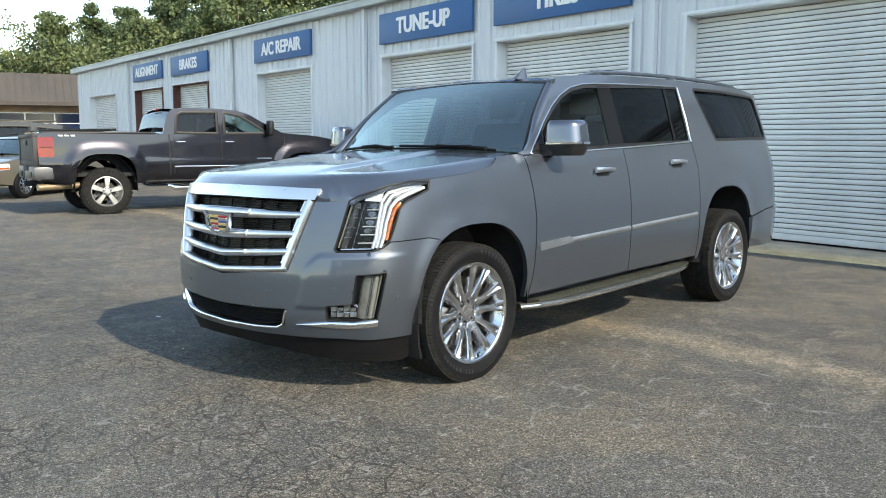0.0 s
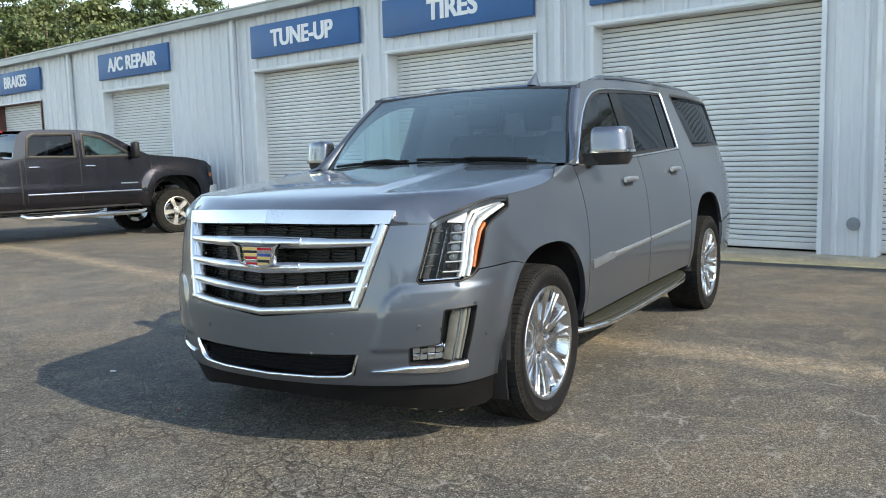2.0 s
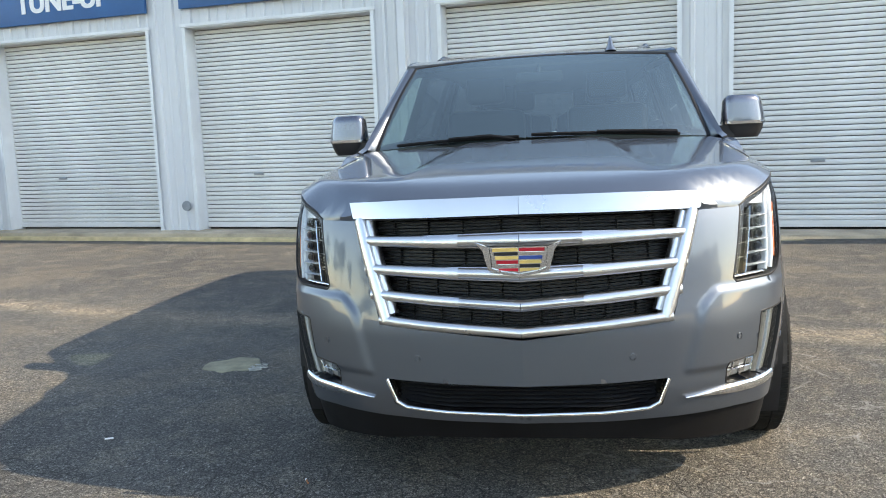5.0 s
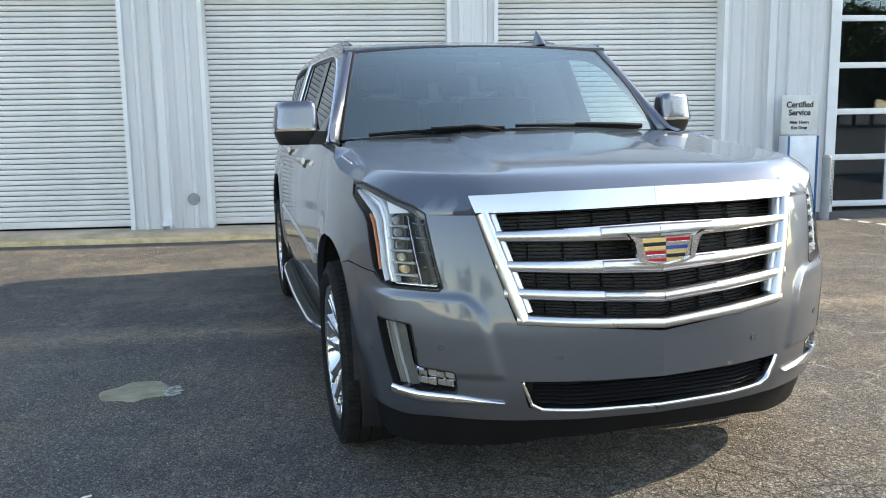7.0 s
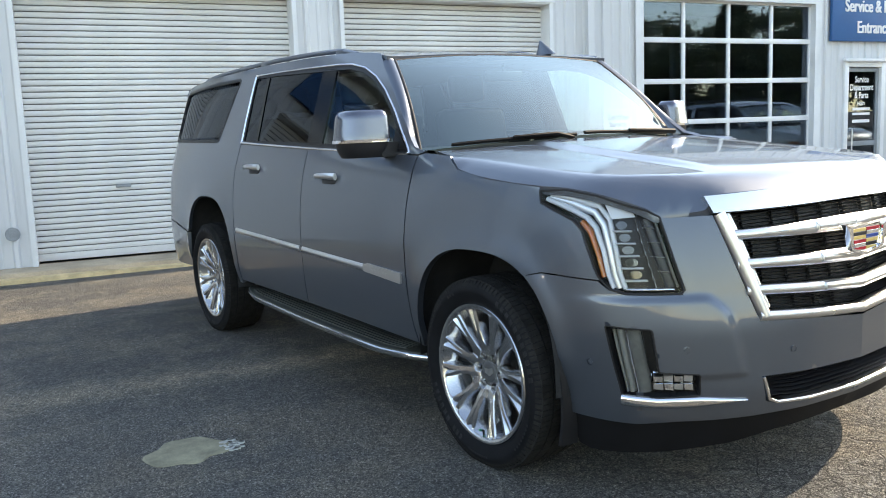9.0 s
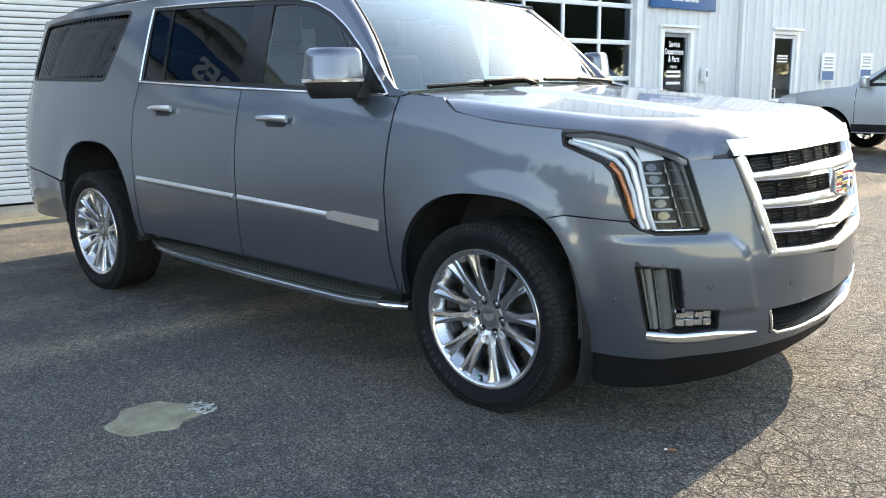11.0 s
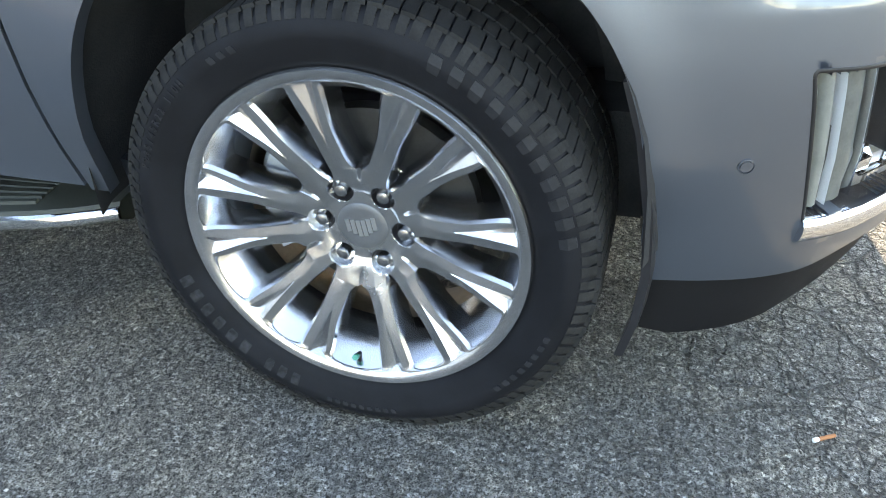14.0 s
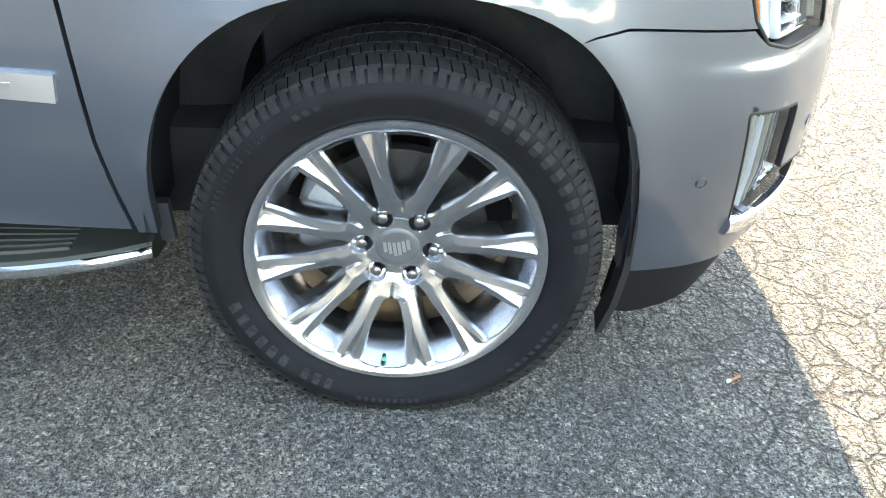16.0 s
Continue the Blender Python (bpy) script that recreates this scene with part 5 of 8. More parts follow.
        part("lens_cover", bm, LENS, fog, "clear lens")
        bm = bmesh.new()
        edge = rounded(FOG, .010, 3)
        sweep_band(dense(edge + edge[:1], .012), .006, skin, bm, .0015, .04, sd, 2)
        part("lamp_edge", bm, TRIM_BLACK, fog)
        for a, b, w, m in ((-.650, -.674, .012, LAMP_CREAM), (-.674, -.694, .030, LAMP_CREAM), (-.724, -.740, .054, LAMP_GREY), (-.698, -.716, .004, LAMP_WHITE), (-.756, -.770, .004, CHROME)):
            bm = bmesh.new()
            sweep_band(dense([(a + .012, .650), (b, .422)], .03), w, surf_f, bm, .016 if w > .004 else .020, .01, sd, 2)
            part("light_guide", bm, m, fog, "", 60)
        for k in range(4):
            for row, z0 in enumerate((.431, .462)):
                s0 = -.786 - .036 * k
                bm = bmesh.new()
                patch(bm, [(s0 - .016, z0), (s0 + .016, z0 + .003), (s0 + .016, z0 + .027), (s0 - .016, z0 + .029)], surf_f, .02, .02, .014 + .004 * ((k + row) % 2), .02, sd)
                part("led_cell", bm, CHROME if (k + row) % 2 else SATIN, fog, "", 40)
        bm = bmesh.new()
        sweep_band(dense([(-.776, .459), (-.925, .457)], .03), .004, surf_f, bm, .024, .01, sd, 2)
        part("chrome_shelf", bm, CHROME, fog, "", 50)
        bm = bmesh.new()
        path = dense([(-1.11, .396), (-.95, .398), (-.78, .393), (-.655, .403)], .04)
        ws = [.004 + .036 * min(1, i / (len(path) - 1) * 2.2) for i in range(len(path))]
        sweep_band(path, ws, skin, bm, .012, .006, sd)
        part("bumper_blade", bm, CHROME, car, "chrome blade under the lower lamp", 50)
        for s0, z0 in ((-.548, .530), (-.885, .585), (-1.30, .552)):
            bm = bmesh.new()
            c, nr = Vector(skin(s0, z0)), normal_of(skin, s0, z0)
            turn = Matrix.Translation((c.x * sd, c.y, c.z)) @ Vector((nr.x * sd, nr.y, nr.z)).to_track_quat("Z", "Y").to_matrix().to_4x4()
            lathe(bm, [(-.004, .0120), (.0020, .0120), (.0024, .0106), (-.001, .0098), (-.001, .0088), (.0022, .0084), (.0022, 0)], 18, "Z")
            bmesh.ops.transform(bm, matrix=turn, verts=bm.verts)
            part("parking_sensor", bm, PAINT, car, "", 40)
    # grille: dark opening, bars, frame
    def back(bm, sd):
        patch(bm, GRILLE, skin, .06, .05, -.075, .0, sd)
    grille = both("grille", GRILLE_BLACK, car, back, "bright chrome grille with four dark mesh slots", joined=True)
    inner = lambda z: -1.10 - (1.04 - z) * .27
    slots = [((.975, 1.033), (.985, 1.040)), ((.877, .940), (.866, .926)), ((.787, .840), (.756, .814)), ((.700, .750), (.664, .714))]

    def zline(side_z, mid_z, s, e):
        """Bars run level from the frame, then dip to the middle."""
        t = min(max((s - e) / (-1.67 - e), 0), 1)
        return side_z + (mid_z - side_z) * t
    for (a, b), (c, d) in slots:
        e = inner((a + b) / 2)
        for k in range(5):
            t = (k + .5) / 5
            bm = bmesh.new()
            for sd in (1, -1):
                path = [(s, zline(a + (b - a) * t, c + (d - c) * t, s, e)) for s in np.linspace(-1.67, e - .01, 12)]
                sweep_band(path, .0034, lambda s, z: Vector(skin(s, z)) - normal_of(skin, s, z) * .040, bm, .012, .006, sd, 1)
            part("mesh_bar", bm, MESH_BAR, grille)
        for sd in (1, -1):
            for s in np.linspace(-1.60, e - .08, 4):
                bm = bmesh.new()
                z0, z1 = zline(a, c, s, e), zline(b, d, s, e)
                sweep_band([(s, z0), (s, (z0 + z1) / 2), (s, z1)], .005, lambda s_, z_: Vector(skin(s_, z_)) - normal_of(skin, s_, z_) * .066, bm, .006, .006, sd, 1)
                part("mesh_upright", bm, GRILLE_BLACK, grille)
    bars = [((.940, .975), (.926, .985)), ((.840, .877), (.814, .866)), ((.750, .787), (.714, .756))]
    for (a, b), (c, d) in bars:
        e = inner((a + b) / 2)

        def bar(bm, sd):
            path = [(s, zline((a + b) / 2, (c + d) / 2, s, e)) for s in np.linspace(-1.67, e + .05, 16)]
            wid = [zline(b - a, d - c, s, e) * .93 for s, _ in path]
            sweep_band(path, wid, skin, bm, .012, .035, sd)
        bar_ob = both("grille_bar", GRILLE_CHROME, grille, bar, "chrome bar", 50, True)

        def plate(bm, sd):
            path = [(s, zline((a + b) / 2, (c + d) / 2, s, e)) for s in np.linspace(-1.67, -1.46, 8)]
            wid = [zline(b - a, d - c, s, e) * .80 for s, _ in path]
            sweep_band(path, wid, skin, bm, .021, .0, sd)
        both("centre_plate", GRILLE_CHROME, bar_ob, plate, "", 50, True)

    def frame_side(bm, sd):
        path = dense([(-1.062, 1.032), (-1.184, .678)], .05)
        sweep_band(path, [.048] * (len(path) - 1) + [.040], skin, bm, .016, .04, sd)
    both("grille_side_frame", GRILLE_CHROME, grille, frame_side, "chrome side frame", 50)

    def inner_frame(bm, sd):
        path = dense([(-1.095, 1.030), (-1.205, .705)], .05)
        sweep_band(path, .026, lambda s, z: Vector(skin(s, z)) - normal_of(skin, s, z) * .010, bm, .008, .03, sd)
    both("grille_inner_frame", GRILLE_CHROME, grille, inner_frame, "", 50)

    def frame_low(bm, sd):
        path = [(s, .678 + (.640 - .678) * ((s + 1.165) / -.505)) for s in np.linspace(-1.67, -1.160, 14)]
        path = [(s, z + .004) for s, z in path]
        sweep_band(path, .034, skin, bm, .014, .04, sd)
    both("grille_lower_frame", GRILLE_CHROME, grille, frame_low, "chrome lower frame", 50, True)

    def header(bm, sd):
        patch(bm, [(-1.67, 1.040), (-1.036, 1.033), (-1.012, 1.089), (-1.30, 1.098), (-1.67, 1.101)], skin, .05, .02, .010, .05, sd)
    both("grille_header", GRILLE_CHROME, grille, header, "broad chrome header bar", 50, True)

    # crest: plain coloured shapes in a bright shield
    y = skin(-1.67, .89)[1] - .034
    crest = lambda bm, pts, d0, d1: prism(bm, pts, d0, d1, Matrix.Translation((0, y, .898)) @ Matrix.Rotation(radians(90), 4, "X") @ Matrix.Diagonal((1.22, 1.06, 1, 1)))
    bm = bmesh.new()
    crest(bm, [(-.080, .040), (-.074, -.026), (-.05, -.036), (0, -.046), (.05, -.036), (.074, -.026), (.080, .040), (.116, .056), (.098, .030), (.084, -.032), (.054, -.044), (0, -.055), (-.054, -.044), (-.084, -.032), (-.098, .030), (-.116, .056)], 0, .020)
    badge = part("crest", bm, CHROME, grille, "bright shield crest with red, gold, blue and dark fields", 30)
    bm = bmesh.new()
    crest(bm, [(-.079, .040), (-.073, -.026), (-.05, -.035), (0, -.045), (.05, -.035), (.073, -.026), (.079, .040)], 0, .010)
    part("crest_field", bm, CHROME, badge, "", 30)
    low = lambda x: -.040 + .12 * abs(x)
    fields = {(-1, 1): (GOLD, TRIM_BLACK, GOLD), (1, 1): (RED, CHROME, NAVY), (-1, -1): (RED, CHROME, RED), (1, -1): (GOLD, TRIM_BLACK, GOLD)}
    for (sx, sz), cols in fields.items():
        for k in range(3):
            z1 = (.036 if sz > 0 else -.003) - .0125 * k
            z0 = z1 - .0105
            wide = .071 - .010 * (.036 - z1) / .04
            a, b = (.002, wide)
            bm = bmesh.new()
            crest(bm, [(sx * a, max(z0, low(a))), (sx * b, max(z0, low(b))), (sx * b, max(z1, low(b) + .001)), (sx * a, z1)][::sx], .010, .0125)
            part("crest_tile", bm, cols[k], badge, "", 0)
    # lower intake
    def in_back(bm, sd):
        patch(bm, INTAKE, skin, .08, .05, -.06, 0, sd)
    intake = both("lower_intake", GRILLE_BLACK, car, in_back, "black mesh lower intake in a chrome surround", joined=True)
    for k in range(6):
        bm = bmesh.new()
        t = (k + .5) / 6
        for sd in (1, -1):
            sweep_band([(s, (.357 if s < -1.3 else .368) * (1 - t) + .462 * t) for s in np.linspace(-1.67, -1.21, 8)], .006, lambda s, z: Vector(skin(s, z)) - normal_of(skin, s, z) * .035, bm, .010, .01, sd, 1)
        part("mesh_bar", bm, TRIM_BLACK, intake)

    def in_rim(bm, sd):
        path = dense([(-1.67, .351), (-1.40, .357), (-1.245, .366), (-1.205, .385), (-1.172, .468)], .04)
        sweep_band(path, .014, skin, bm, .008, .03, sd, 2)
    both("intake_surround", CHROME, intake, in_rim, "", 50, True)

    def valance(bm, sd):
        patch(bm, [(-1.67, .245), (-1.3, .235), (-1.1, .205), (-.85, .185), (-.50, .175), (-.435, .19), (-.432, .312), (-.72, .306), (-.86, .316), (-1.22, .319), (-1.67, .312)], skin, .06, .03, -.014, .04, sd)
    both("valance", VALANCE_BLACK, car, valance, "black plastic lower valance", 40, True)


def build_glasshouse(car):
    bm = bmesh.new()
    patch(bm, [(-.855, 0), (0, 0), (.855, 0), (.70, 1), (0, 1), (-.70, 1)], windscreen, .1, .1, 0, .006)
    ws = part("windscreen", bm, WINDSHIELD, car, "large raked windscreen, cabin dim behind it", 60)
    bm = bmesh.new()
    for sd in (1, -1):
        sweep_band([(sd * (.85 - .155 * v), v) for v in np.linspace(0, 1, 14)], [.016] * 14, windscreen, bm, .004, .01, 1, 2)
    sweep_band([(x, .992) for x in np.linspace(-.69, .69, 18)], .022, windscreen, bm, .003, .01, 1, 2)
    part("windscreen_edge", bm, TRIM_BLACK, ws, "", 50)
    # pillars beside the windscreen
    for sd in (1, -1):
        bm = bmesh.new()
        rings = []
        for v in np.linspace(-.02, 1.0, 14):
            a = Vector(windscreen(.855 - .155 * v, v))
            yv = .615 + (1.10 - .615) * v
            b = Vector(skin(yv, 1.285 + (1.70 - 1.285) * v))
            c = a.lerp(b, .45) + Vector((.010, -.010, .010))
            rings.append([Vector((p.x * sd, p.y, p.z)) for p in (a, a.lerp(c, .5) + Vector((.003, -.004, .004)), c, b.lerp(c, .4) + Vector((.004, -.003, .003)), b, b.lerp(a, .5) + Vector((-.03, .03, -.03)))])
        ring_loft(bm, rings, True, True)
        bmesh.ops.recalc_face_normals(bm, faces=bm.faces)
        part("front_pillar", bm, PAINT, car, "", 50)
    # scuttle and wipers
    bm = bmesh.new()
    rows = []
    for x in np.linspace(-.84, .84, 25):
        q = x / .84
        rows.append([(x, .33 + .14 * q * q, 1.240 - .03 * q * q), (x, .40 + .16 * q * q, 1.272 - .04 * q * q), (x, .50 + .17 * q * q, 1.288 - .04 * q * q)])
    ring_loft(bm, rows, False)
    bmesh.ops.recalc_face_normals(bm, faces=bm.faces)
    part("scuttle", bm, TRIM_BLACK, car, "black plastic scuttle", 60)
    for x0, x1 in ((.70, -.02), (-.08, -.72)):
        bm = bmesh.new()
        p = [Vector(windscreen(x0 + (x1 - x0) * t, .0 + .012 * t)) + Vector((0, -.020, .006)) for t in np.linspace(0, 1, 10)]
        tube(bm, p, .009, 6)
        tube(bm, [Vector((x0 - .02, .425 + .1 * x0 * x0, 1.290)), p[2] + Vector((0, -.03, .010)), p[5] + Vector((0, -.010, .008))], [.014, .010, .008], 6)
        part("wiper", bm, VALANCE_BLACK, car, "black wiper arm and blade", 50)
    # tailgate
    edge = curve([(.36, 4.53), (1.0, 4.548), (1.4, 4.53), (1.78, 4.46)])

    def tail(x, z):
        w = SKIN_X(edge(z)) * SKIN_W(z)
        return x, edge(z) + .085 * (1 - (x / w) ** 2), z
    for name, z0, z1, mat, lift in (("tailgate", .76, 1.33, PAINT, 0), ("rear_bumper", .42, .75, PAINT, .02), ("rear_window", 1.34, 1.72, DARK_GLASS, 0), ("spoiler", 1.725, 1.79, PAINT, .01)):
        bm = bmesh.new()
        w = lambda z: SKIN_X(edge(z)) * SKIN_W(z) - .004
        poly = [(w(z), z) for z in np.linspace(z0, z1, 6)] + [(-w(z), z) for z in np.linspace(z1, z0, 6)]
        patch(bm, poly, lambda x, z: tail(x, z), .15, .1, -lift, -.02)
        bmesh.ops.recalc_face_normals(bm, faces=bm.faces)
        part(name, bm, mat, car, "", 40)
    # roof rails, aerial
    for sd in (1, -1):
        bm = bmesh.new()
        pts = []
        for y in np.linspace(1.55, 4.28, 26):
            e = SKIN_X(y) * SKIN_W(GUTTER(y)) - .085
            lift = .024 * min(1, (y - 1.55) / .18, (4.28 - y) / .18) - .004
            pts.append(Vector((sd * e, y, roof(e, y)[2] + lift)))
        tube(bm, pts, [.015] * 26, 8)
        rail = part("roof_rail", bm, PAINT, car, "body-coloured roof rail", 60)
        for y in (1.75, 2.9, 4.05):
            bm = bmesh.new()
            e = SKIN_X(y) * SKIN_W(GUTTER(y)) - .085
            z = roof(e, y)[2]
            box(bm, sd * e - .014, sd * e + .014, y - .05, y + .05, z - .012, z + .03, bev=.006)
            part("rail_foot", bm, PAINT, rail, "", 40)
    bm = bmesh.new()
    fx, fy = .40, 1.19
    z = roof(fx, fy)[2]
    rings = []
    for k in range(9):
        t = k / 8
        h = .085 * t
        rear, frontp = .075 - .035 * t, -.095 + .125 * t
        wd = .026 * (1 - t) ** 1.3 + .006
        ring = []
        for j in range(14):
            w = 2 * math.pi * j / 14
            yy = (rear + frontp) / 2 + (rear - frontp) / 2 * math.cos(w)
            ring.append((fx + wd * math.sin(w), fy + yy, z - .004 + h))
        rings.append(ring)
    ring_loft(bm, rings, True, True)
    part("roof_aerial", bm, PAINT, car, "shark-fin roof aerial", 50)


def build_mirrors(car):
    for sd in (1, -1):
        bm = bmesh.new()
        # shell: cap above, base below
        def shell(bm, z0, z1, grow):
            rings = []
            for k in range(11):
                t = k / 10
                zz = z0 + (z1 - z0) * t
                z = zz - .033
                f = (1 - 1.1 * (z - 1.30)) * (1 - .22 * (max(z - 1.40, 0) / .03) ** 2) if z > 1.30 else (1 - abs((1.30 - z) / .095) ** 2 * .35)
                lean = .03 * (z - 1.30)
                ring = []
                for j in range(28):
                    w = 2 * math.pi * j / 28
                    c, s = math.cos(w), math.sin(w)
                    x = 1.046 + (.112 + grow) * f * math.copysign(abs(c) ** .40, c) - lean * 1.2
                    y = .800 + (.075 + grow) * f * math.copysign(abs(s) ** .6, s) + .10 * max(c, -.3) * .55
                    ring.append((x * sd, y, zz))
                rings.append(ring)
            ring_loft(bm, rings, True, True)
            bmesh.ops.recalc_face_normals(bm, faces=bm.faces)
        shell(bm, 1.328, 1.460, .0)
        mir = part("door_mirror", bm, MIRROR_CAP, car, "silver-capped door mirror on a black base", 55)
        bm = bmesh.new()
        shell(bm, 1.246, 1.317, -.006)
        part("mirror_base", bm, TRIM_BLACK, mir, "", 55)
        bm = bmesh.new()
        shell(bm, 1.315, 1.329, .004)
        part("mirror_strip", bm, CHROME, mir, "", 55)
        bm = bmesh.new()
        ring_loft(bm, [[(sd * x, y + dy, z + dz) for dy, dz in ((-.06, -.035), (.06, -.035), (.06, .032), (-.06, .032))] for x, y, z in ((.885, .78, 1.278), (.99, .79, 1.282))], True, True)
        bmesh.ops.recalc_face_normals(bm, faces=bm.faces)
        part("mirror_arm", bm, TRIM_BLACK, mir, "", 40)
        bm = bmesh.new()
        patch(bm, [(.664, 1.276), (.80, 1.282), (.80, 1.375)], skin, .05, .05, .004, .012, sd)
        part("mirror_sail", bm, TRIM_BLACK, mir, "", 40)


def build_sills(car):
    for sd in (1, -1):
        bm = bmesh.new()
        rings = []
        out = curve([(.515, .925), (.63, .985), (.85, 1.035), (1.6, 1.05), (2.3, 1.04), (2.55, 1.0), (2.66, .955)])
        ys = [.515 + .0715 * i for i in range(31)]
        zz = curve([(.47, .345), (2.66, .392)])
        for y in ys:
            o, z = out(y), zz(y)
            rings.append([(sd * x, y, h) for x, h in ((.84, z + .01), (o - .01, z + .003), (o, z - .010), (o, z - .030), (o - .03, z - .045), (.84, z - .05))])
        ring_loft(bm, rings, True, True)
        bmesh.ops.recalc_face_normals(bm, faces=bm.faces)
        step = part("running_board", bm, STEP_TREAD, car, "black running board with a bright edge", 40)
        bm = bmesh.new()
        for k in range(6):
            rows = []
            for y in ys[2:-2]:
                o, z = out(y), zz(y)
                x = .865 + (o - .03 - .865) * (k + .5) / 6
                rows.append([(sd * (x - .006), y, z + .004), (sd * (x - .004), y, z + .010), (sd * (x + .004), y, z + .010), (sd * (x + .006), y, z + .004)])
            ring_loft(bm, rows, True, True)
        bmesh.ops.recalc_face_normals(bm, faces=bm.faces)
        part("tread_ribs", bm, STEP_TREAD, step, "", 40)
        bm = bmesh.new()
        rows = []
        for y in ys:
            o, z = out(y), zz(y)
            rows.append([(sd * (o - .004), y, z - .004), (sd * (o + .005), y, z - .008), (sd * (o + .006), y, z - .024), (sd * (o - .004), y, z - .032)])
        ring_loft(bm, rows, True, True)
        bmesh.ops.recalc_face_normals(bm, faces=bm.faces)
        part("step_trim", bm, CHROME, step, "chrome step strip", 60)


def wheel_well(car):
    for cy, top, a in ((.045, .50, .455), (3.25, .585, .48)):
        for sd in (1, -1):
            bm = bmesh.new()
            rings = []
            for x, g in ((.985, .0), (.93, .018), (.90, .02), (.60, .025), (.58, -.10)):
                ring = [(sd * x, cy - a - g, .38)]
                for k in range(23):
                    w = math.pi * (1 - k / 22)
                    c, s = math.cos(w), math.sin(w)
                    ring.append((sd * x, cy + (a + g) * math.copysign(abs(c) ** .78, c), .40 + (top - .02 + g) * abs(s) ** .78))
                ring.append((sd * x, cy + a + g, .36 if cy < 1 else .42))
                rings.append(ring)
            ring_loft(bm, rings, False)
            bmesh.ops.recalc_face_normals(bm, faces=bm.faces)
            part("wheel_arch_liner", bm, LINER, car, "", 50)
    for sd in (1, -1):
        bm = bmesh.new()
        path = [(-.365, .66), (-.388, .58), (-.408, .45), (-.412, .35), (-.402, .26), (-.382, .185)]
        ring_loft(bm, [[(sd * (x - .05 * (.66 - z)), y + dy, z) for x, dy in ((.905, -.020), (.978, -.010), (.978, .004), (.905, -.006))] for y, z in path], True, True)
        bmesh.ops.recalc_face_normals(bm, faces=bm.faces)
        part("mud_flap", bm, TRIM_BLACK, car, "", 30)


def build_under(car):
    bm = bmesh.new()
    box(bm, -.70, .70, -.62, 4.42, .28, .50, bev=.03)
    box(bm, -.86, .86, .55, 2.70, .30, .36)
    # added to close a gap where sun leaked under the nose
    box(bm, -.62, .62, -.66, -.40, .27, .31)
    part("underbody", bm, LINER, car, "", 30)
    # unseen floor under the nose, added to keep sun from leaking through the front
    bm = bmesh.new()
    edge = [skin(s, .31) for s in np.linspace(-1.67, -.66, 14)]
    edge = [(max(x - .07, 0), y + .07) for x, y, z in edge]
    prism(bm, edge + [(-x, y) for x, y in edge[::-1] if x > 0], .275, .29)
    bmesh.ops.recalc_face_normals(bm, faces=bm.faces)
    part("nose_light_stop", bm, LINER, car, "", 0)
    bm = bmesh.new()
    box(bm, -.56, .56, -.55, .35, .50, 1.00, bev=.04)
    part("engine_bay", bm, LINER, car, "", 30)
    bm = bmesh.new()
    for y in (0.0, 3.302):
        tube(bm, [(-.72, y, .36), (.72, y, .36)], .045, 10)
    tube(bm, [(-.4, -.1, .24), (.4, -.1, .24)], .03, 8)
    part("axle", bm, IRON, car, "", 40)


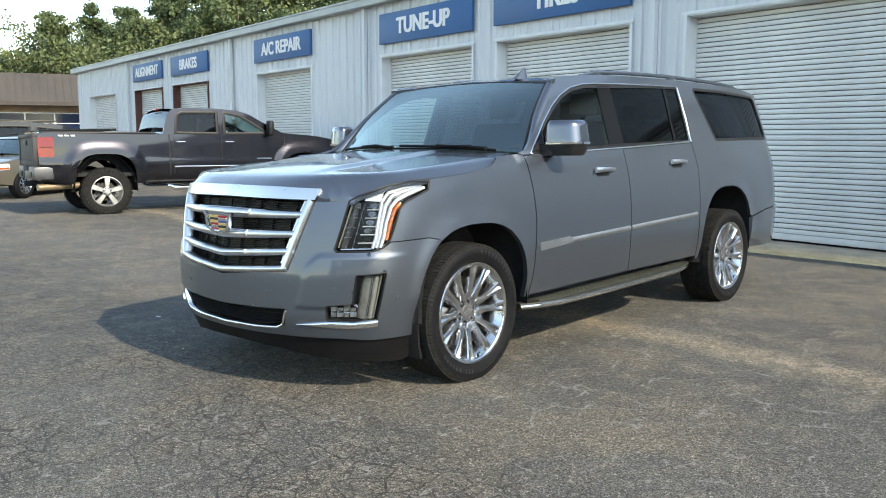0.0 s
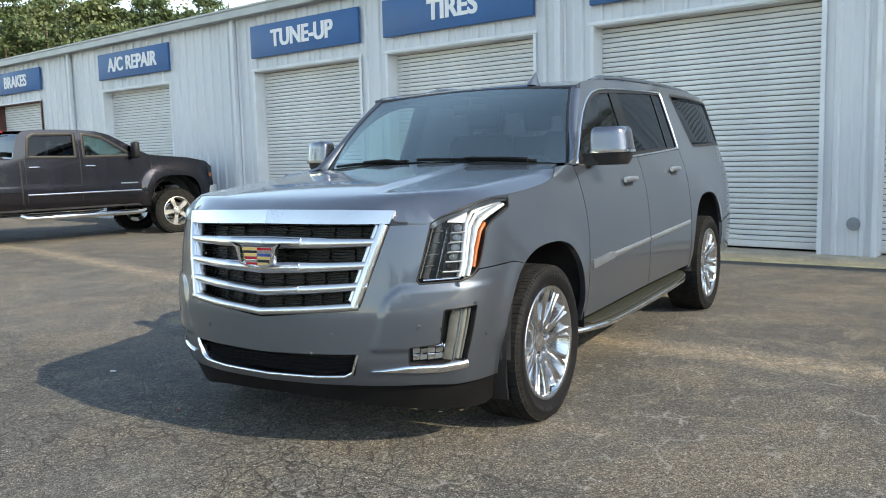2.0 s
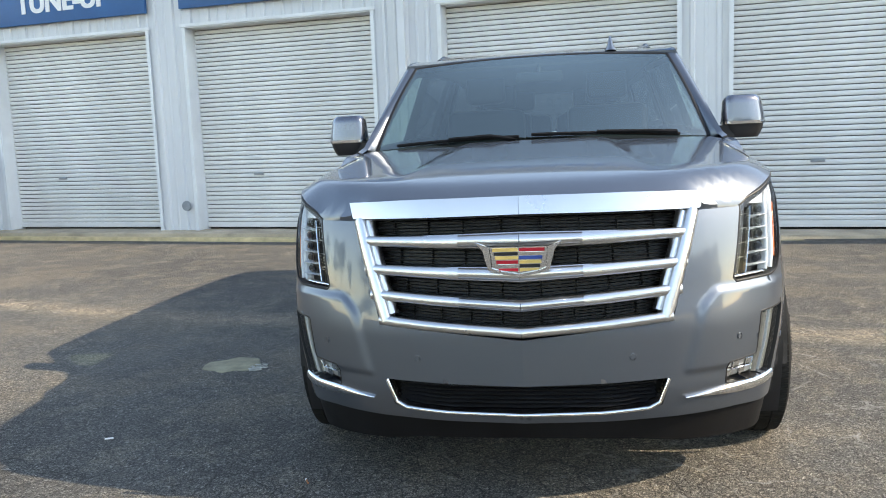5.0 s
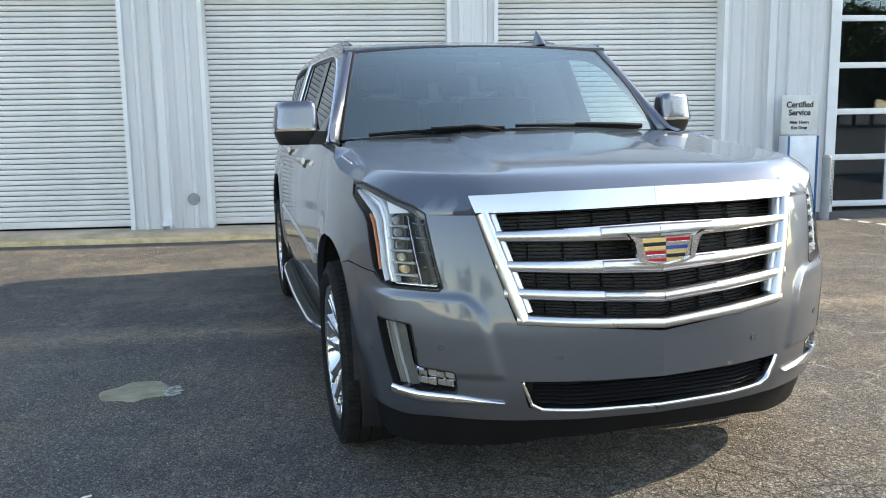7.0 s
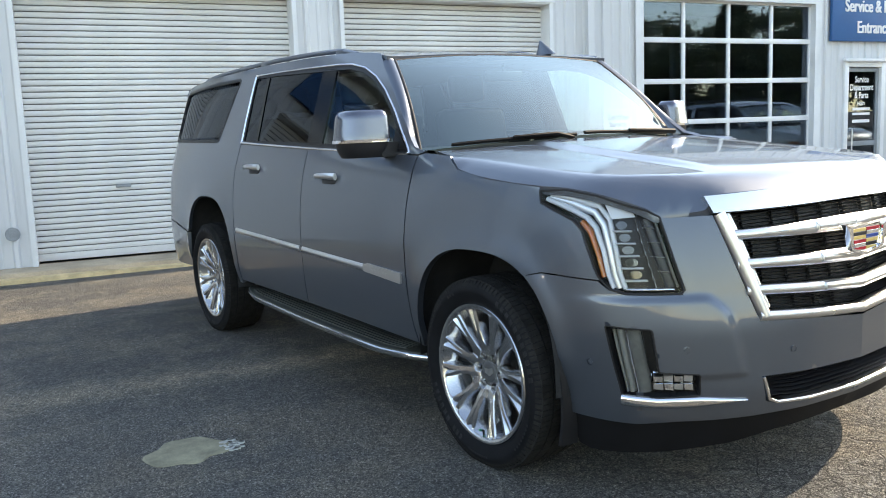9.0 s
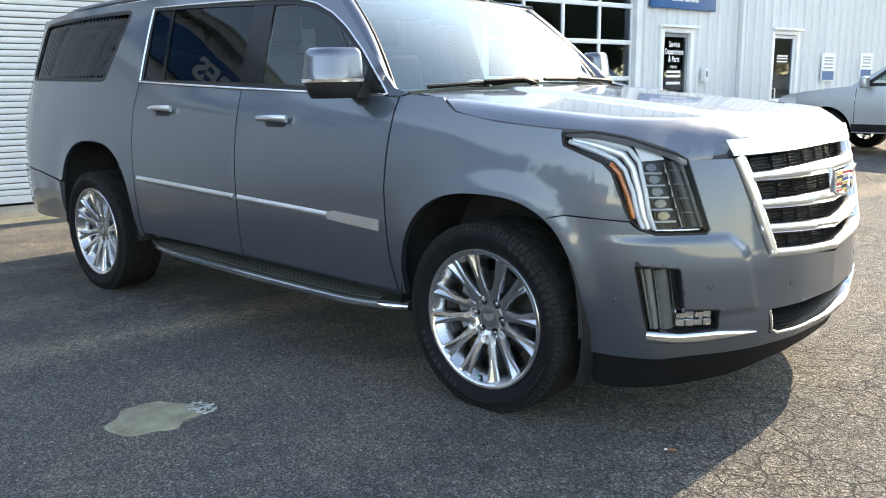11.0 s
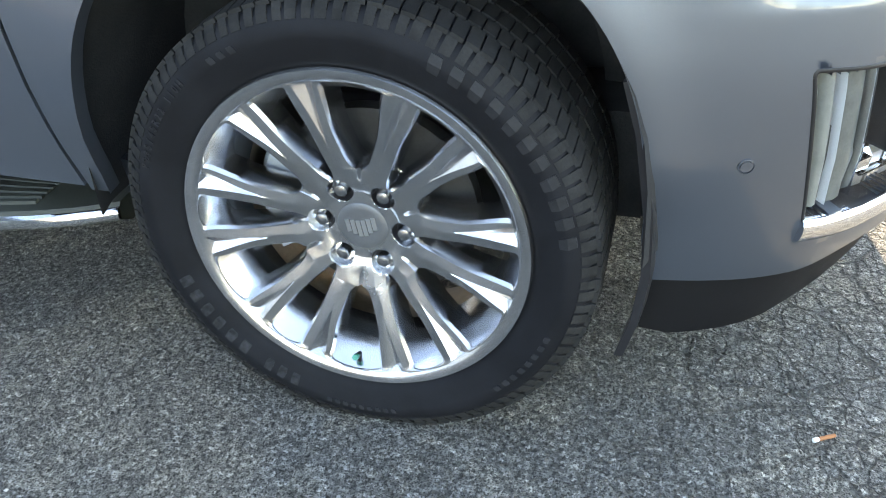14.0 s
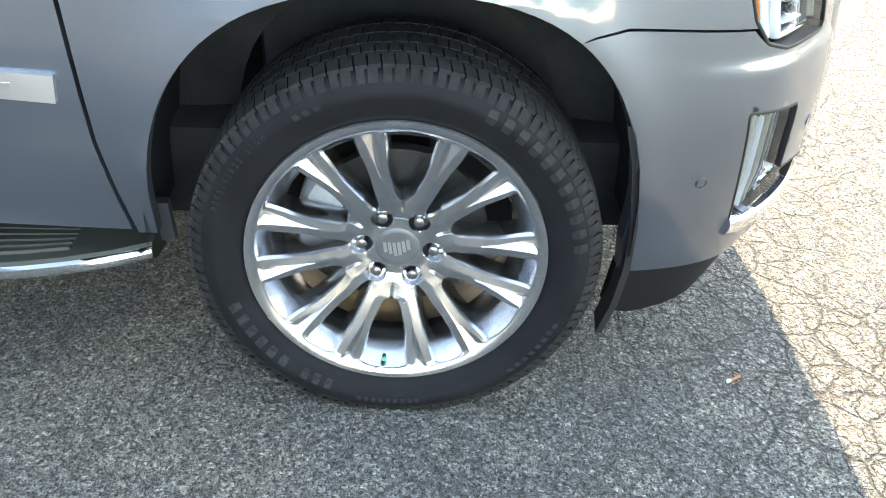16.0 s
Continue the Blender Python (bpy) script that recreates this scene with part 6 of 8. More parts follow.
def build_cabin(car):
    bm = bmesh.new()
    box(bm, -.84, .84, .55, 4.35, .50, .58, bev=.01)
    part("cabin_floor", bm, CABIN, car)
    bm = bmesh.new()
    rows = []
    for x in np.linspace(-.78, .78, 21):
        hump = .025 * math.exp(-((x - .38) / .22) ** 2)
        rows.append([(x, .50, 1.20), (x, .62, 1.262), (x, .82, 1.275 + hump), (x, .98, 1.255 + hump), (x, 1.03, 1.18), (x, .98, .95), (x, .90, .75)])
    ring_loft(bm, rows, False)
    bmesh.ops.recalc_face_normals(bm, faces=bm.faces)
    part("dashboard", bm, CABIN, car, "", 50)
    bm = bmesh.new()
    pts = [Matrix.Translation((.38, 1.12, 1.14)) @ Matrix.Rotation(radians(62), 4, "X") @ Vector((.185 * math.cos(w), .185 * math.sin(w), 0)) for w in [2 * math.pi * k / 24 for k in range(25)]]
    tube(bm, pts, .016, 8, False)
    wheel = part("steering_wheel", bm, LEATHER, car, "", 60)
    bm = bmesh.new()
    m = Matrix.Translation((.38, 1.115, 1.135)) @ Matrix.Rotation(radians(62), 4, "X")
    box(bm, -.07, .07, -.05, .05, -.02, .025, m, .015)
    box(bm, -.18, -.06, -.02, .02, -.008, .008, m)
    box(bm, .06, .18, -.02, .02, -.008, .008, m)
    box(bm, -.02, .02, -.18, -.05, -.008, .008, m)
    part("wheel_hub", bm, CABIN, wheel, "", 30)

    def seat(x, y, w):
        bm = bmesh.new()
        box(bm, x - w / 2, x + w / 2, y, y + .54, .74, .90, bev=.05)
        s = part("seat", bm, LEATHER, car, "dark leather seat", 60)
        bm = bmesh.new()
        box(bm, -w / 2, w / 2, -.07, .07, 0, .64, Matrix.Translation((x, y + .56, .86)) @ Matrix.Rotation(radians(-12), 4, "X"), .05)
        part("seat_back", bm, LEATHER, s, "", 60)
        bm = bmesh.new()
        box(bm, -.13, .13, -.045, .045, 0, .20, Matrix.Translation((x, y + .70, 1.53)) @ Matrix.Rotation(radians(-6), 4, "X"), .035)
        part("headrest", bm, LEATHER, s, "", 60)
    for y, w in ((1.28, .52), (2.30, .50)):
        for x in (.40, -.40):
            seat(x, y, w)
    seat(-.3, 3.25, .56)
    seat(.3, 3.25, .56)
    bm = bmesh.new()
    box(bm, -.62, .62, 1.20, 4.3, 1.700, 1.716)
    part("headliner", bm, HEADLINER, car)
    bm = bmesh.new()
    box(bm, -.13, .13, 1.06, 1.09, 1.60, 1.66, bev=.012)
    tube(bm, [(0, 1.07, 1.655), (0, 1.075, 1.700)], .010, 6)
    part("inner_mirror", bm, TRIM_BLACK, car, "", 40)
    bm = bmesh.new()
    box(bm, -.17, .17, 1.03, 1.95, .58, .98, bev=.04)
    part("centre_console", bm, CABIN, car, "", 40)
    for sd in (1, -1):
        bm = bmesh.new()
        patch(bm, [(.7, .6), (2.7, .6), (2.7, 1.28), (1.7, 1.26), (.7, 1.23)], skin, .2, .15, -.07, 0, sd)
        part("door_lining", bm, CABIN, car, "", 40)


def build_wheel(name="wheel"):
    """A wheel on the left side: the axle along x, its face at +x, its centre at the origin."""
    wheel = new(name)
    R, rr = .390, .2865
    # tyre
    bm = bmesh.new()
    prof = [(-.235, rr - .01), (-.262, rr + .02), (-.272, rr + .055), (-.262, R - .022), (-.245, R - .008), (-.22, R - .004),
            (-.03, R - .004), (-.005, R - .008), (.012, R - .022), (.022, rr + .058), (.020, rr + .045), (.0175, rr + .040), (.014, rr + .018), (.004, rr + .004), (-.012, rr - .010)]
    lathe(bm, prof, 96)
    bmesh.ops.recalc_face_normals(bm, faces=bm.faces)
    tyre = part("tyre", bm, RUBBER, wheel, "black all-terrain road tyre", 40)
    # tread blocks: five rows, and notched shoulder lugs
    bm = bmesh.new()
    n = 104
    for row, (x0, x1, skew) in enumerate(((-.245, -.200, .4), (-.193, -.150, .2), (-.143, -.098, 0), (-.091, -.050, -.2), (-.043, .003, -.4))):
        for k in range(n):
            w0, w1 = 2 * math.pi * (k + .07 + .5 * (row % 2)) / n, 2 * math.pi * (k + .93 + .5 * (row % 2)) / n
            vs = []
            for r in (R - .006, R + .001):
                for x, w in ((x0, w0), (x1, w0 + skew * .03), (x1, w1 + skew * .03), (x0, w1)):
                    rad = r - (.004 if row in (0, 4) and (x in (x0,) if row == 0 else x in (x1,)) else 0)
                    vs.append(bm.verts.new((x, rad * math.cos(w), rad * math.sin(w))))
            for f in ((4, 5, 6, 7), (0, 1, 5, 4), (1, 2, 6, 5), (2, 3, 7, 6), (3, 0, 4, 7)):
                bm.faces.new([vs[i] for i in f])
            if row == 4:
                vs = []
                for x, rad in ((.000, R - .005), (.0105, R - .018), (.0165, R - .030), (.013, R - .032), (.006, R - .018), (-.004, R - .010)):
                    vs.append([bm.verts.new((x, rad * math.cos(w), rad * math.sin(w))) for w in (w0 + .002, w1 - .004 if k % 2 else w1 - .012)])
                for a, b in zip(vs, vs[1:]):
                    bm.faces.new((a[0], a[1], b[1], b[0]))
                bm.faces.new([v[0] for v in vs])
                bm.faces.new([v[1] for v in vs])
    bmesh.ops.recalc_face_normals(bm, faces=bm.faces)
    part("tread", bm, TREAD, tyre, "", 0)["kind"] = "stuff"
    # raised marks on the sidewall: plain bars for the maker's and the model's name, the tyre size in figures
    side_x = curve([(rr + .018, .014), (rr + .040, .0175), (rr + .045, .020), (rr + .058, .022), (R - .030, .0165), (R - .022, .012)])
    for w0, w1, count, rad, tall, mat in ((12, 72, 11, .343, .026, RAISED_RUBBER), (203, 236, 6, .326, .022, PALE_MARK), (240, 254, 3, .326, .022, PALE_MARK), (118, 128, 3, .340, .011, RAISED_RUBBER), (262, 285, 9, .338, .008, RAISED_RUBBER), (318, 345, 8, .338, .009, RAISED_RUBBER)):
        step = radians(w1 - w0) / count
        for k in range(count):
            bm = bmesh.new()
            a, b = radians(w0) + k * step, radians(w0) + (k + .50) * step
            lean = .10 * step
            ring = [(rad - tall / 2, a), (rad - tall / 2, b), (rad, b + lean), (rad + tall / 2, b + lean), (rad + tall / 2, a + lean), (rad, a)]
            vs = [bm.verts.new((side_x(r) - .001, r * math.cos(w), r * math.sin(w))) for r, w in ring]
            hi = [bm.verts.new(v.co + Vector((.0024, 0, 0))) for v in vs]
            bm.faces.new((hi[0], hi[1], hi[2], hi[5]))
            bm.faces.new((hi[5], hi[2], hi[3], hi[4]))
            for i in range(6):
                bm.faces.new((vs[i], vs[(i + 1) % 6], hi[(i + 1) % 6], hi[i]))
            bmesh.ops.recalc_face_normals(bm, faces=bm.faces)
            part("sidewall_mark", bm, mat, tyre, "", 0)
    text = "P285/45R22 110H"
    for k, ch in enumerate(text):
        if ch != " ":
            w = radians(166 - 2.05 * k)
            m = Matrix.Translation((side_x(.344) + .0012, .344 * math.cos(w), .344 * math.sin(w))) @ Matrix.Rotation(w - math.pi / 2, 4, "X") @ Matrix(((0, 0, 1, 0), (1, 0, 0, 0), (0, 1, 0, 0), (0, 0, 0, 1)))
            lettering("size_figure", ch, .0165, m, RAISED_RUBBER, tyre, .0016, .9)
    # rim: lip and barrel
    bm = bmesh.new()
    lathe(bm, [(-.010, rr - .004), (.004, rr + .0015), (.0085, rr - .002), (.0075, rr - .008), (.0045, rr - .018), (-.001, rr - .0215), (-.028, rr - .040), (-.060, rr - .052), (-.095, rr - .056), (-.105, rr - .058)], 96)
    bmesh.ops.recalc_face_normals(bm, faces=bm.faces)
    rim = part("rim", bm, WHEEL_METAL, wheel, "polished twelve-spoke alloy rim", 50)
    bm = bmesh.new()
    lathe(bm, [(-.105, rr - .058), (-.13, rr - .058), (-.23, rr - .03), (-.24, rr - .01)], 72)
    part("barrel", bm, DUSTY_BARREL, rim, "", 50)
    # spokes: six pairs, each opening out from between two nuts; at the hub and at the lip they run into one another
    def window(r, r0, r1):
        """Half the width of the gap beside a spoke."""
        if r <= r0 or r >= r1:
            return 0.0
        wide = max((r * radians(30) - .0400 - .022 * step01(r, .17, .264)) / 2, .0042)
        f = 1.0
        if r < r0 + .020:
            f = math.sqrt(max(1 - ((r0 + .020 - r) / .020) ** 2, 0))
        if r > r1 - .005:
            f = math.sqrt(max(1 - ((r - r1 + .005) / .005) ** 2, 0))
        return wide * f
    def columns(half):
        """Places across a spoke: chamfers at the sides, a groove left of the middle."""
        lo, hi = -.10 - half, -.10 + half
        return [-1, -.93, -.84, (lo - .84) / 2, lo, lo / 2 - .05, -.10, hi / 2 - .05, hi] + [hi + (.84 - hi) * k / 6 for k in (1, 2, 3, 4, 5, 6)] + [.89, .94, 1]
    reach = [.040 + .0028 * i for i in range(19)] + [.094, .0944, .0955, .097, .099, .102, .105, .108, .110, .112, .1124, .1135, .115, .117, .120, .124, .129, .135, .142]
    reach += [.150 + .010 * i for i in range(10)] + [.247, .251, .2545, .257, .259, .261, .263, .2645, .2655, .266, .2675, .270, .2725, .2755]
    for k in range(6):
        for sgn in (1, -1):
            bm = bmesh.new()
            rows = []
            for r in reach:
                gv, gn = 1.22 * window(r, .112, .266), .80 * window(r, .094, .266)
                w0, w1 = gv / r, radians(30) - gn / r
                t = max((r - .062) / (rr - .009 - .062), 0)
                face = -.046 + .051 * t ** .75
                open_out = min(max((r - .165) / .100, 0), 1)
                flute = .0125 * open_out ** .8 * (1 - step01(r, .262, .271))
                half = .05 + .50 * open_out
                row = []
                for q in columns(half):
                    w = w0 + (w1 - w0) * (q + 1) / 2
                    d = -(.0060 * max((abs(q) - .84) / .16, 0) + .0030 * abs(q)) * step01(r, .074, .100) * (1 - step01(r, .255, .268))
                    d -= flute * max(1 - abs(q + .10) / half, 0)
                    near = math.hypot(r * math.cos(w) - .070 * math.cos(radians(30)), r * math.sin(w) - .070 * math.sin(radians(30)))
                    d -= .0125 * (1 - step01(near, .0170, .0208))
                    row.append((face + d, r, w))
                low0, low1 = row[0], row[-1]
                row = [(low0[0] - .046, r, w0 - .004 / r * min(1, gv / .01))] + row + [(low1[0] - .046, r, w1 + .004 / r * min(1, gn / .01))]
                mid = radians(30 + 60 * k)
                rows.append([(x, rad * math.cos(mid + sgn * w), rad * math.sin(mid + sgn * w)) for x, rad, w in row])
            ring_loft(bm, rows, False)
            if sgn > 0:
                bmesh.ops.reverse_faces(bm, faces=bm.faces)
            part("spoke", bm, WHEEL_METAL, rim, "", 24)
    bm = bmesh.new()
    lathe(bm, [(-.110, .100), (-.092, .100), (-.090, .090), (-.075, .085), (-.070, 0)], 60)
    bmesh.ops.recalc_face_normals(bm, faces=bm.faces)
    part("hub", bm, WHEEL_METAL, rim, "", 45)
    bm = bmesh.new()
    lathe(bm, [(-.058, .0435), (-.0462, .0430), (-.0446, .0415), (-.0442, .030), (-.0440, 0)], 48)
    bmesh.ops.recalc_face_normals(bm, faces=bm.faces)
    cap = part("centre_cap", bm, CAP_GREY, wheel, "dull silver centre cap with a shield mark", 45)
    # a plain shield of slanting bars
    for k in range(6):
        bm = bmesh.new()
        y0 = -.027 + .0090 * k
        low, high = -.020 + .0050 * abs(k - 2.5), .0105 + .0016 * abs(k - 2.5)
        box(bm, -.0444, -.0424, y0, y0 + .0068, low, high, Matrix.Rotation(radians(14), 4, "X"))
        part("cap_mark", bm, SATIN, cap, "", 0)
    for k in range(6):
        w = radians(60 * k)
        c = Vector((0, .070 * math.cos(w), .070 * math.sin(w)))
        # black cup over the alloy pocket: the pocket's shade put in as colour
        bm = bmesh.new()
        lathe(bm, [(-.0568, .0090), (-.0570, .0165), (-.0520, .0184), (-.0472, .0200)], 24, "X", c)
        part("pocket_shade", bm, TRIM_BLACK, rim, "", 40)
        bm = bmesh.new()
        lathe(bm, [(-.062, .0135), (-.0565, .0132), (-.0545, .0118), (-.0445, .0116), (-.0415, .0100), (-.0400, .0060), (-.0394, 0)], 12, "X", c)
        bmesh.ops.recalc_face_normals(bm, faces=bm.faces)
        part("wheel_nut", bm, NUT_STEEL, wheel, "", 40)
    # valve
    bm = bmesh.new()
    tube(bm, [(-.030, 0, -(rr - .030)), (-.004, 0, -(rr - .042))], .0045, 8)
    valve = part("valve", bm, TRIM_BLACK, wheel, "", 40)
    bm = bmesh.new()
    tube(bm, [(-.006, 0, -(rr - .041)), (.002, 0, -(rr - .044))], .0055, 8)
    part("valve_cap", bm, VALVE_GREEN, valve, "green valve cap", 40)
    # brake
    bm = bmesh.new()
    lathe(bm, [(-.115, .03), (-.115, .175), (-.130, .178), (-.145, .175), (-.145, .03)], 48)
    bmesh.ops.recalc_face_normals(bm, faces=bm.faces)
    part("brake_disc", bm, IRON, wheel, "", 40)
    bm = bmesh.new()
    rows = []
    for k in range(9):
        w = radians(150 + 62 * k / 8)
        rows.append([(x, r * math.cos(w), r * math.sin(w)) for x, r in ((-.085, .125), (-.085, .192), (-.11, .205), (-.17, .205), (-.17, .125))])
    ring_loft(bm, rows, True, True)
    bmesh.ops.recalc_face_normals(bm, faces=bm.faces)
    part("brake_caliper", bm, GREY_PAINT, wheel, "", 40)
    return wheel


VALVE_GREEN = surface("green_plastic", (0.02, 0.20, 0.14), 0.4)


def build_car():
    car = thing("estate_car", "steel grey metallic full-size sport utility car, clean, parked", "car")
    build_body(car)
    build_doors(car)
    build_front(car)
    build_glasshouse(car)
    build_mirrors(car)
    build_sills(car)
    wheel_well(car)
    build_under(car)
    build_cabin(car)
    first = build_wheel()
    spots = [(.992, -.005, .381, 0, 14), (-.996, .034, .377, 180, -5), (.988, 3.302, .383, 0, 40), (-.988, 3.302, .383, 180, 25)]
    for i, (x, y, z, turn, spin) in enumerate(spots):
        m = Matrix.Translation((x, y, z)) @ Matrix.Rotation(radians(turn), 4, "Z") @ Matrix.Rotation(radians(spin), 4, "X")
        if i == 0:
            first.parent = car
            first.matrix_basis = m
        else:
            copy_thing(first, m).parent = car


build_car()


# ---- the other vehicles ----
def simple_wheel(R, rim_r, spokes, metal, knobby=False):
    """A wheel with its face at +x and its centre at the origin."""
    wheel = new("wheel")
    bm = bmesh.new()
    w = .27 if knobby else .22
    lathe(bm, [(-w, rim_r), (-w - .012, rim_r + .04), (-w, R - .03), (-w + .03, R - .002), (-.03, R - .002), (.0, R - .03), (.014, rim_r + .05), (.002, rim_r + .004), (-.02, rim_r - .01)], 48)
    bmesh.ops.recalc_face_normals(bm, faces=bm.faces)
    tyre = part("tyre", bm, TREAD if knobby else RUBBER, wheel, "dusty knobbly off-road tyre" if knobby else "", 40)
    if knobby:
        bm = bmesh.new()
        for k in range(34):
            for x0, x1, o in ((-.25, -.17, .5), (-.16, -.10, 0), (-.09, -.005, .5)):
                a, b = 2 * math.pi * (k + o + .08) / 34, 2 * math.pi * (k + o + .72) / 34
                vs = [bm.verts.new((x, r * math.cos(t), r * math.sin(t))) for r in (R - .006, R + .012) for x, t in ((x0, a), (x1, a + .03), (x1, b + .03), (x0, b))]
                for f in ((4, 5, 6, 7), (0, 1, 5, 4), (1, 2, 6, 5), (2, 3, 7, 6), (3, 0, 4, 7)):
                    bm.faces.new([vs[i] for i in f])
            a, b = 2 * math.pi * (k + .1) / 34, 2 * math.pi * (k + .62) / 34
            vs = [bm.verts.new((x, r * math.cos(t), r * math.sin(t))) for x, r in ((.004, R - .012), (.018, R - .04), (.012, R - .075)) for t in (a, b)]
            bm.faces.new((vs[0], vs[1], vs[3], vs[2]))
            bm.faces.new((vs[2], vs[3], vs[5], vs[4]))
        bmesh.ops.recalc_face_normals(bm, faces=bm.faces)
        part("tread", bm, TREAD, tyre, "", 0)["kind"] = "stuff"
    bm = bmesh.new()
    lathe(bm, [(-.02, rim_r - .008), (.0, rim_r + .004), (.004, rim_r - .008), (-.03, rim_r - .02), (-.18, rim_r - .03)], 48)
    rim = part("rim", bm, metal, wheel, "bright %s-spoke alloy rim" % {5: "five", 6: "six", 10: "ten"}[spokes], 45)
    for k in range(spokes):
        t = 2 * math.pi * k / spokes + math.pi / 2
        out, tang = Vector((0, math.cos(t), math.sin(t))), Vector((0, -math.sin(t), math.cos(t)))
        bm = bmesh.new()
        w0, w1 = (.034, .055) if spokes == 5 else (.022, .026)
        rings = []
        for i in range(5):
            f = i / 4
            r = .05 + (rim_r - .055) * f
            hw = w0 + (w1 - w0) * f
            face = -.012 + .006 * math.sin(math.pi * f)
            rings.append([out * r + tang * a * hw + Vector((face + d, 0, 0)) for a, d in ((-1, -.035), (-.8, 0), (.8, 0), (1, -.035))])
        ring_loft(bm, rings, True, True)
        bmesh.ops.recalc_face_normals(bm, faces=bm.faces)
        part("spoke", bm, metal, rim, "", 40)
    bm = bmesh.new()
    lathe(bm, [(-.05, .085), (-.006, .08), (.006, .06), (.012, .045), (.02, .038), (.022, 0)], 24)
    bmesh.ops.recalc_face_normals(bm, faces=bm.faces)
    part("hub", bm, metal, wheel, "", 40)
    if knobby:
        for k in range(8):
            t = 2 * math.pi * k / 8
            bm = bmesh.new()
            lathe(bm, [(-.01, .012), (.018, .012), (.022, .006), (.022, 0)], 6, "X", (0, .066 * math.cos(t), .066 * math.sin(t)))
            part("wheel_nut", bm, NUT_STEEL, wheel, "", 30)
    bm = bmesh.new()
    lathe(bm, [(-.09, .02), (-.09, rim_r * .62), (-.11, rim_r * .62), (-.11, .02)], 24)
    part("brake_disc", bm, IRON, wheel, "", 40)
    return wheel


def build_vehicle(name, label, category, m, paint, spec):
    """A parked vehicle from its side outline. Its nose points to -y, its front axle is at y = 0."""
    car = thing(name, label, category)
    width = curve(spec["width"])
    nose, tail, half = spec["nose"], spec["tail"], spec["half"]
    relief = spec.get("relief", lambda y, z: 0.0)
    fine = .055 if "relief" in spec else .09

    def flank(y, z):
        x = half * width(z)
        x *= 1 - spec["taper"] * ((1 - step01(y, nose, nose + .7)) ** 1.5 + (1 - step01(-y, -tail, -tail + .6)) ** 1.5 * .6)
        return x + relief(y, z), y, z
    R, base, foot = spec["R"], spec["base"], spec["foot"]
    gap = spec["gap"]

    def opening(cy, n=18):
        hub = R - .01
        rise = spec.get("rise", gap)
        sup = lambda v: math.copysign(abs(v) ** spec.get("square", 1.0), v)
        return [(cy - gap * sup(math.cos(math.pi * k / n)), max(hub + rise * sup(math.sin(math.pi * k / n)), foot)) for k in range(n + 1)]
    belt = spec["belt"]
    top = spec["top"]
    low = [(nose + .03, foot + .05)] + opening(0) + opening(base) + [(tail - .03, foot + .08)]
    for sd in (1, -1):
        bm = bmesh.new()
        poly = low + [p for p in reversed(top)]
        patch(bm, keyhole(poly, *spec["windows"]), flank, fine, fine, 0, .03, sd)
        side = part("body_side", bm, paint, car, "", 45)
        for k, w in enumerate(spec["windows"]):
            bm = bmesh.new()
            patch(bm, w, flank, .15, .12, -.02, 0, sd)
            part("side_window", bm, spec["glass"][k], side)
            bm = bmesh.new()
            sweep_band(dense(w + w[:1], .04), .052, flank, bm, .012, .015, sd, 1)
            part("window_seal", bm, TRIM_BLACK, side, "", 50)
        for y0, z0, z1 in spec["cuts"]:
            bm = bmesh.new()
            sweep_band(dense([(y0, z0), (y0, z1)], .12), .010, flank, bm, .0012, .004, sd, 1)
            part("door_seam", bm, TRIM_BLACK, side, "", 50)
        for y0, z0 in spec["handles"]:
            bm = bmesh.new()
            sweep_band([(y0 + .018 * k, z0) for k in range(11)], [.018] + [.034] * 9 + [.018], flank, bm, .035, .0, sd, 2)
            part("door_handle", bm, CHROME, side, "", 60)
        if spec.get("strip"):
            y0, y1, z0 = spec["strip"]
            bm = bmesh.new()
            sweep_band(dense([(y0, z0), (y1, z0)], .2), .030, flank, bm, .010, .002, sd, 2)
            part("bright_strip", bm, CHROME, side, "", 60)
        for cy in (0, base):
            bm = bmesh.new()
            rings = []
            for x in (half * .985, half * .62, half * .60):
                g = gap + (.01 if x > half * .61 else -.12)
                tall = g + spec.get("rise", gap) - gap
                rings.append([(sd * x, cy - g * math.cos(math.pi * k / 16), R - .01 + tall * math.sin(math.pi * k / 16)) for k in range(17)])
            ring_loft(bm, rings, False)
            bmesh.ops.recalc_face_normals(bm, faces=bm.faces)
            part("wheel_arch_liner", bm, LINER, car, "", 50)
        # mirror
        my, mz = spec["mirror"]
        x = flank(my, mz)[0]
        bm = bmesh.new()
        box(bm, 0, .20, -.05, .06, -.10 * spec["mirror_size"], .10 * spec["mirror_size"], Matrix.Translation((sd * (x + .05) - (.20 if sd < 0 else 0), my, mz)), .035)
        box(bm, -.08, .08, -.03, .03, -.05, .0, Matrix.Translation((sd * x, my, mz)), .01)
        part("door_mirror", bm, spec["mirror_mat"], car, "", 50)
        bm = bmesh.new()
        a, b, c, d = spec["tail_lamp"]
        patch(bm, rounded([(a, c), (b, c), (b, d), (a, d)], .03, 2), flank, .08, .08, .008, .03, sd)
        part("tail_lamp", bm, TAIL_RED, car, "red tail lamp", 40)
        a, b, c, d = spec["head_lamp"]
        bm = bmesh.new()
        patch(bm, rounded([(a, c), (b, c + .03), (b, d), (a, d - .02)], .03, 2), flank, .08, .08, .008, .03, sd)
        hl = part("head_lamp", bm, spec.get("lamp_mat", LAMP_WHITE), car, "clear head lamp", 40)
        bm = bmesh.new()
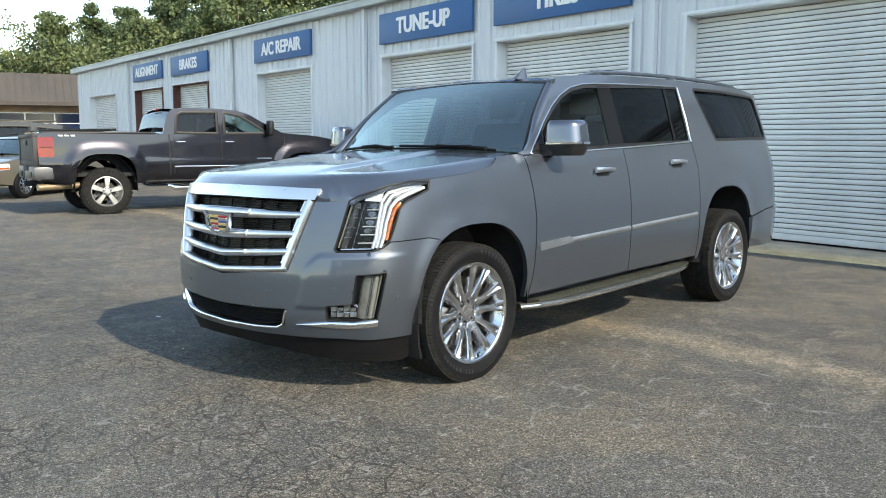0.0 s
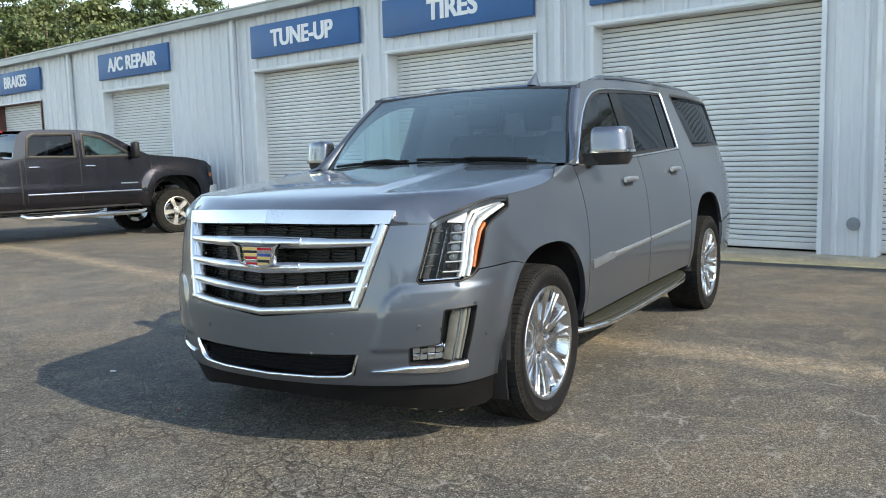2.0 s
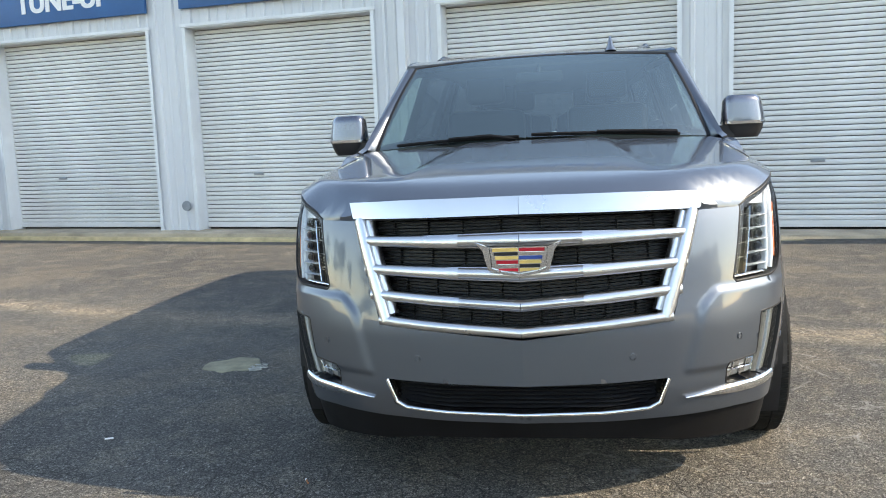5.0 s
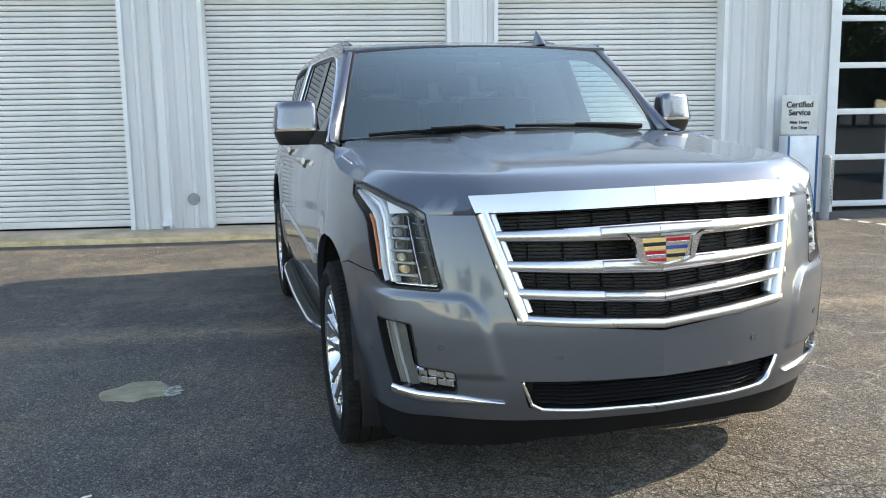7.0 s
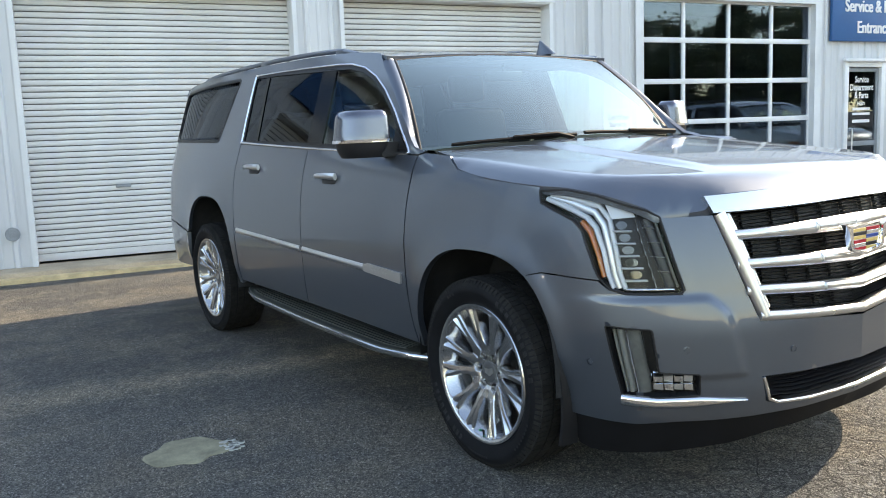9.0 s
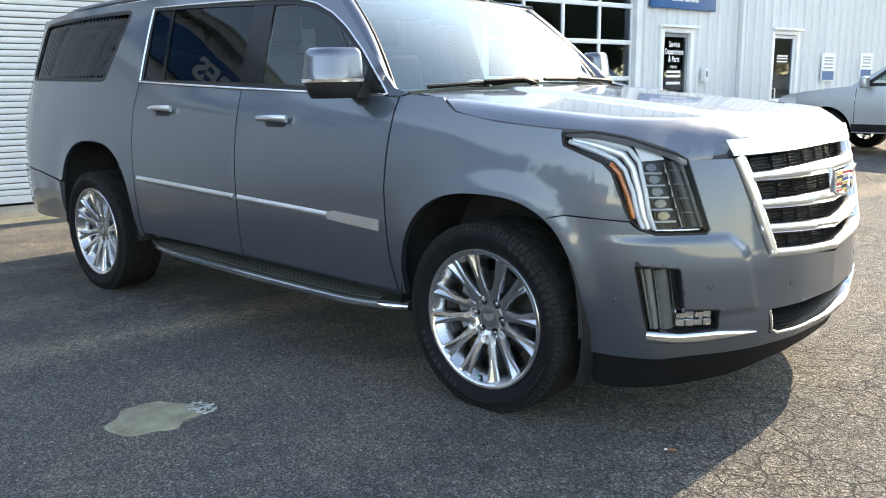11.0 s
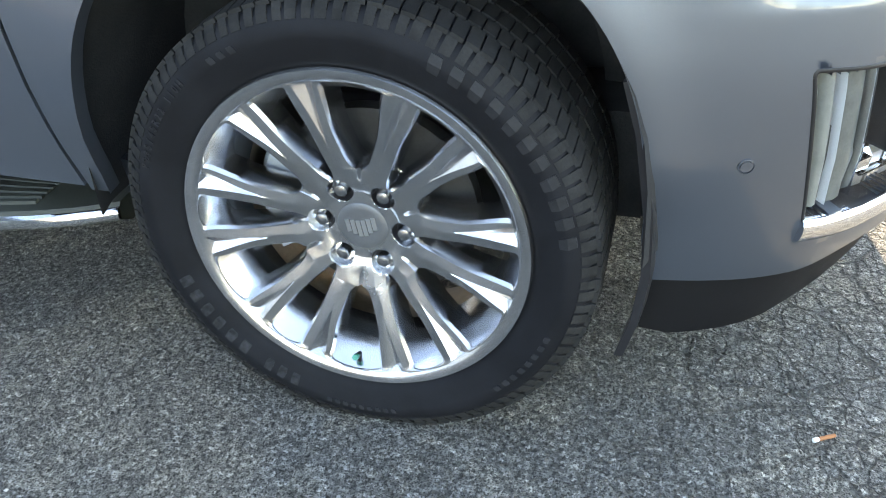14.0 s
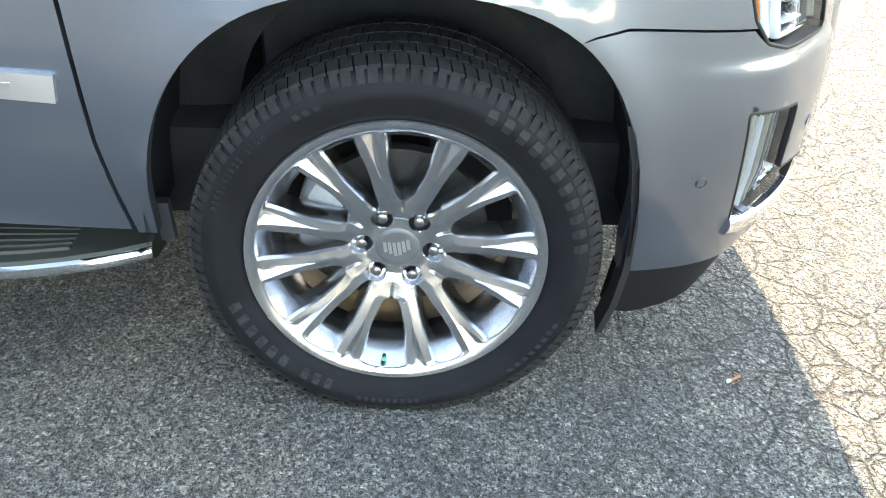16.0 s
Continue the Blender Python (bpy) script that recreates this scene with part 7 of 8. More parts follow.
        patch(bm, [(a + (b - a) * .2, c + .03), (b - .02, c + .04), (b - .02, c + (d - c) * .45), (a + (b - a) * .2, c + (d - c) * .4)], flank, .08, .08, .011, .01, sd)
        part("amber_marker", bm, AMBER, hl, "", 40)
    # the skin from flank to flank, over nose, bonnet, roof and tail
    line = [(nose + .03, foot + .05)] + top + [(tail - .03, foot + .08)]
    pts = dense(line, .10)
    for kind, mat in (("upper_body", paint), ("windscreen", spec["screen_glass"]), ("rear_window", spec["glass"][-1])):
        bm = bmesh.new()
        rows = []
        lo, hi = {"windscreen": spec["screen"], "rear_window": spec["rear_screen"]}.get(kind, (None, None))

        def is_glass(y, z):
            return (spec["screen"][0] < y < spec["screen"][1] and z > belt) or (spec["rear_screen"][0] < y < spec["rear_screen"][1] and z > belt + .05)
        run = []
        for y, z in pts:
            ok = (lo <= y <= hi and z > belt) if lo is not None else not is_glass(y, z)
            if ok:
                xe = flank(y, z)[0]
                row = []
                for k in range(15):
                    f = -1 + 2 * k / 14
                    crown = spec["crown"] * (1 - f * f)
                    bow = spec["bow"] * (1 - abs(f) ** 3)
                    dy = -bow * (1 - step01(y, nose, nose + 1.0)) + (.04 * (1 - f * f) if y > tail - .2 else 0) - (.10 * (1 - f * f) if spec["screen"][0] - .1 < y < spec["screen"][1] else 0)
                    row.append((xe * f, y + dy, z + crown * step01(z, .8, 1.1)))
                run.append(row)
            else:
                if len(run) > 1:
                    ring_loft(bm, run, False)
                run = []
        if len(run) > 1:
            ring_loft(bm, run, False)
        if bm.faces:
            bmesh.ops.recalc_face_normals(bm, faces=bm.faces)
            part(kind, bm, mat, car, "", 45)
        else:
            bm.free()
    bm = bmesh.new()
    box(bm, -half * .62, half * .62, nose + .15, tail - .1, foot, foot + .22, bev=.03)
    box(bm, -half * .95, half * .95, .5, base - .5, foot + .02, foot + .12)
    part("underbody", bm, LINER, car, "", 30)
    bm = bmesh.new()
    box(bm, -half * .88, half * .88, spec["screen"][0] - .1, tail - .4 if not spec.get("bed") else spec["rear_screen"][1], belt - .5, belt - .12, bev=.03)
    for y in spec["seats"]:
        for x in (-.38, .38):
            box(bm, x - .24, x + .24, y, y + .14, belt - .2, belt + .28, bev=.05)
            box(bm, x - .12, x + .12, y + .03, y + .11, belt + .29, belt + .46, bev=.03)
    part("cabin", bm, CABIN, car, "", 40)
    spec["extra"](car, flank)
    first = simple_wheel(R, spec["rim"], spec["spokes"], spec["rim_mat"], spec.get("knobby", False))
    track = half * .985
    for i, (sd, y) in enumerate(((1, 0), (-1, 0), (1, base), (-1, base))):
        mm = Matrix.Translation((sd * track, y, R - .01)) @ Matrix.Rotation(0 if sd > 0 else math.pi, 4, "Z") @ Matrix.Rotation(.4 * i, 4, "X")
        if i == 0:
            first.parent, first.matrix_basis = car, mm
        else:
            copy_thing(first, mm).parent = car
    car.matrix_world = m
    return car


TAIL_RED = surface("red_lamp_plastic", (0.22, 0.003, 0.005), 0.10, 0, 0.15, 12, 100)
TRUCK_PAINT = car_paint("dark_plum_grey_metallic_paint", (0.0088, 0.0088, 0.0165), 0.2, 0.8, 0.27)
SILVER_PAINT = car_paint("pale_silver_metallic_paint", (0.42, 0.45, 0.48), 0.1, 0.5, 0.4)
BLACK_PAINT = car_paint("charcoal_paint", (0.010, 0.0103, 0.012), 0.1, 0.9, 0.4)
TAN_PAINT = car_paint("sandy_beige_paint", (0.19, 0.17, 0.135), 0.1, 0.5, 0.4)
PIPE_TAN = surface("dusty_exhaust_pipe", (0.30, 0.23, 0.15), 0.5, 0.6, 0.2, 8, 100)


DULL_RIM = surface("dull_cast_alloy", (0.46, 0.46, 0.45), 0.45, 0.8, 0.1, 8, 200)
LAMP_RED = surface("bright_red_lamp_cell", (0.19, 0.004, 0.008), 0.08, 0, 0.2, 30, 120)


def truck_relief(y, z):
    """How far the flank stands out: squared flares over the wheels, a soft waist and a tucked-in sill."""
    d = -.008 * math.exp(-((z - 1.06) / .13) ** 2) + .006 * math.exp(-((z - .93) / .03) ** 2) - .05 * (1 - step01(z, .56, .74)) ** 2
    for cy in (0, 3.88):
        r = ((abs(y - cy) / .56) ** 3.4 + (max(z - .42, 0) / .72) ** 3.4) ** (1 / 3.4)
        k = 1 - step01(r, 1.07, 1.30)
        d = d * (1 - k) + .034 * k
    return d


def truck_extra(car, flank):
    def low_box(name, mat, label, *boxes):
        bm = bmesh.new()
        for b in boxes:
            box(bm, *b, bev=.02)
        return part(name, bm, mat, car, label, 35)
    bump = low_box("rear_bumper", surface("dull_steel_bumper", (0.11, 0.112, 0.118), 0.42, 0.7, 0.2, 5, 80), "dull steel rear bumper", (-.98, -.36, 4.74, 5.06, .66, .885), (.36, .98, 4.74, 5.06, .66, .885), (-.40, .40, 4.86, 5.04, .66, .80))
    # raised black blocks put in for the shade of the step recesses
    for sd in (1, -1):
        bm = bmesh.new()
        box(bm, sd * .62 - .16, sd * .62 + .16, 5.055, 5.075, .70, .80, bev=.01)
        part("recess_shade", bm, TRIM_BLACK, bump, "", 30)
    low_box("front_bumper", SATIN, "bright front bumper", (-.95, .95, -.88, -.70, .56, .90))
    low_box("tailgate", surface("dusty_tailgate_paint", (0.030, 0.028, 0.031), 0.6, 0, 0.3, 5, 60), "dull dusty tailgate", (-.92, .92, 4.95, 5.032, .90, 1.44), (-.93, .93, 4.90, 5.055, 1.40, 1.475), (-.93, -.78, 4.96, 5.05, .90, 1.42), (.78, .93, 4.96, 5.05, .90, 1.42), (-.80, .80, 4.96, 5.047, .90, .99))
    low_box("tailgate_handle", TRIM_BLACK, "", (-.16, .16, 4.99, 5.06, 1.27, 1.36))
    low_box("hitch_bar", LINER, "", (-.06, .06, 4.6, 5.10, .52, .62))
    low_box("bed_cover", TRIM_BLACK, "black folded bed cover", (-.82, .82, 2.94, 4.90, 1.470, 1.515))
    bm = bmesh.new()
    for x in (-.62, .62):
        tube(bm, [(x, 4.9, 1.53), (x, 3.6, 1.56)], .022, 6)
    for y in (4.75, 4.2, 3.7):
        tube(bm, [(-.75, y, 1.55), (.75, y, 1.55)], .018, 6)
    part("bed_rack", bm, TRIM_BLACK, car, "", 40)
    bm = bmesh.new()
    box(bm, -.90, .90, 2.92, 4.94, .70, .76)
    box(bm, -.90, .90, 2.86, 2.92, .70, 1.42)
    part("bed_floor", bm, LINER, car, "", 0)
    bm = bmesh.new()
    tube(bm, [(-.72, 4.30, .54), (-.86, 5.0, .52)], .058, 14)
    part("exhaust_pipe", bm, PIPE_TAN, car, "wide dusty exhaust pipe", 50)
    for sd in (1, -1):
        bm = bmesh.new()
        tube(bm, [(sd * .95, .62, .50), (sd * 1.02, .70, .46), (sd * 1.02, 2.70, .46), (sd * .95, 2.78, .50)], .045, 10)
        step = part("side_step", bm, CHROME, car, "chrome tubular side step", 60)
        for y in (.95, 1.75, 2.45):
            bm = bmesh.new()
            box(bm, sd * 1.02 - .05, sd * 1.02 + .05, y - .16, y + .16, .50, .512, bev=.004)
            part("step_pad", bm, TRIM_BLACK, step, "", 30)
        bm = bmesh.new()
        patch(bm, [(.74, .990), (.75, 1.01), (1.06, 1.01), (1.06, .990)], flank, .1, .1, .006, .008, sd)
        part("text_bar", bm, CHROME, car, "", 30)
        # lamp cells, bed decal and the bright frame of the rear door window
        for z0, z1, mat, nm in ((1.225, 1.24, TRIM_BLACK, "lamp_divider"), (1.10, 1.20, LAMP_RED, "lamp_cell"), (1.26, 1.37, LAMP_RED, "lamp_cell")):
            bm = bmesh.new()
            patch(bm, [(4.745, z0), (4.945, z0), (4.945, z1), (4.745, z1)], flank, .08, .08, .011, .004, sd)
            part(nm, bm, mat, car, "", 40)
        bm = bmesh.new()
        for a in (4.36, 4.46, 4.56):
            patch(bm, [(a, 1.425), (a + .07, 1.425), (a + .085, 1.452), (a + .015, 1.452)], flank, .1, .1, .002, .002, sd)
        part("decal_bar", bm, TRIM_WHITE, car, "", 30)
    bm = bmesh.new()
    tube(bm, [(-.2, 2.75, 1.965), (.2, 2.75, 1.965)], .02, 6)
    part("high_brake_lamp", bm, TAIL_RED, car, "", 40)
    low_box("grille", TRIM_BLACK, "", (-.70, .70, -.86, -.72, .92, 1.28))


truck = dict(width=[(.4, .95), (.6, .98), (.95, 1.0), (1.2, .985), (1.46, .965), (1.75, .935), (2.0, .90)], half=1.0, relief=truck_relief, nose=-.80, tail=4.98, taper=.05,
             R=.43, rim=.272, spokes=5, rim_mat=DULL_RIM, knobby=True, base=3.88, foot=.56, gap=.53, rise=.69, square=.62, belt=1.47,
             top=[(-.80, .92), (-.79, 1.10), (-.76, 1.28), (-.66, 1.37), (-.3, 1.44), (.2, 1.485), (.50, 1.51), (.90, 1.72), (1.2, 1.885), (1.45, 1.95), (1.8, 1.975), (2.3, 1.975), (2.66, 1.95), (2.76, 1.84), (2.85, 1.50), (2.88, 1.470), (3.2, 1.465), (4.4, 1.480), (4.86, 1.490), (4.96, 1.478), (4.98, 1.2)],
             windows=[[(.80, 1.50), (1.08, 1.68), (1.36, 1.845), (1.68, 1.90), (1.68, 1.49)], [(1.82, 1.49), (1.82, 1.90), (2.50, 1.89), (2.58, 1.83), (2.62, 1.50)]],
             glass=[SIDE_GLASS, DARK_GLASS, DARK_GLASS], cuts=[(.46, .62, 1.44), (1.75, .62, 1.93), (2.665, .62, 1.52), (2.735, .6, 1.47), (2.742, .6, 1.47), (2.749, .6, 1.47)], handles=[(1.50, 1.33), (2.44, 1.33)], strip=(.68, 2.66, .86),
             mirror=(.80, 1.60), mirror_size=1.5, mirror_mat=TRIM_BLACK, tail_lamp=(4.72, 4.97, 1.06, 1.41), head_lamp=(-.785, -.70, 1.02, 1.29), lamp_mat=LAMP_CELL, screen=(.50, 1.22), rear_screen=(2.68, 2.835), screen_glass=WINDSHIELD, crown=.03, bow=.06, seats=(1.6, 2.45), bed=True, extra=truck_extra)
TRUCK_AT = Vector((-11.036, 7.79, 0))
build_vehicle("pickup_truck", "dark plum-grey crew cab pickup with knobbly tyres, parked nose in", "truck", pose(TRUCK_AT.x, TRUCK_AT.y, lot(-10.6, 6.0), 0, 0, 166.23) @ Matrix.Diagonal((.971, 1.026, 1, 1)), TRUCK_PAINT, truck)


def suv_extra(car, flank):
    for sd in (1, -1):
        bm = bmesh.new()
        tube(bm, [(sd * .56, 1.6, 1.68), (sd * .56, 1.75, 1.72), (sd * .56, 3.2, 1.71), (sd * .56, 3.35, 1.66)], .02, 6)
        part("roof_rail", bm, TRIM_BLACK, car, "", 50)
        bm = bmesh.new()
        patch(bm, [(.42, .38), (2.42, .38), (2.42, .50), (.42, .50)], flank, .2, .1, .006, .02, sd)
        part("sill_cover", bm, TRIM_BLACK, car, "", 40)


crossover = dict(width=[(.25, .95), (.5, .99), (.8, 1.0), (1.0, .97), (1.12, .945), (1.4, .84), (1.7, .72)], half=.93, nose=-.92, tail=3.80, taper=.13,
                 R=.36, rim=.23, spokes=10, rim_mat=WHEEL_METAL, base=2.86, foot=.36, gap=.425, belt=1.09,
                 top=[(-.92, .60), (-.90, .80), (-.80, .93), (-.4, 1.01), (.1, 1.065), (.36, 1.095), (.75, 1.34), (1.05, 1.52), (1.3, 1.60), (1.8, 1.655), (2.5, 1.66), (3.1, 1.63), (3.5, 1.57), (3.68, 1.35), (3.78, 1.05), (3.80, .7)],
                 windows=[[(.60, 1.115), (.86, 1.32), (1.12, 1.475), (1.38, 1.545), (1.55, 1.56), (1.55, 1.125)], [(1.64, 1.125), (1.64, 1.562), (2.3, 1.565), (2.55, 1.555), (2.46, 1.14)], [(2.62, 1.16), (2.72, 1.545), (3.2, 1.50), (3.34, 1.38), (3.10, 1.18)]],
                 glass=[SIDE_GLASS, SIDE_GLASS, DARK_GLASS, DARK_GLASS], cuts=[(.46, .5, 1.06), (1.595, .5, 1.58), (2.52, .55, 1.56)], handles=[(1.36, .98), (2.30, 1.0)], strip=None,
                 mirror=(.62, 1.16), mirror_size=.9, mirror_mat=SILVER_PAINT, tail_lamp=(3.55, 3.76, .92, 1.15), head_lamp=(-.86, -.52, .74, .92), screen=(.38, 1.08), rear_screen=(3.52, 3.72), screen_glass=WINDSHIELD, crown=.03, bow=.16, seats=(1.45, 2.4), extra=suv_extra)
build_vehicle("crossover_car", "pale silver crossover car parked nose toward the shop", "car", pose(11.95, 2.55, 0, 0, 0, 174), SILVER_PAINT, crossover)
build_vehicle("charcoal_suv", "charcoal sport utility car parked before the far bays", "car", pose(-23.0, 4.1, lot(-22.8, 6), 0, 0, -14) @ Matrix.Diagonal((1.05, 1.05, 1.10, 1)), BLACK_PAINT, dict(crossover, width=[(.25, .95), (.5, .99), (.8, 1.0), (1.12, .985), (1.4, .955), (1.7, .92)], glass=[DARK_GLASS] * 4, screen_glass=DARK_GLASS, mirror_mat=TRIM_BLACK))
build_vehicle("beige_suv", "sandy beige sport utility car parked behind the pickup", "car", pose(-17.15, 3.80, lot(-17, 3.8), 0, 0, 35) @ Matrix.Diagonal((.98, .98, .88, 1)), TAN_PAINT, dict(crossover, mirror_mat=TRIM_BLACK, glass=[DARK_GLASS] * 4))


# ---- the low brown building beyond the shop ----
def build_far_building():
    m = pose(-45.0, 15.5, lot(-45, 15), 0, 0, 69)
    BRICK = surface("tan_brick", (0.36, 0.24, 0.15), 0.8, 0, 0.2, 1.5, 30)
    ROOF = surface("weathered_brown_metal_roof", (0.065, 0.056, 0.050), 0.8, 0, 0.15, 1.0, 20)
    house = thing("low_shop_building", "low tan brick building with a brown mansard roof", "building", "", m)
    bm = bmesh.new()
    box(bm, -16, 12, 0, 12, -.3, 3.3)
    part("wall", bm, BRICK, house, "tan brick wall", 0)
    bm = bmesh.new()
    ring_loft(bm, [[(x, y, z) for y, z in ((-1.3, 3.15), (-1.3, 3.35), (.6, 5.0), (11, 5.0), (12.4, 3.3))] for x in (-16.6, 12.6)], True, True)
    for k in range(73):
        x = -16.4 + .4 * k
        box(bm, x - .02, x + .02, -1.34, -1.30, 3.2, 3.36)
    bmesh.ops.recalc_face_normals(bm, faces=bm.faces)
    part("roof", bm, ROOF, house, "brown standing-seam mansard roof", 0)
    for k in range(73):
        bm = bmesh.new()
        x = -16.4 + .4 * k
        a = [(x - .02, -1.32, 3.36), (x + .02, -1.32, 3.36), (x + .02, .58, 5.03), (x - .02, .58, 5.03)]
        b = [(p[0], p[1] + .05, p[2] - .05) for p in a]
        ring_loft(bm, [a, b], True, True)
        bmesh.ops.recalc_face_normals(bm, faces=bm.faces)
        part("seam", bm, ROOF, house, "", 0)
    for x in (-6.0, -4.5, -3.0, -1.5, 0.0, 1.5):
        bm = bmesh.new()
        box(bm, x, x + 1.42, -.06, -.02, .9 if x not in (-1.5,) else .1, 2.75)
        win = part("window", bm, NAVY_GLASS, house, "dark blue shop window", 0)
        bm = bmesh.new()
        for f in ((x - .04, x, .8, 2.8), (x + 1.42, x + 1.46, .8, 2.8), (x, x + 1.42, 2.75, 2.81), (x, x + 1.42, 2.2, 2.24)):
            box(bm, f[0], f[1], -.09, -.015, f[2], f[3])
        part("window_frame", bm, FRAME_WHITE, win, "", 0)


NAVY_GLASS = surface("dark_blue_window", (0.012, 0.02, 0.05), 0.12, 0, 0.2, 1, 20)
build_far_building()


# ---- trees ----
def leaf_mat(name, a, b):
    m, t, bs = nodes_of(name)
    g = t.nodes.new("ShaderNodeNewGeometry")
    n = noise_tex(t, .5, 3)
    c = mixc(t, g.outputs["Random Per Island"], a, b)
    c = mixc(t, math_node(t, "MULTIPLY", n.outputs[0], .5), c, tuple(v * .55 for v in a))
    link(t, c, bs.inputs["Base Color"])
    bs.inputs["Roughness"].default_value = .6
    bs.inputs["Subsurface Weight"].default_value = 0.0
    return m


PINE = leaf_mat("pine_needles", (.050, .084, .034), (.108, .146, .056))
SPRING = leaf_mat("fresh_spring_leaves", (.140, .175, .055), (.240, .260, .095))
OAK = leaf_mat("olive_leaves", (.072, .104, .040), (.142, .172, .064))
BARK = surface("rough_bark", (.10, .075, .055), .9, 0, .3, 4, 40, .01)


def build_tree(kind, height, rng, leaf, label):
    """A tapered trunk, limbs and a crown of many small leaf clumps."""
    tree = thing("tree", label, "tree", "trees round the lot")
    bm = bmesh.new()
    lean = (rng.uniform(-.4, .4), rng.uniform(-.4, .4))
    spine = [Vector((lean[0] * (t ** 2), lean[1] * (t ** 2), height * t)) for t in np.linspace(0, .96, 9)]
    tube(bm, spine, [height * .014 * (1 - .9 * t) + .02 for t in np.linspace(0, 1, 9)], 8)
    tips = []
    n = 34 if kind == "pine" else 30
    for k in range(n):
        t = (rng.uniform(.30, .97) if kind == "pine" else rng.uniform(.28, .90))
        a = rng.uniform(0, 2 * math.pi)
        p = spine[0].lerp(spine[-1], t)
        if kind == "pine":
            reach = height * (.20 * (1.08 - t) + .035) * rng.uniform(.6, 1.15)
            q = p + Vector((math.cos(a) * reach, math.sin(a) * reach, reach * rng.uniform(-.05, .35)))
        else:
            reach = height * .30 * math.sin(math.pi * min(max((t - .15) / .85, .08), .97)) ** .7 * rng.uniform(.6, 1.1)
            q = p + Vector((math.cos(a) * reach, math.sin(a) * reach, reach * rng.uniform(.15, .7)))
        mid = p.lerp(q, .5) + Vector((0, 0, .05 * reach))
        tube(bm, [p, mid, q], [.05 * (1.2 - t) + .015, .03, .012], 5)
        tips += [(mid, reach * .40), (q, reach * .42), (p.lerp(q, .75), reach * .38)]
    part("trunk", bm, BARK, tree, "", 50)
    vs, fs = [], []
    for c, r in tips:
        r = max(r, .55)
        for _ in range(100 if kind == "pine" else 110):
            d = Vector((rng.gauss(0, 1), rng.gauss(0, 1), rng.gauss(0, .65))) * r * .52
            o = c + d
            size = rng.uniform(.08, .21) * (height / 14)
            u = Vector((rng.gauss(0, 1), rng.gauss(0, 1), rng.gauss(0, 1))).normalized()
            w = u.orthogonal().normalized()
            w.rotate(Matrix.Rotation(rng.uniform(0, 6.3), 3, u))
            v = u.cross(w)
            k = len(vs)
            slim = .40 if kind == "pine" else .75
            vs += [o - w * size, o - v * size * slim, o + w * size, o + v * size * slim + u * size * .25]
            fs.append((k, k + 1, k + 2, k + 3))
    me = bpy.data.meshes.new("crown")
    me.from_pydata(vs, [], fs)
    me.materials.append(leaf)
    crown = new("crown", me)
    crown.parent = tree
    crown["kind"] = "stuff"
    return tree


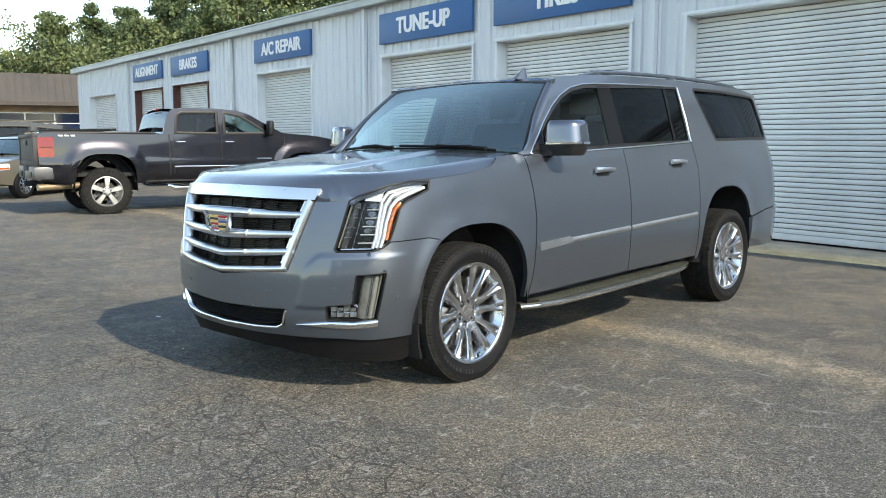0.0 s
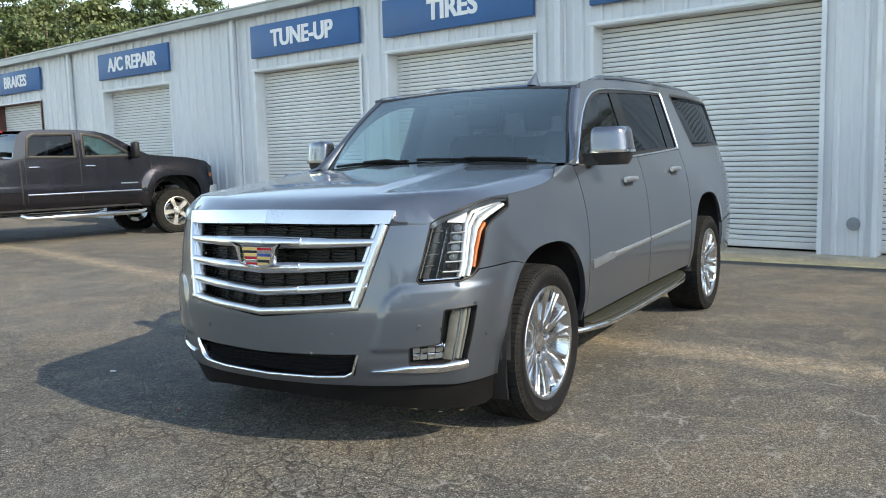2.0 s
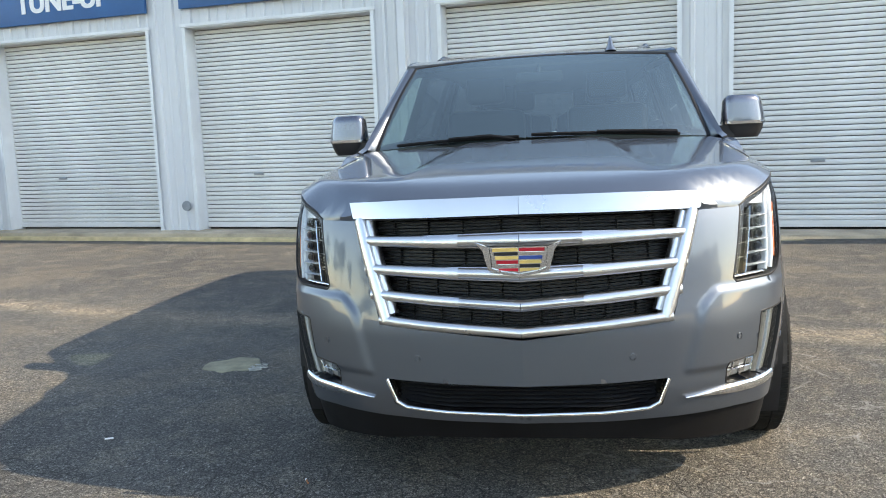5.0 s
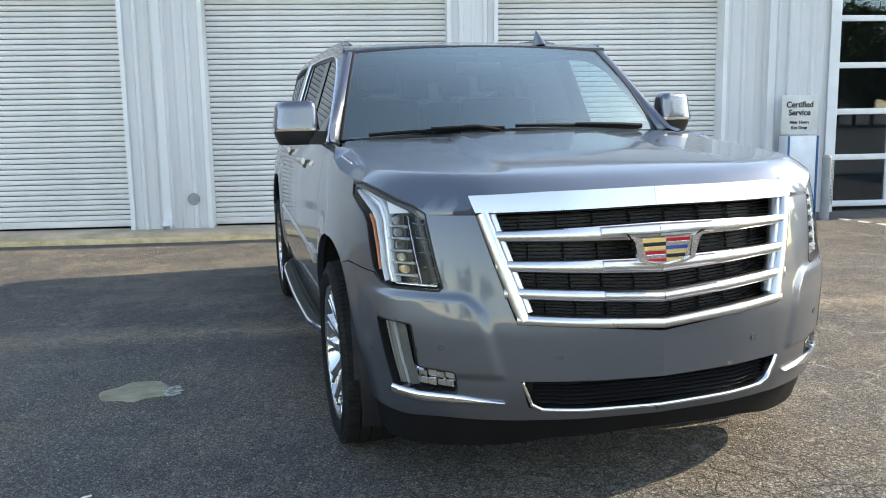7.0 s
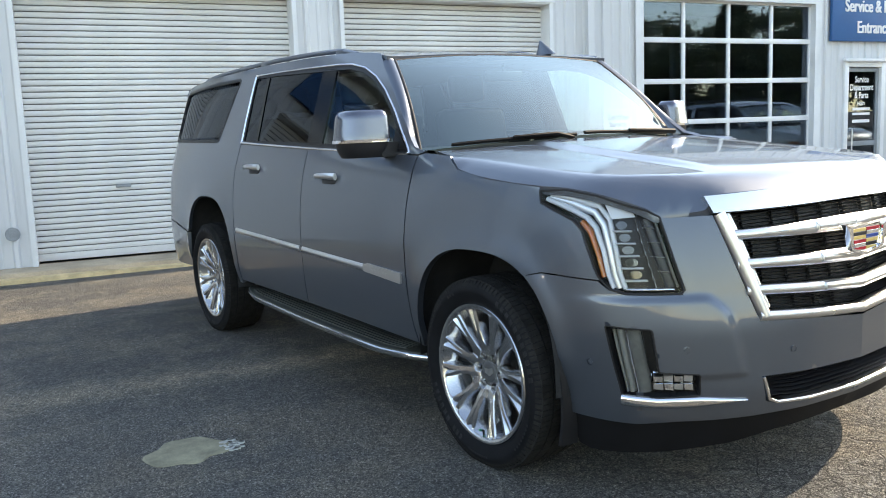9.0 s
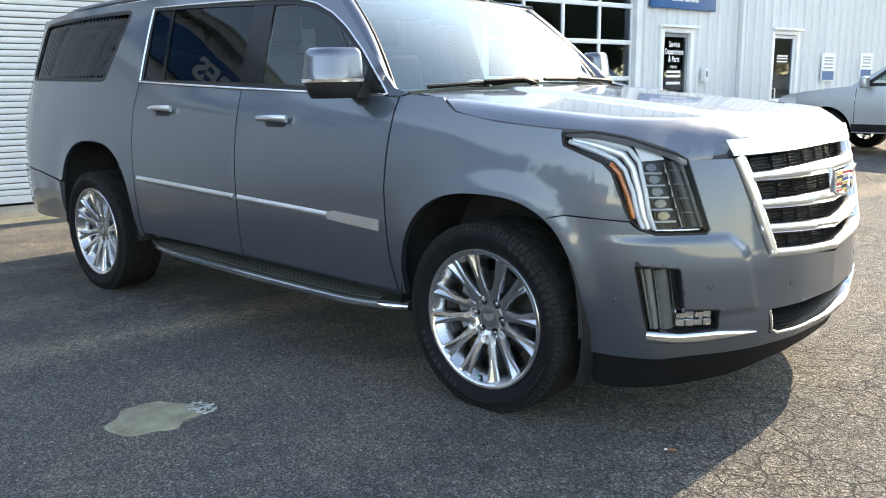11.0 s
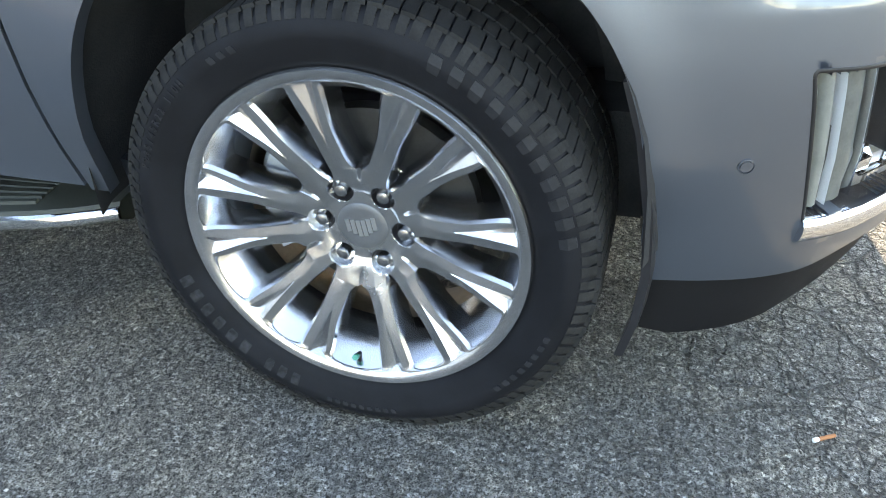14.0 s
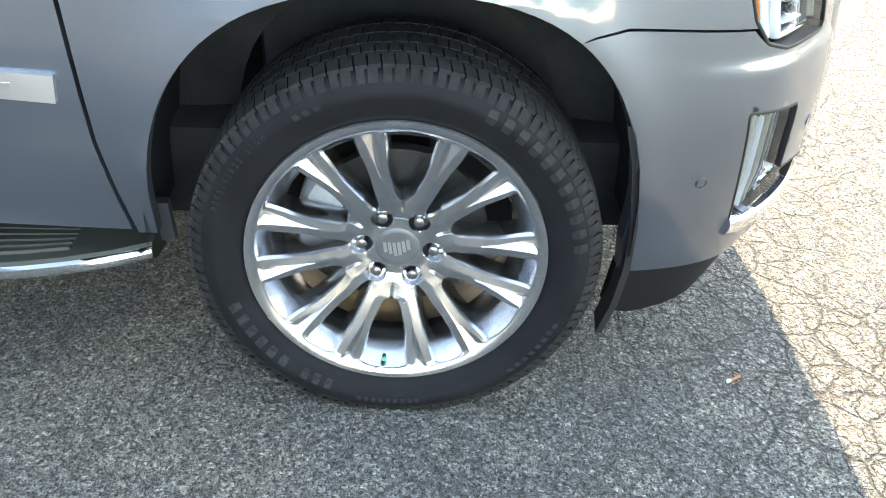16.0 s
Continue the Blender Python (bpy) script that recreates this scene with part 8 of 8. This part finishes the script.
def plant_trees():
    rng = random.Random(7)
    pines = [build_tree("pine", h, rng, PINE, "tall dark green pine with an uneven crown") for h in (15.0, 13.0)]
    broad = [build_tree("broad", h, rng, leaf, label) for h, leaf, label in ((12.5, OAK, "olive green broadleaf tree beyond the lot"), (10.5, SPRING, "pale green tree in fresh spring leaf"))]
    kinds = pines + broad
    spots = []
    # behind the shop: bearing to the left of straight ahead, distance, kind, scale
    for b, d, k, s in ((70.5, 92, 3, 1.05), (68.0, 96, 3, 1.1), (69.2, 84, 2, .72), (66.6, 90, 2, .95), (65.0, 86, 3, .9), (63.8, 82, 0, .80), (62.6, 88, 0, .98), (61.0, 80, 2, 1.0), (59.8, 84, 0, 1.06), (58.4, 78, 0, 1.08), (57.2, 83, 2, 1.2), (56.0, 76, 1, 1.22),
                       (54.6, 80, 2, 1.28), (53.4, 75, 0, 1.05), (52.2, 82, 0, 1.16), (51.0, 74, 1, 1.18), (49.6, 80, 0, 1.10), (48.2, 72, 1, 1.22), (46.6, 80, 0, 1.12), (45.0, 74, 1, 1.15), (43.4, 80, 0, 1.05), (41.6, 76, 1, 1.1), (72.5, 86, 2, .9), (75, 90, 3, 1.0), (67.2, 100, 0, 1.05), (64.2, 104, 2, 1.25), (60.4, 100, 1, 1.5), (55.2, 100, 0, 1.35), (50.4, 100, 2, 1.5)):
        w = radians(b)
        spots.append((4.0 - math.sin(w) * d, -3.5 + math.cos(w) * d, k, s))
    # a second and a third row that close the wood
    for i in range(50):
        b = 40.5 + .70 * i + rng.uniform(-.3, .3)
        w, d = radians(b), rng.uniform(92, 112)
        tall = 1.22 - .45 * step01(b, 58, 71)
        spots.append((4.0 - math.sin(w) * d, -3.5 + math.cos(w) * d, rng.choice((2, 0, 2, 0, 1)) if b < 66 else rng.choice((2, 3, 3)), tall * rng.uniform(.88, 1.08)))
    # across the road, seen only mirrored in glass and paint
    for i in range(14):
        w = radians(215 + 75 * i / 13 + rng.uniform(-2, 2))
        d = rng.uniform(74, 92)
        spots.append((math.sin(w) * d, math.cos(w) * d, rng.choice((0, 1, 2, 2, 3)), rng.uniform(.7, 1.0)))
    # an unseen wood line added to the east, to darken what glass and paint mirror
    for i in range(24):
        w = radians(112 + 48 * i / 23 + rng.uniform(-1, 1))
        d = rng.uniform(58, 72)
        spots.append((math.sin(w) * d, math.cos(w) * d, rng.choice((0, 1, 2, 2)), rng.uniform(.85, 1.1)))
    used = set()
    for x, y, k, s in spots:
        drop = -2.6 * s if y < 45 and x > -60 else 0
        m = pose(x, y, lot(x, y) + drop, 0, 0, rng.uniform(0, 360)) @ Matrix.Diagonal((s, s, s, 1))
        if k not in used:
            kinds[k].matrix_world = m
            used.add(k)
        else:
            c = copy_thing(kinds[k], m)
            c.matrix_basis = m


plant_trees()


# ---- small things on the ground ----
def blob(bm, cx, cy, rx, ry, h, seed, n=40, z=0.0):
    rng = random.Random(seed)
    ph = [rng.uniform(0, 6.3) for _ in range(6)]
    ring = []
    for k in range(n):
        w = 2 * math.pi * k / n
        f = 1 + sum(.10 / (i + 1) ** .6 * math.sin((i + 2) * w + ph[i]) for i in range(6))
        ring.append((cx + rx * f * math.cos(w), cy + ry * f * math.sin(w)))
    lo = [bm.verts.new((x, y, z + .0005)) for x, y in ring]
    hi = [bm.verts.new((cx + (x - cx) * .95, cy + (y - cy) * .95, z + h)) for x, y in ring]
    for i in range(n):
        bm.faces.new((lo[i], lo[(i + 1) % n], hi[(i + 1) % n], hi[i]))
    bm.faces.new(hi)


bm = bmesh.new()
blob(bm, -1.915, 1.0, .165, .180, .004, 3, 64)
patch_ob = tagged(finish("cement_patch", bm, PATCH, None, "thin pale cement patch spilt on the asphalt", 0), category="patch")
bm = bmesh.new()
rng = random.Random(5)
for _ in range(46):
    w, r = rng.uniform(0, 6.3), rng.uniform(0, 1) ** .5
    blob(bm, -1.735 + .055 * r * math.cos(w), .945 + .075 * r * math.sin(w), rng.uniform(.006, .014), rng.uniform(.006, .014), .006, rng.random(), 7)
part("spatter", bm, surface("pale_cement_crumbs", (.46, .46, .42), .9, 0, .2, 20, 200), patch_ob, "whiter crumbs at one edge", 0)
bm = bmesh.new()
tube(bm, [(-.884, -.726, .0045), (-.868, -.754, .0045)], .0036, 8)
butt = tagged(finish("cigarette_end", bm, surface("tan_paper", (.30, .12, .05), .8), None, "trodden tan cigarette end with a white tip on the asphalt", 40), category="litter")
bm = bmesh.new()
tube(bm, [(-.889, -.718, .005), (-.884, -.726, .0048)], [.0042, .0038], 8)
part("tip", bm, SIGN_WHITE, butt, "white tip", 40)
bm = bmesh.new()
tube(bm, [(-2.0, -.30, .005), (-1.965, -.285, .005)], .004, 8)
tagged(finish("paper_scrap", bm, SIGN_WHITE, None, "small white scrap lying on the asphalt", 40), category="litter")

bm = bmesh.new()
rng = random.Random(8)
for k in range(9):
    x, y = 6.0 + .01 * k + rng.uniform(-.02, .02), 5.25 - .30 * k
    blob(bm, x, y, rng.uniform(.045, .06), rng.uniform(.09, .13), .003, 20 + k, 18)
tagged(finish("painted_line", bm, surface("worn_white_line_paint", (.55, .55, .52), .8, 0, .25, 12, 100), None, "worn and broken white parking line", 0), category="road marking", kind="structure")


def scatter_grit():
    rng = random.Random(11)
    vs, fs = [], []
    for _ in range(5200):
        x, y = rng.uniform(-4.2, 4.5), rng.uniform(-3.2, 5.2)
        n = x * INTO.x + y * INTO.y
        if abs(n - 1.85) > .6 and rng.random() < .62:
            continue
        r = rng.choice((.002, .003, .003, .004, .006))
        k = len(vs)
        a = rng.uniform(0, 6.3)
        for j in range(4):
            w = a + j * math.pi / 2
            vs.append((x + r * math.cos(w) * rng.uniform(.7, 1.3), y + r * math.sin(w) * rng.uniform(.7, 1.3), -.001))
        vs.append((x + rng.uniform(-.3, .3) * r, y + rng.uniform(-.3, .3) * r, r * rng.uniform(.6, 1.1)))
        fs += [(k + j, k + (j + 1) % 4, k + 4) for j in range(4)]
    me = bpy.data.meshes.new("grit")
    me.from_pydata(vs, [], fs)
    m, t, b = nodes_of("loose_grit")
    g = t.nodes.new("ShaderNodeNewGeometry")
    link(t, ramp(t, g.outputs["Random Per Island"], [(0, (.09, .085, .08)), (.6, (.22, .20, .18)), (1, (.46, .44, .41))]).outputs[0], b.inputs["Base Color"])
    b.inputs["Roughness"].default_value = .9
    me.materials.append(m)
    tagged(new("grit", me), "loose grit scattered over the asphalt", "grit", "", "stuff")


scatter_grit()

# ---- slats of the near roll-up doors ----
for door, u, width, d, z, n in SLATS:
    me = slat_mesh(width)
    for i in range(n):
        slat = new("slat", me)
        slat.parent = door
        slat.matrix_world = SHOP @ Matrix.Translation((u, d, z + .066 * i))
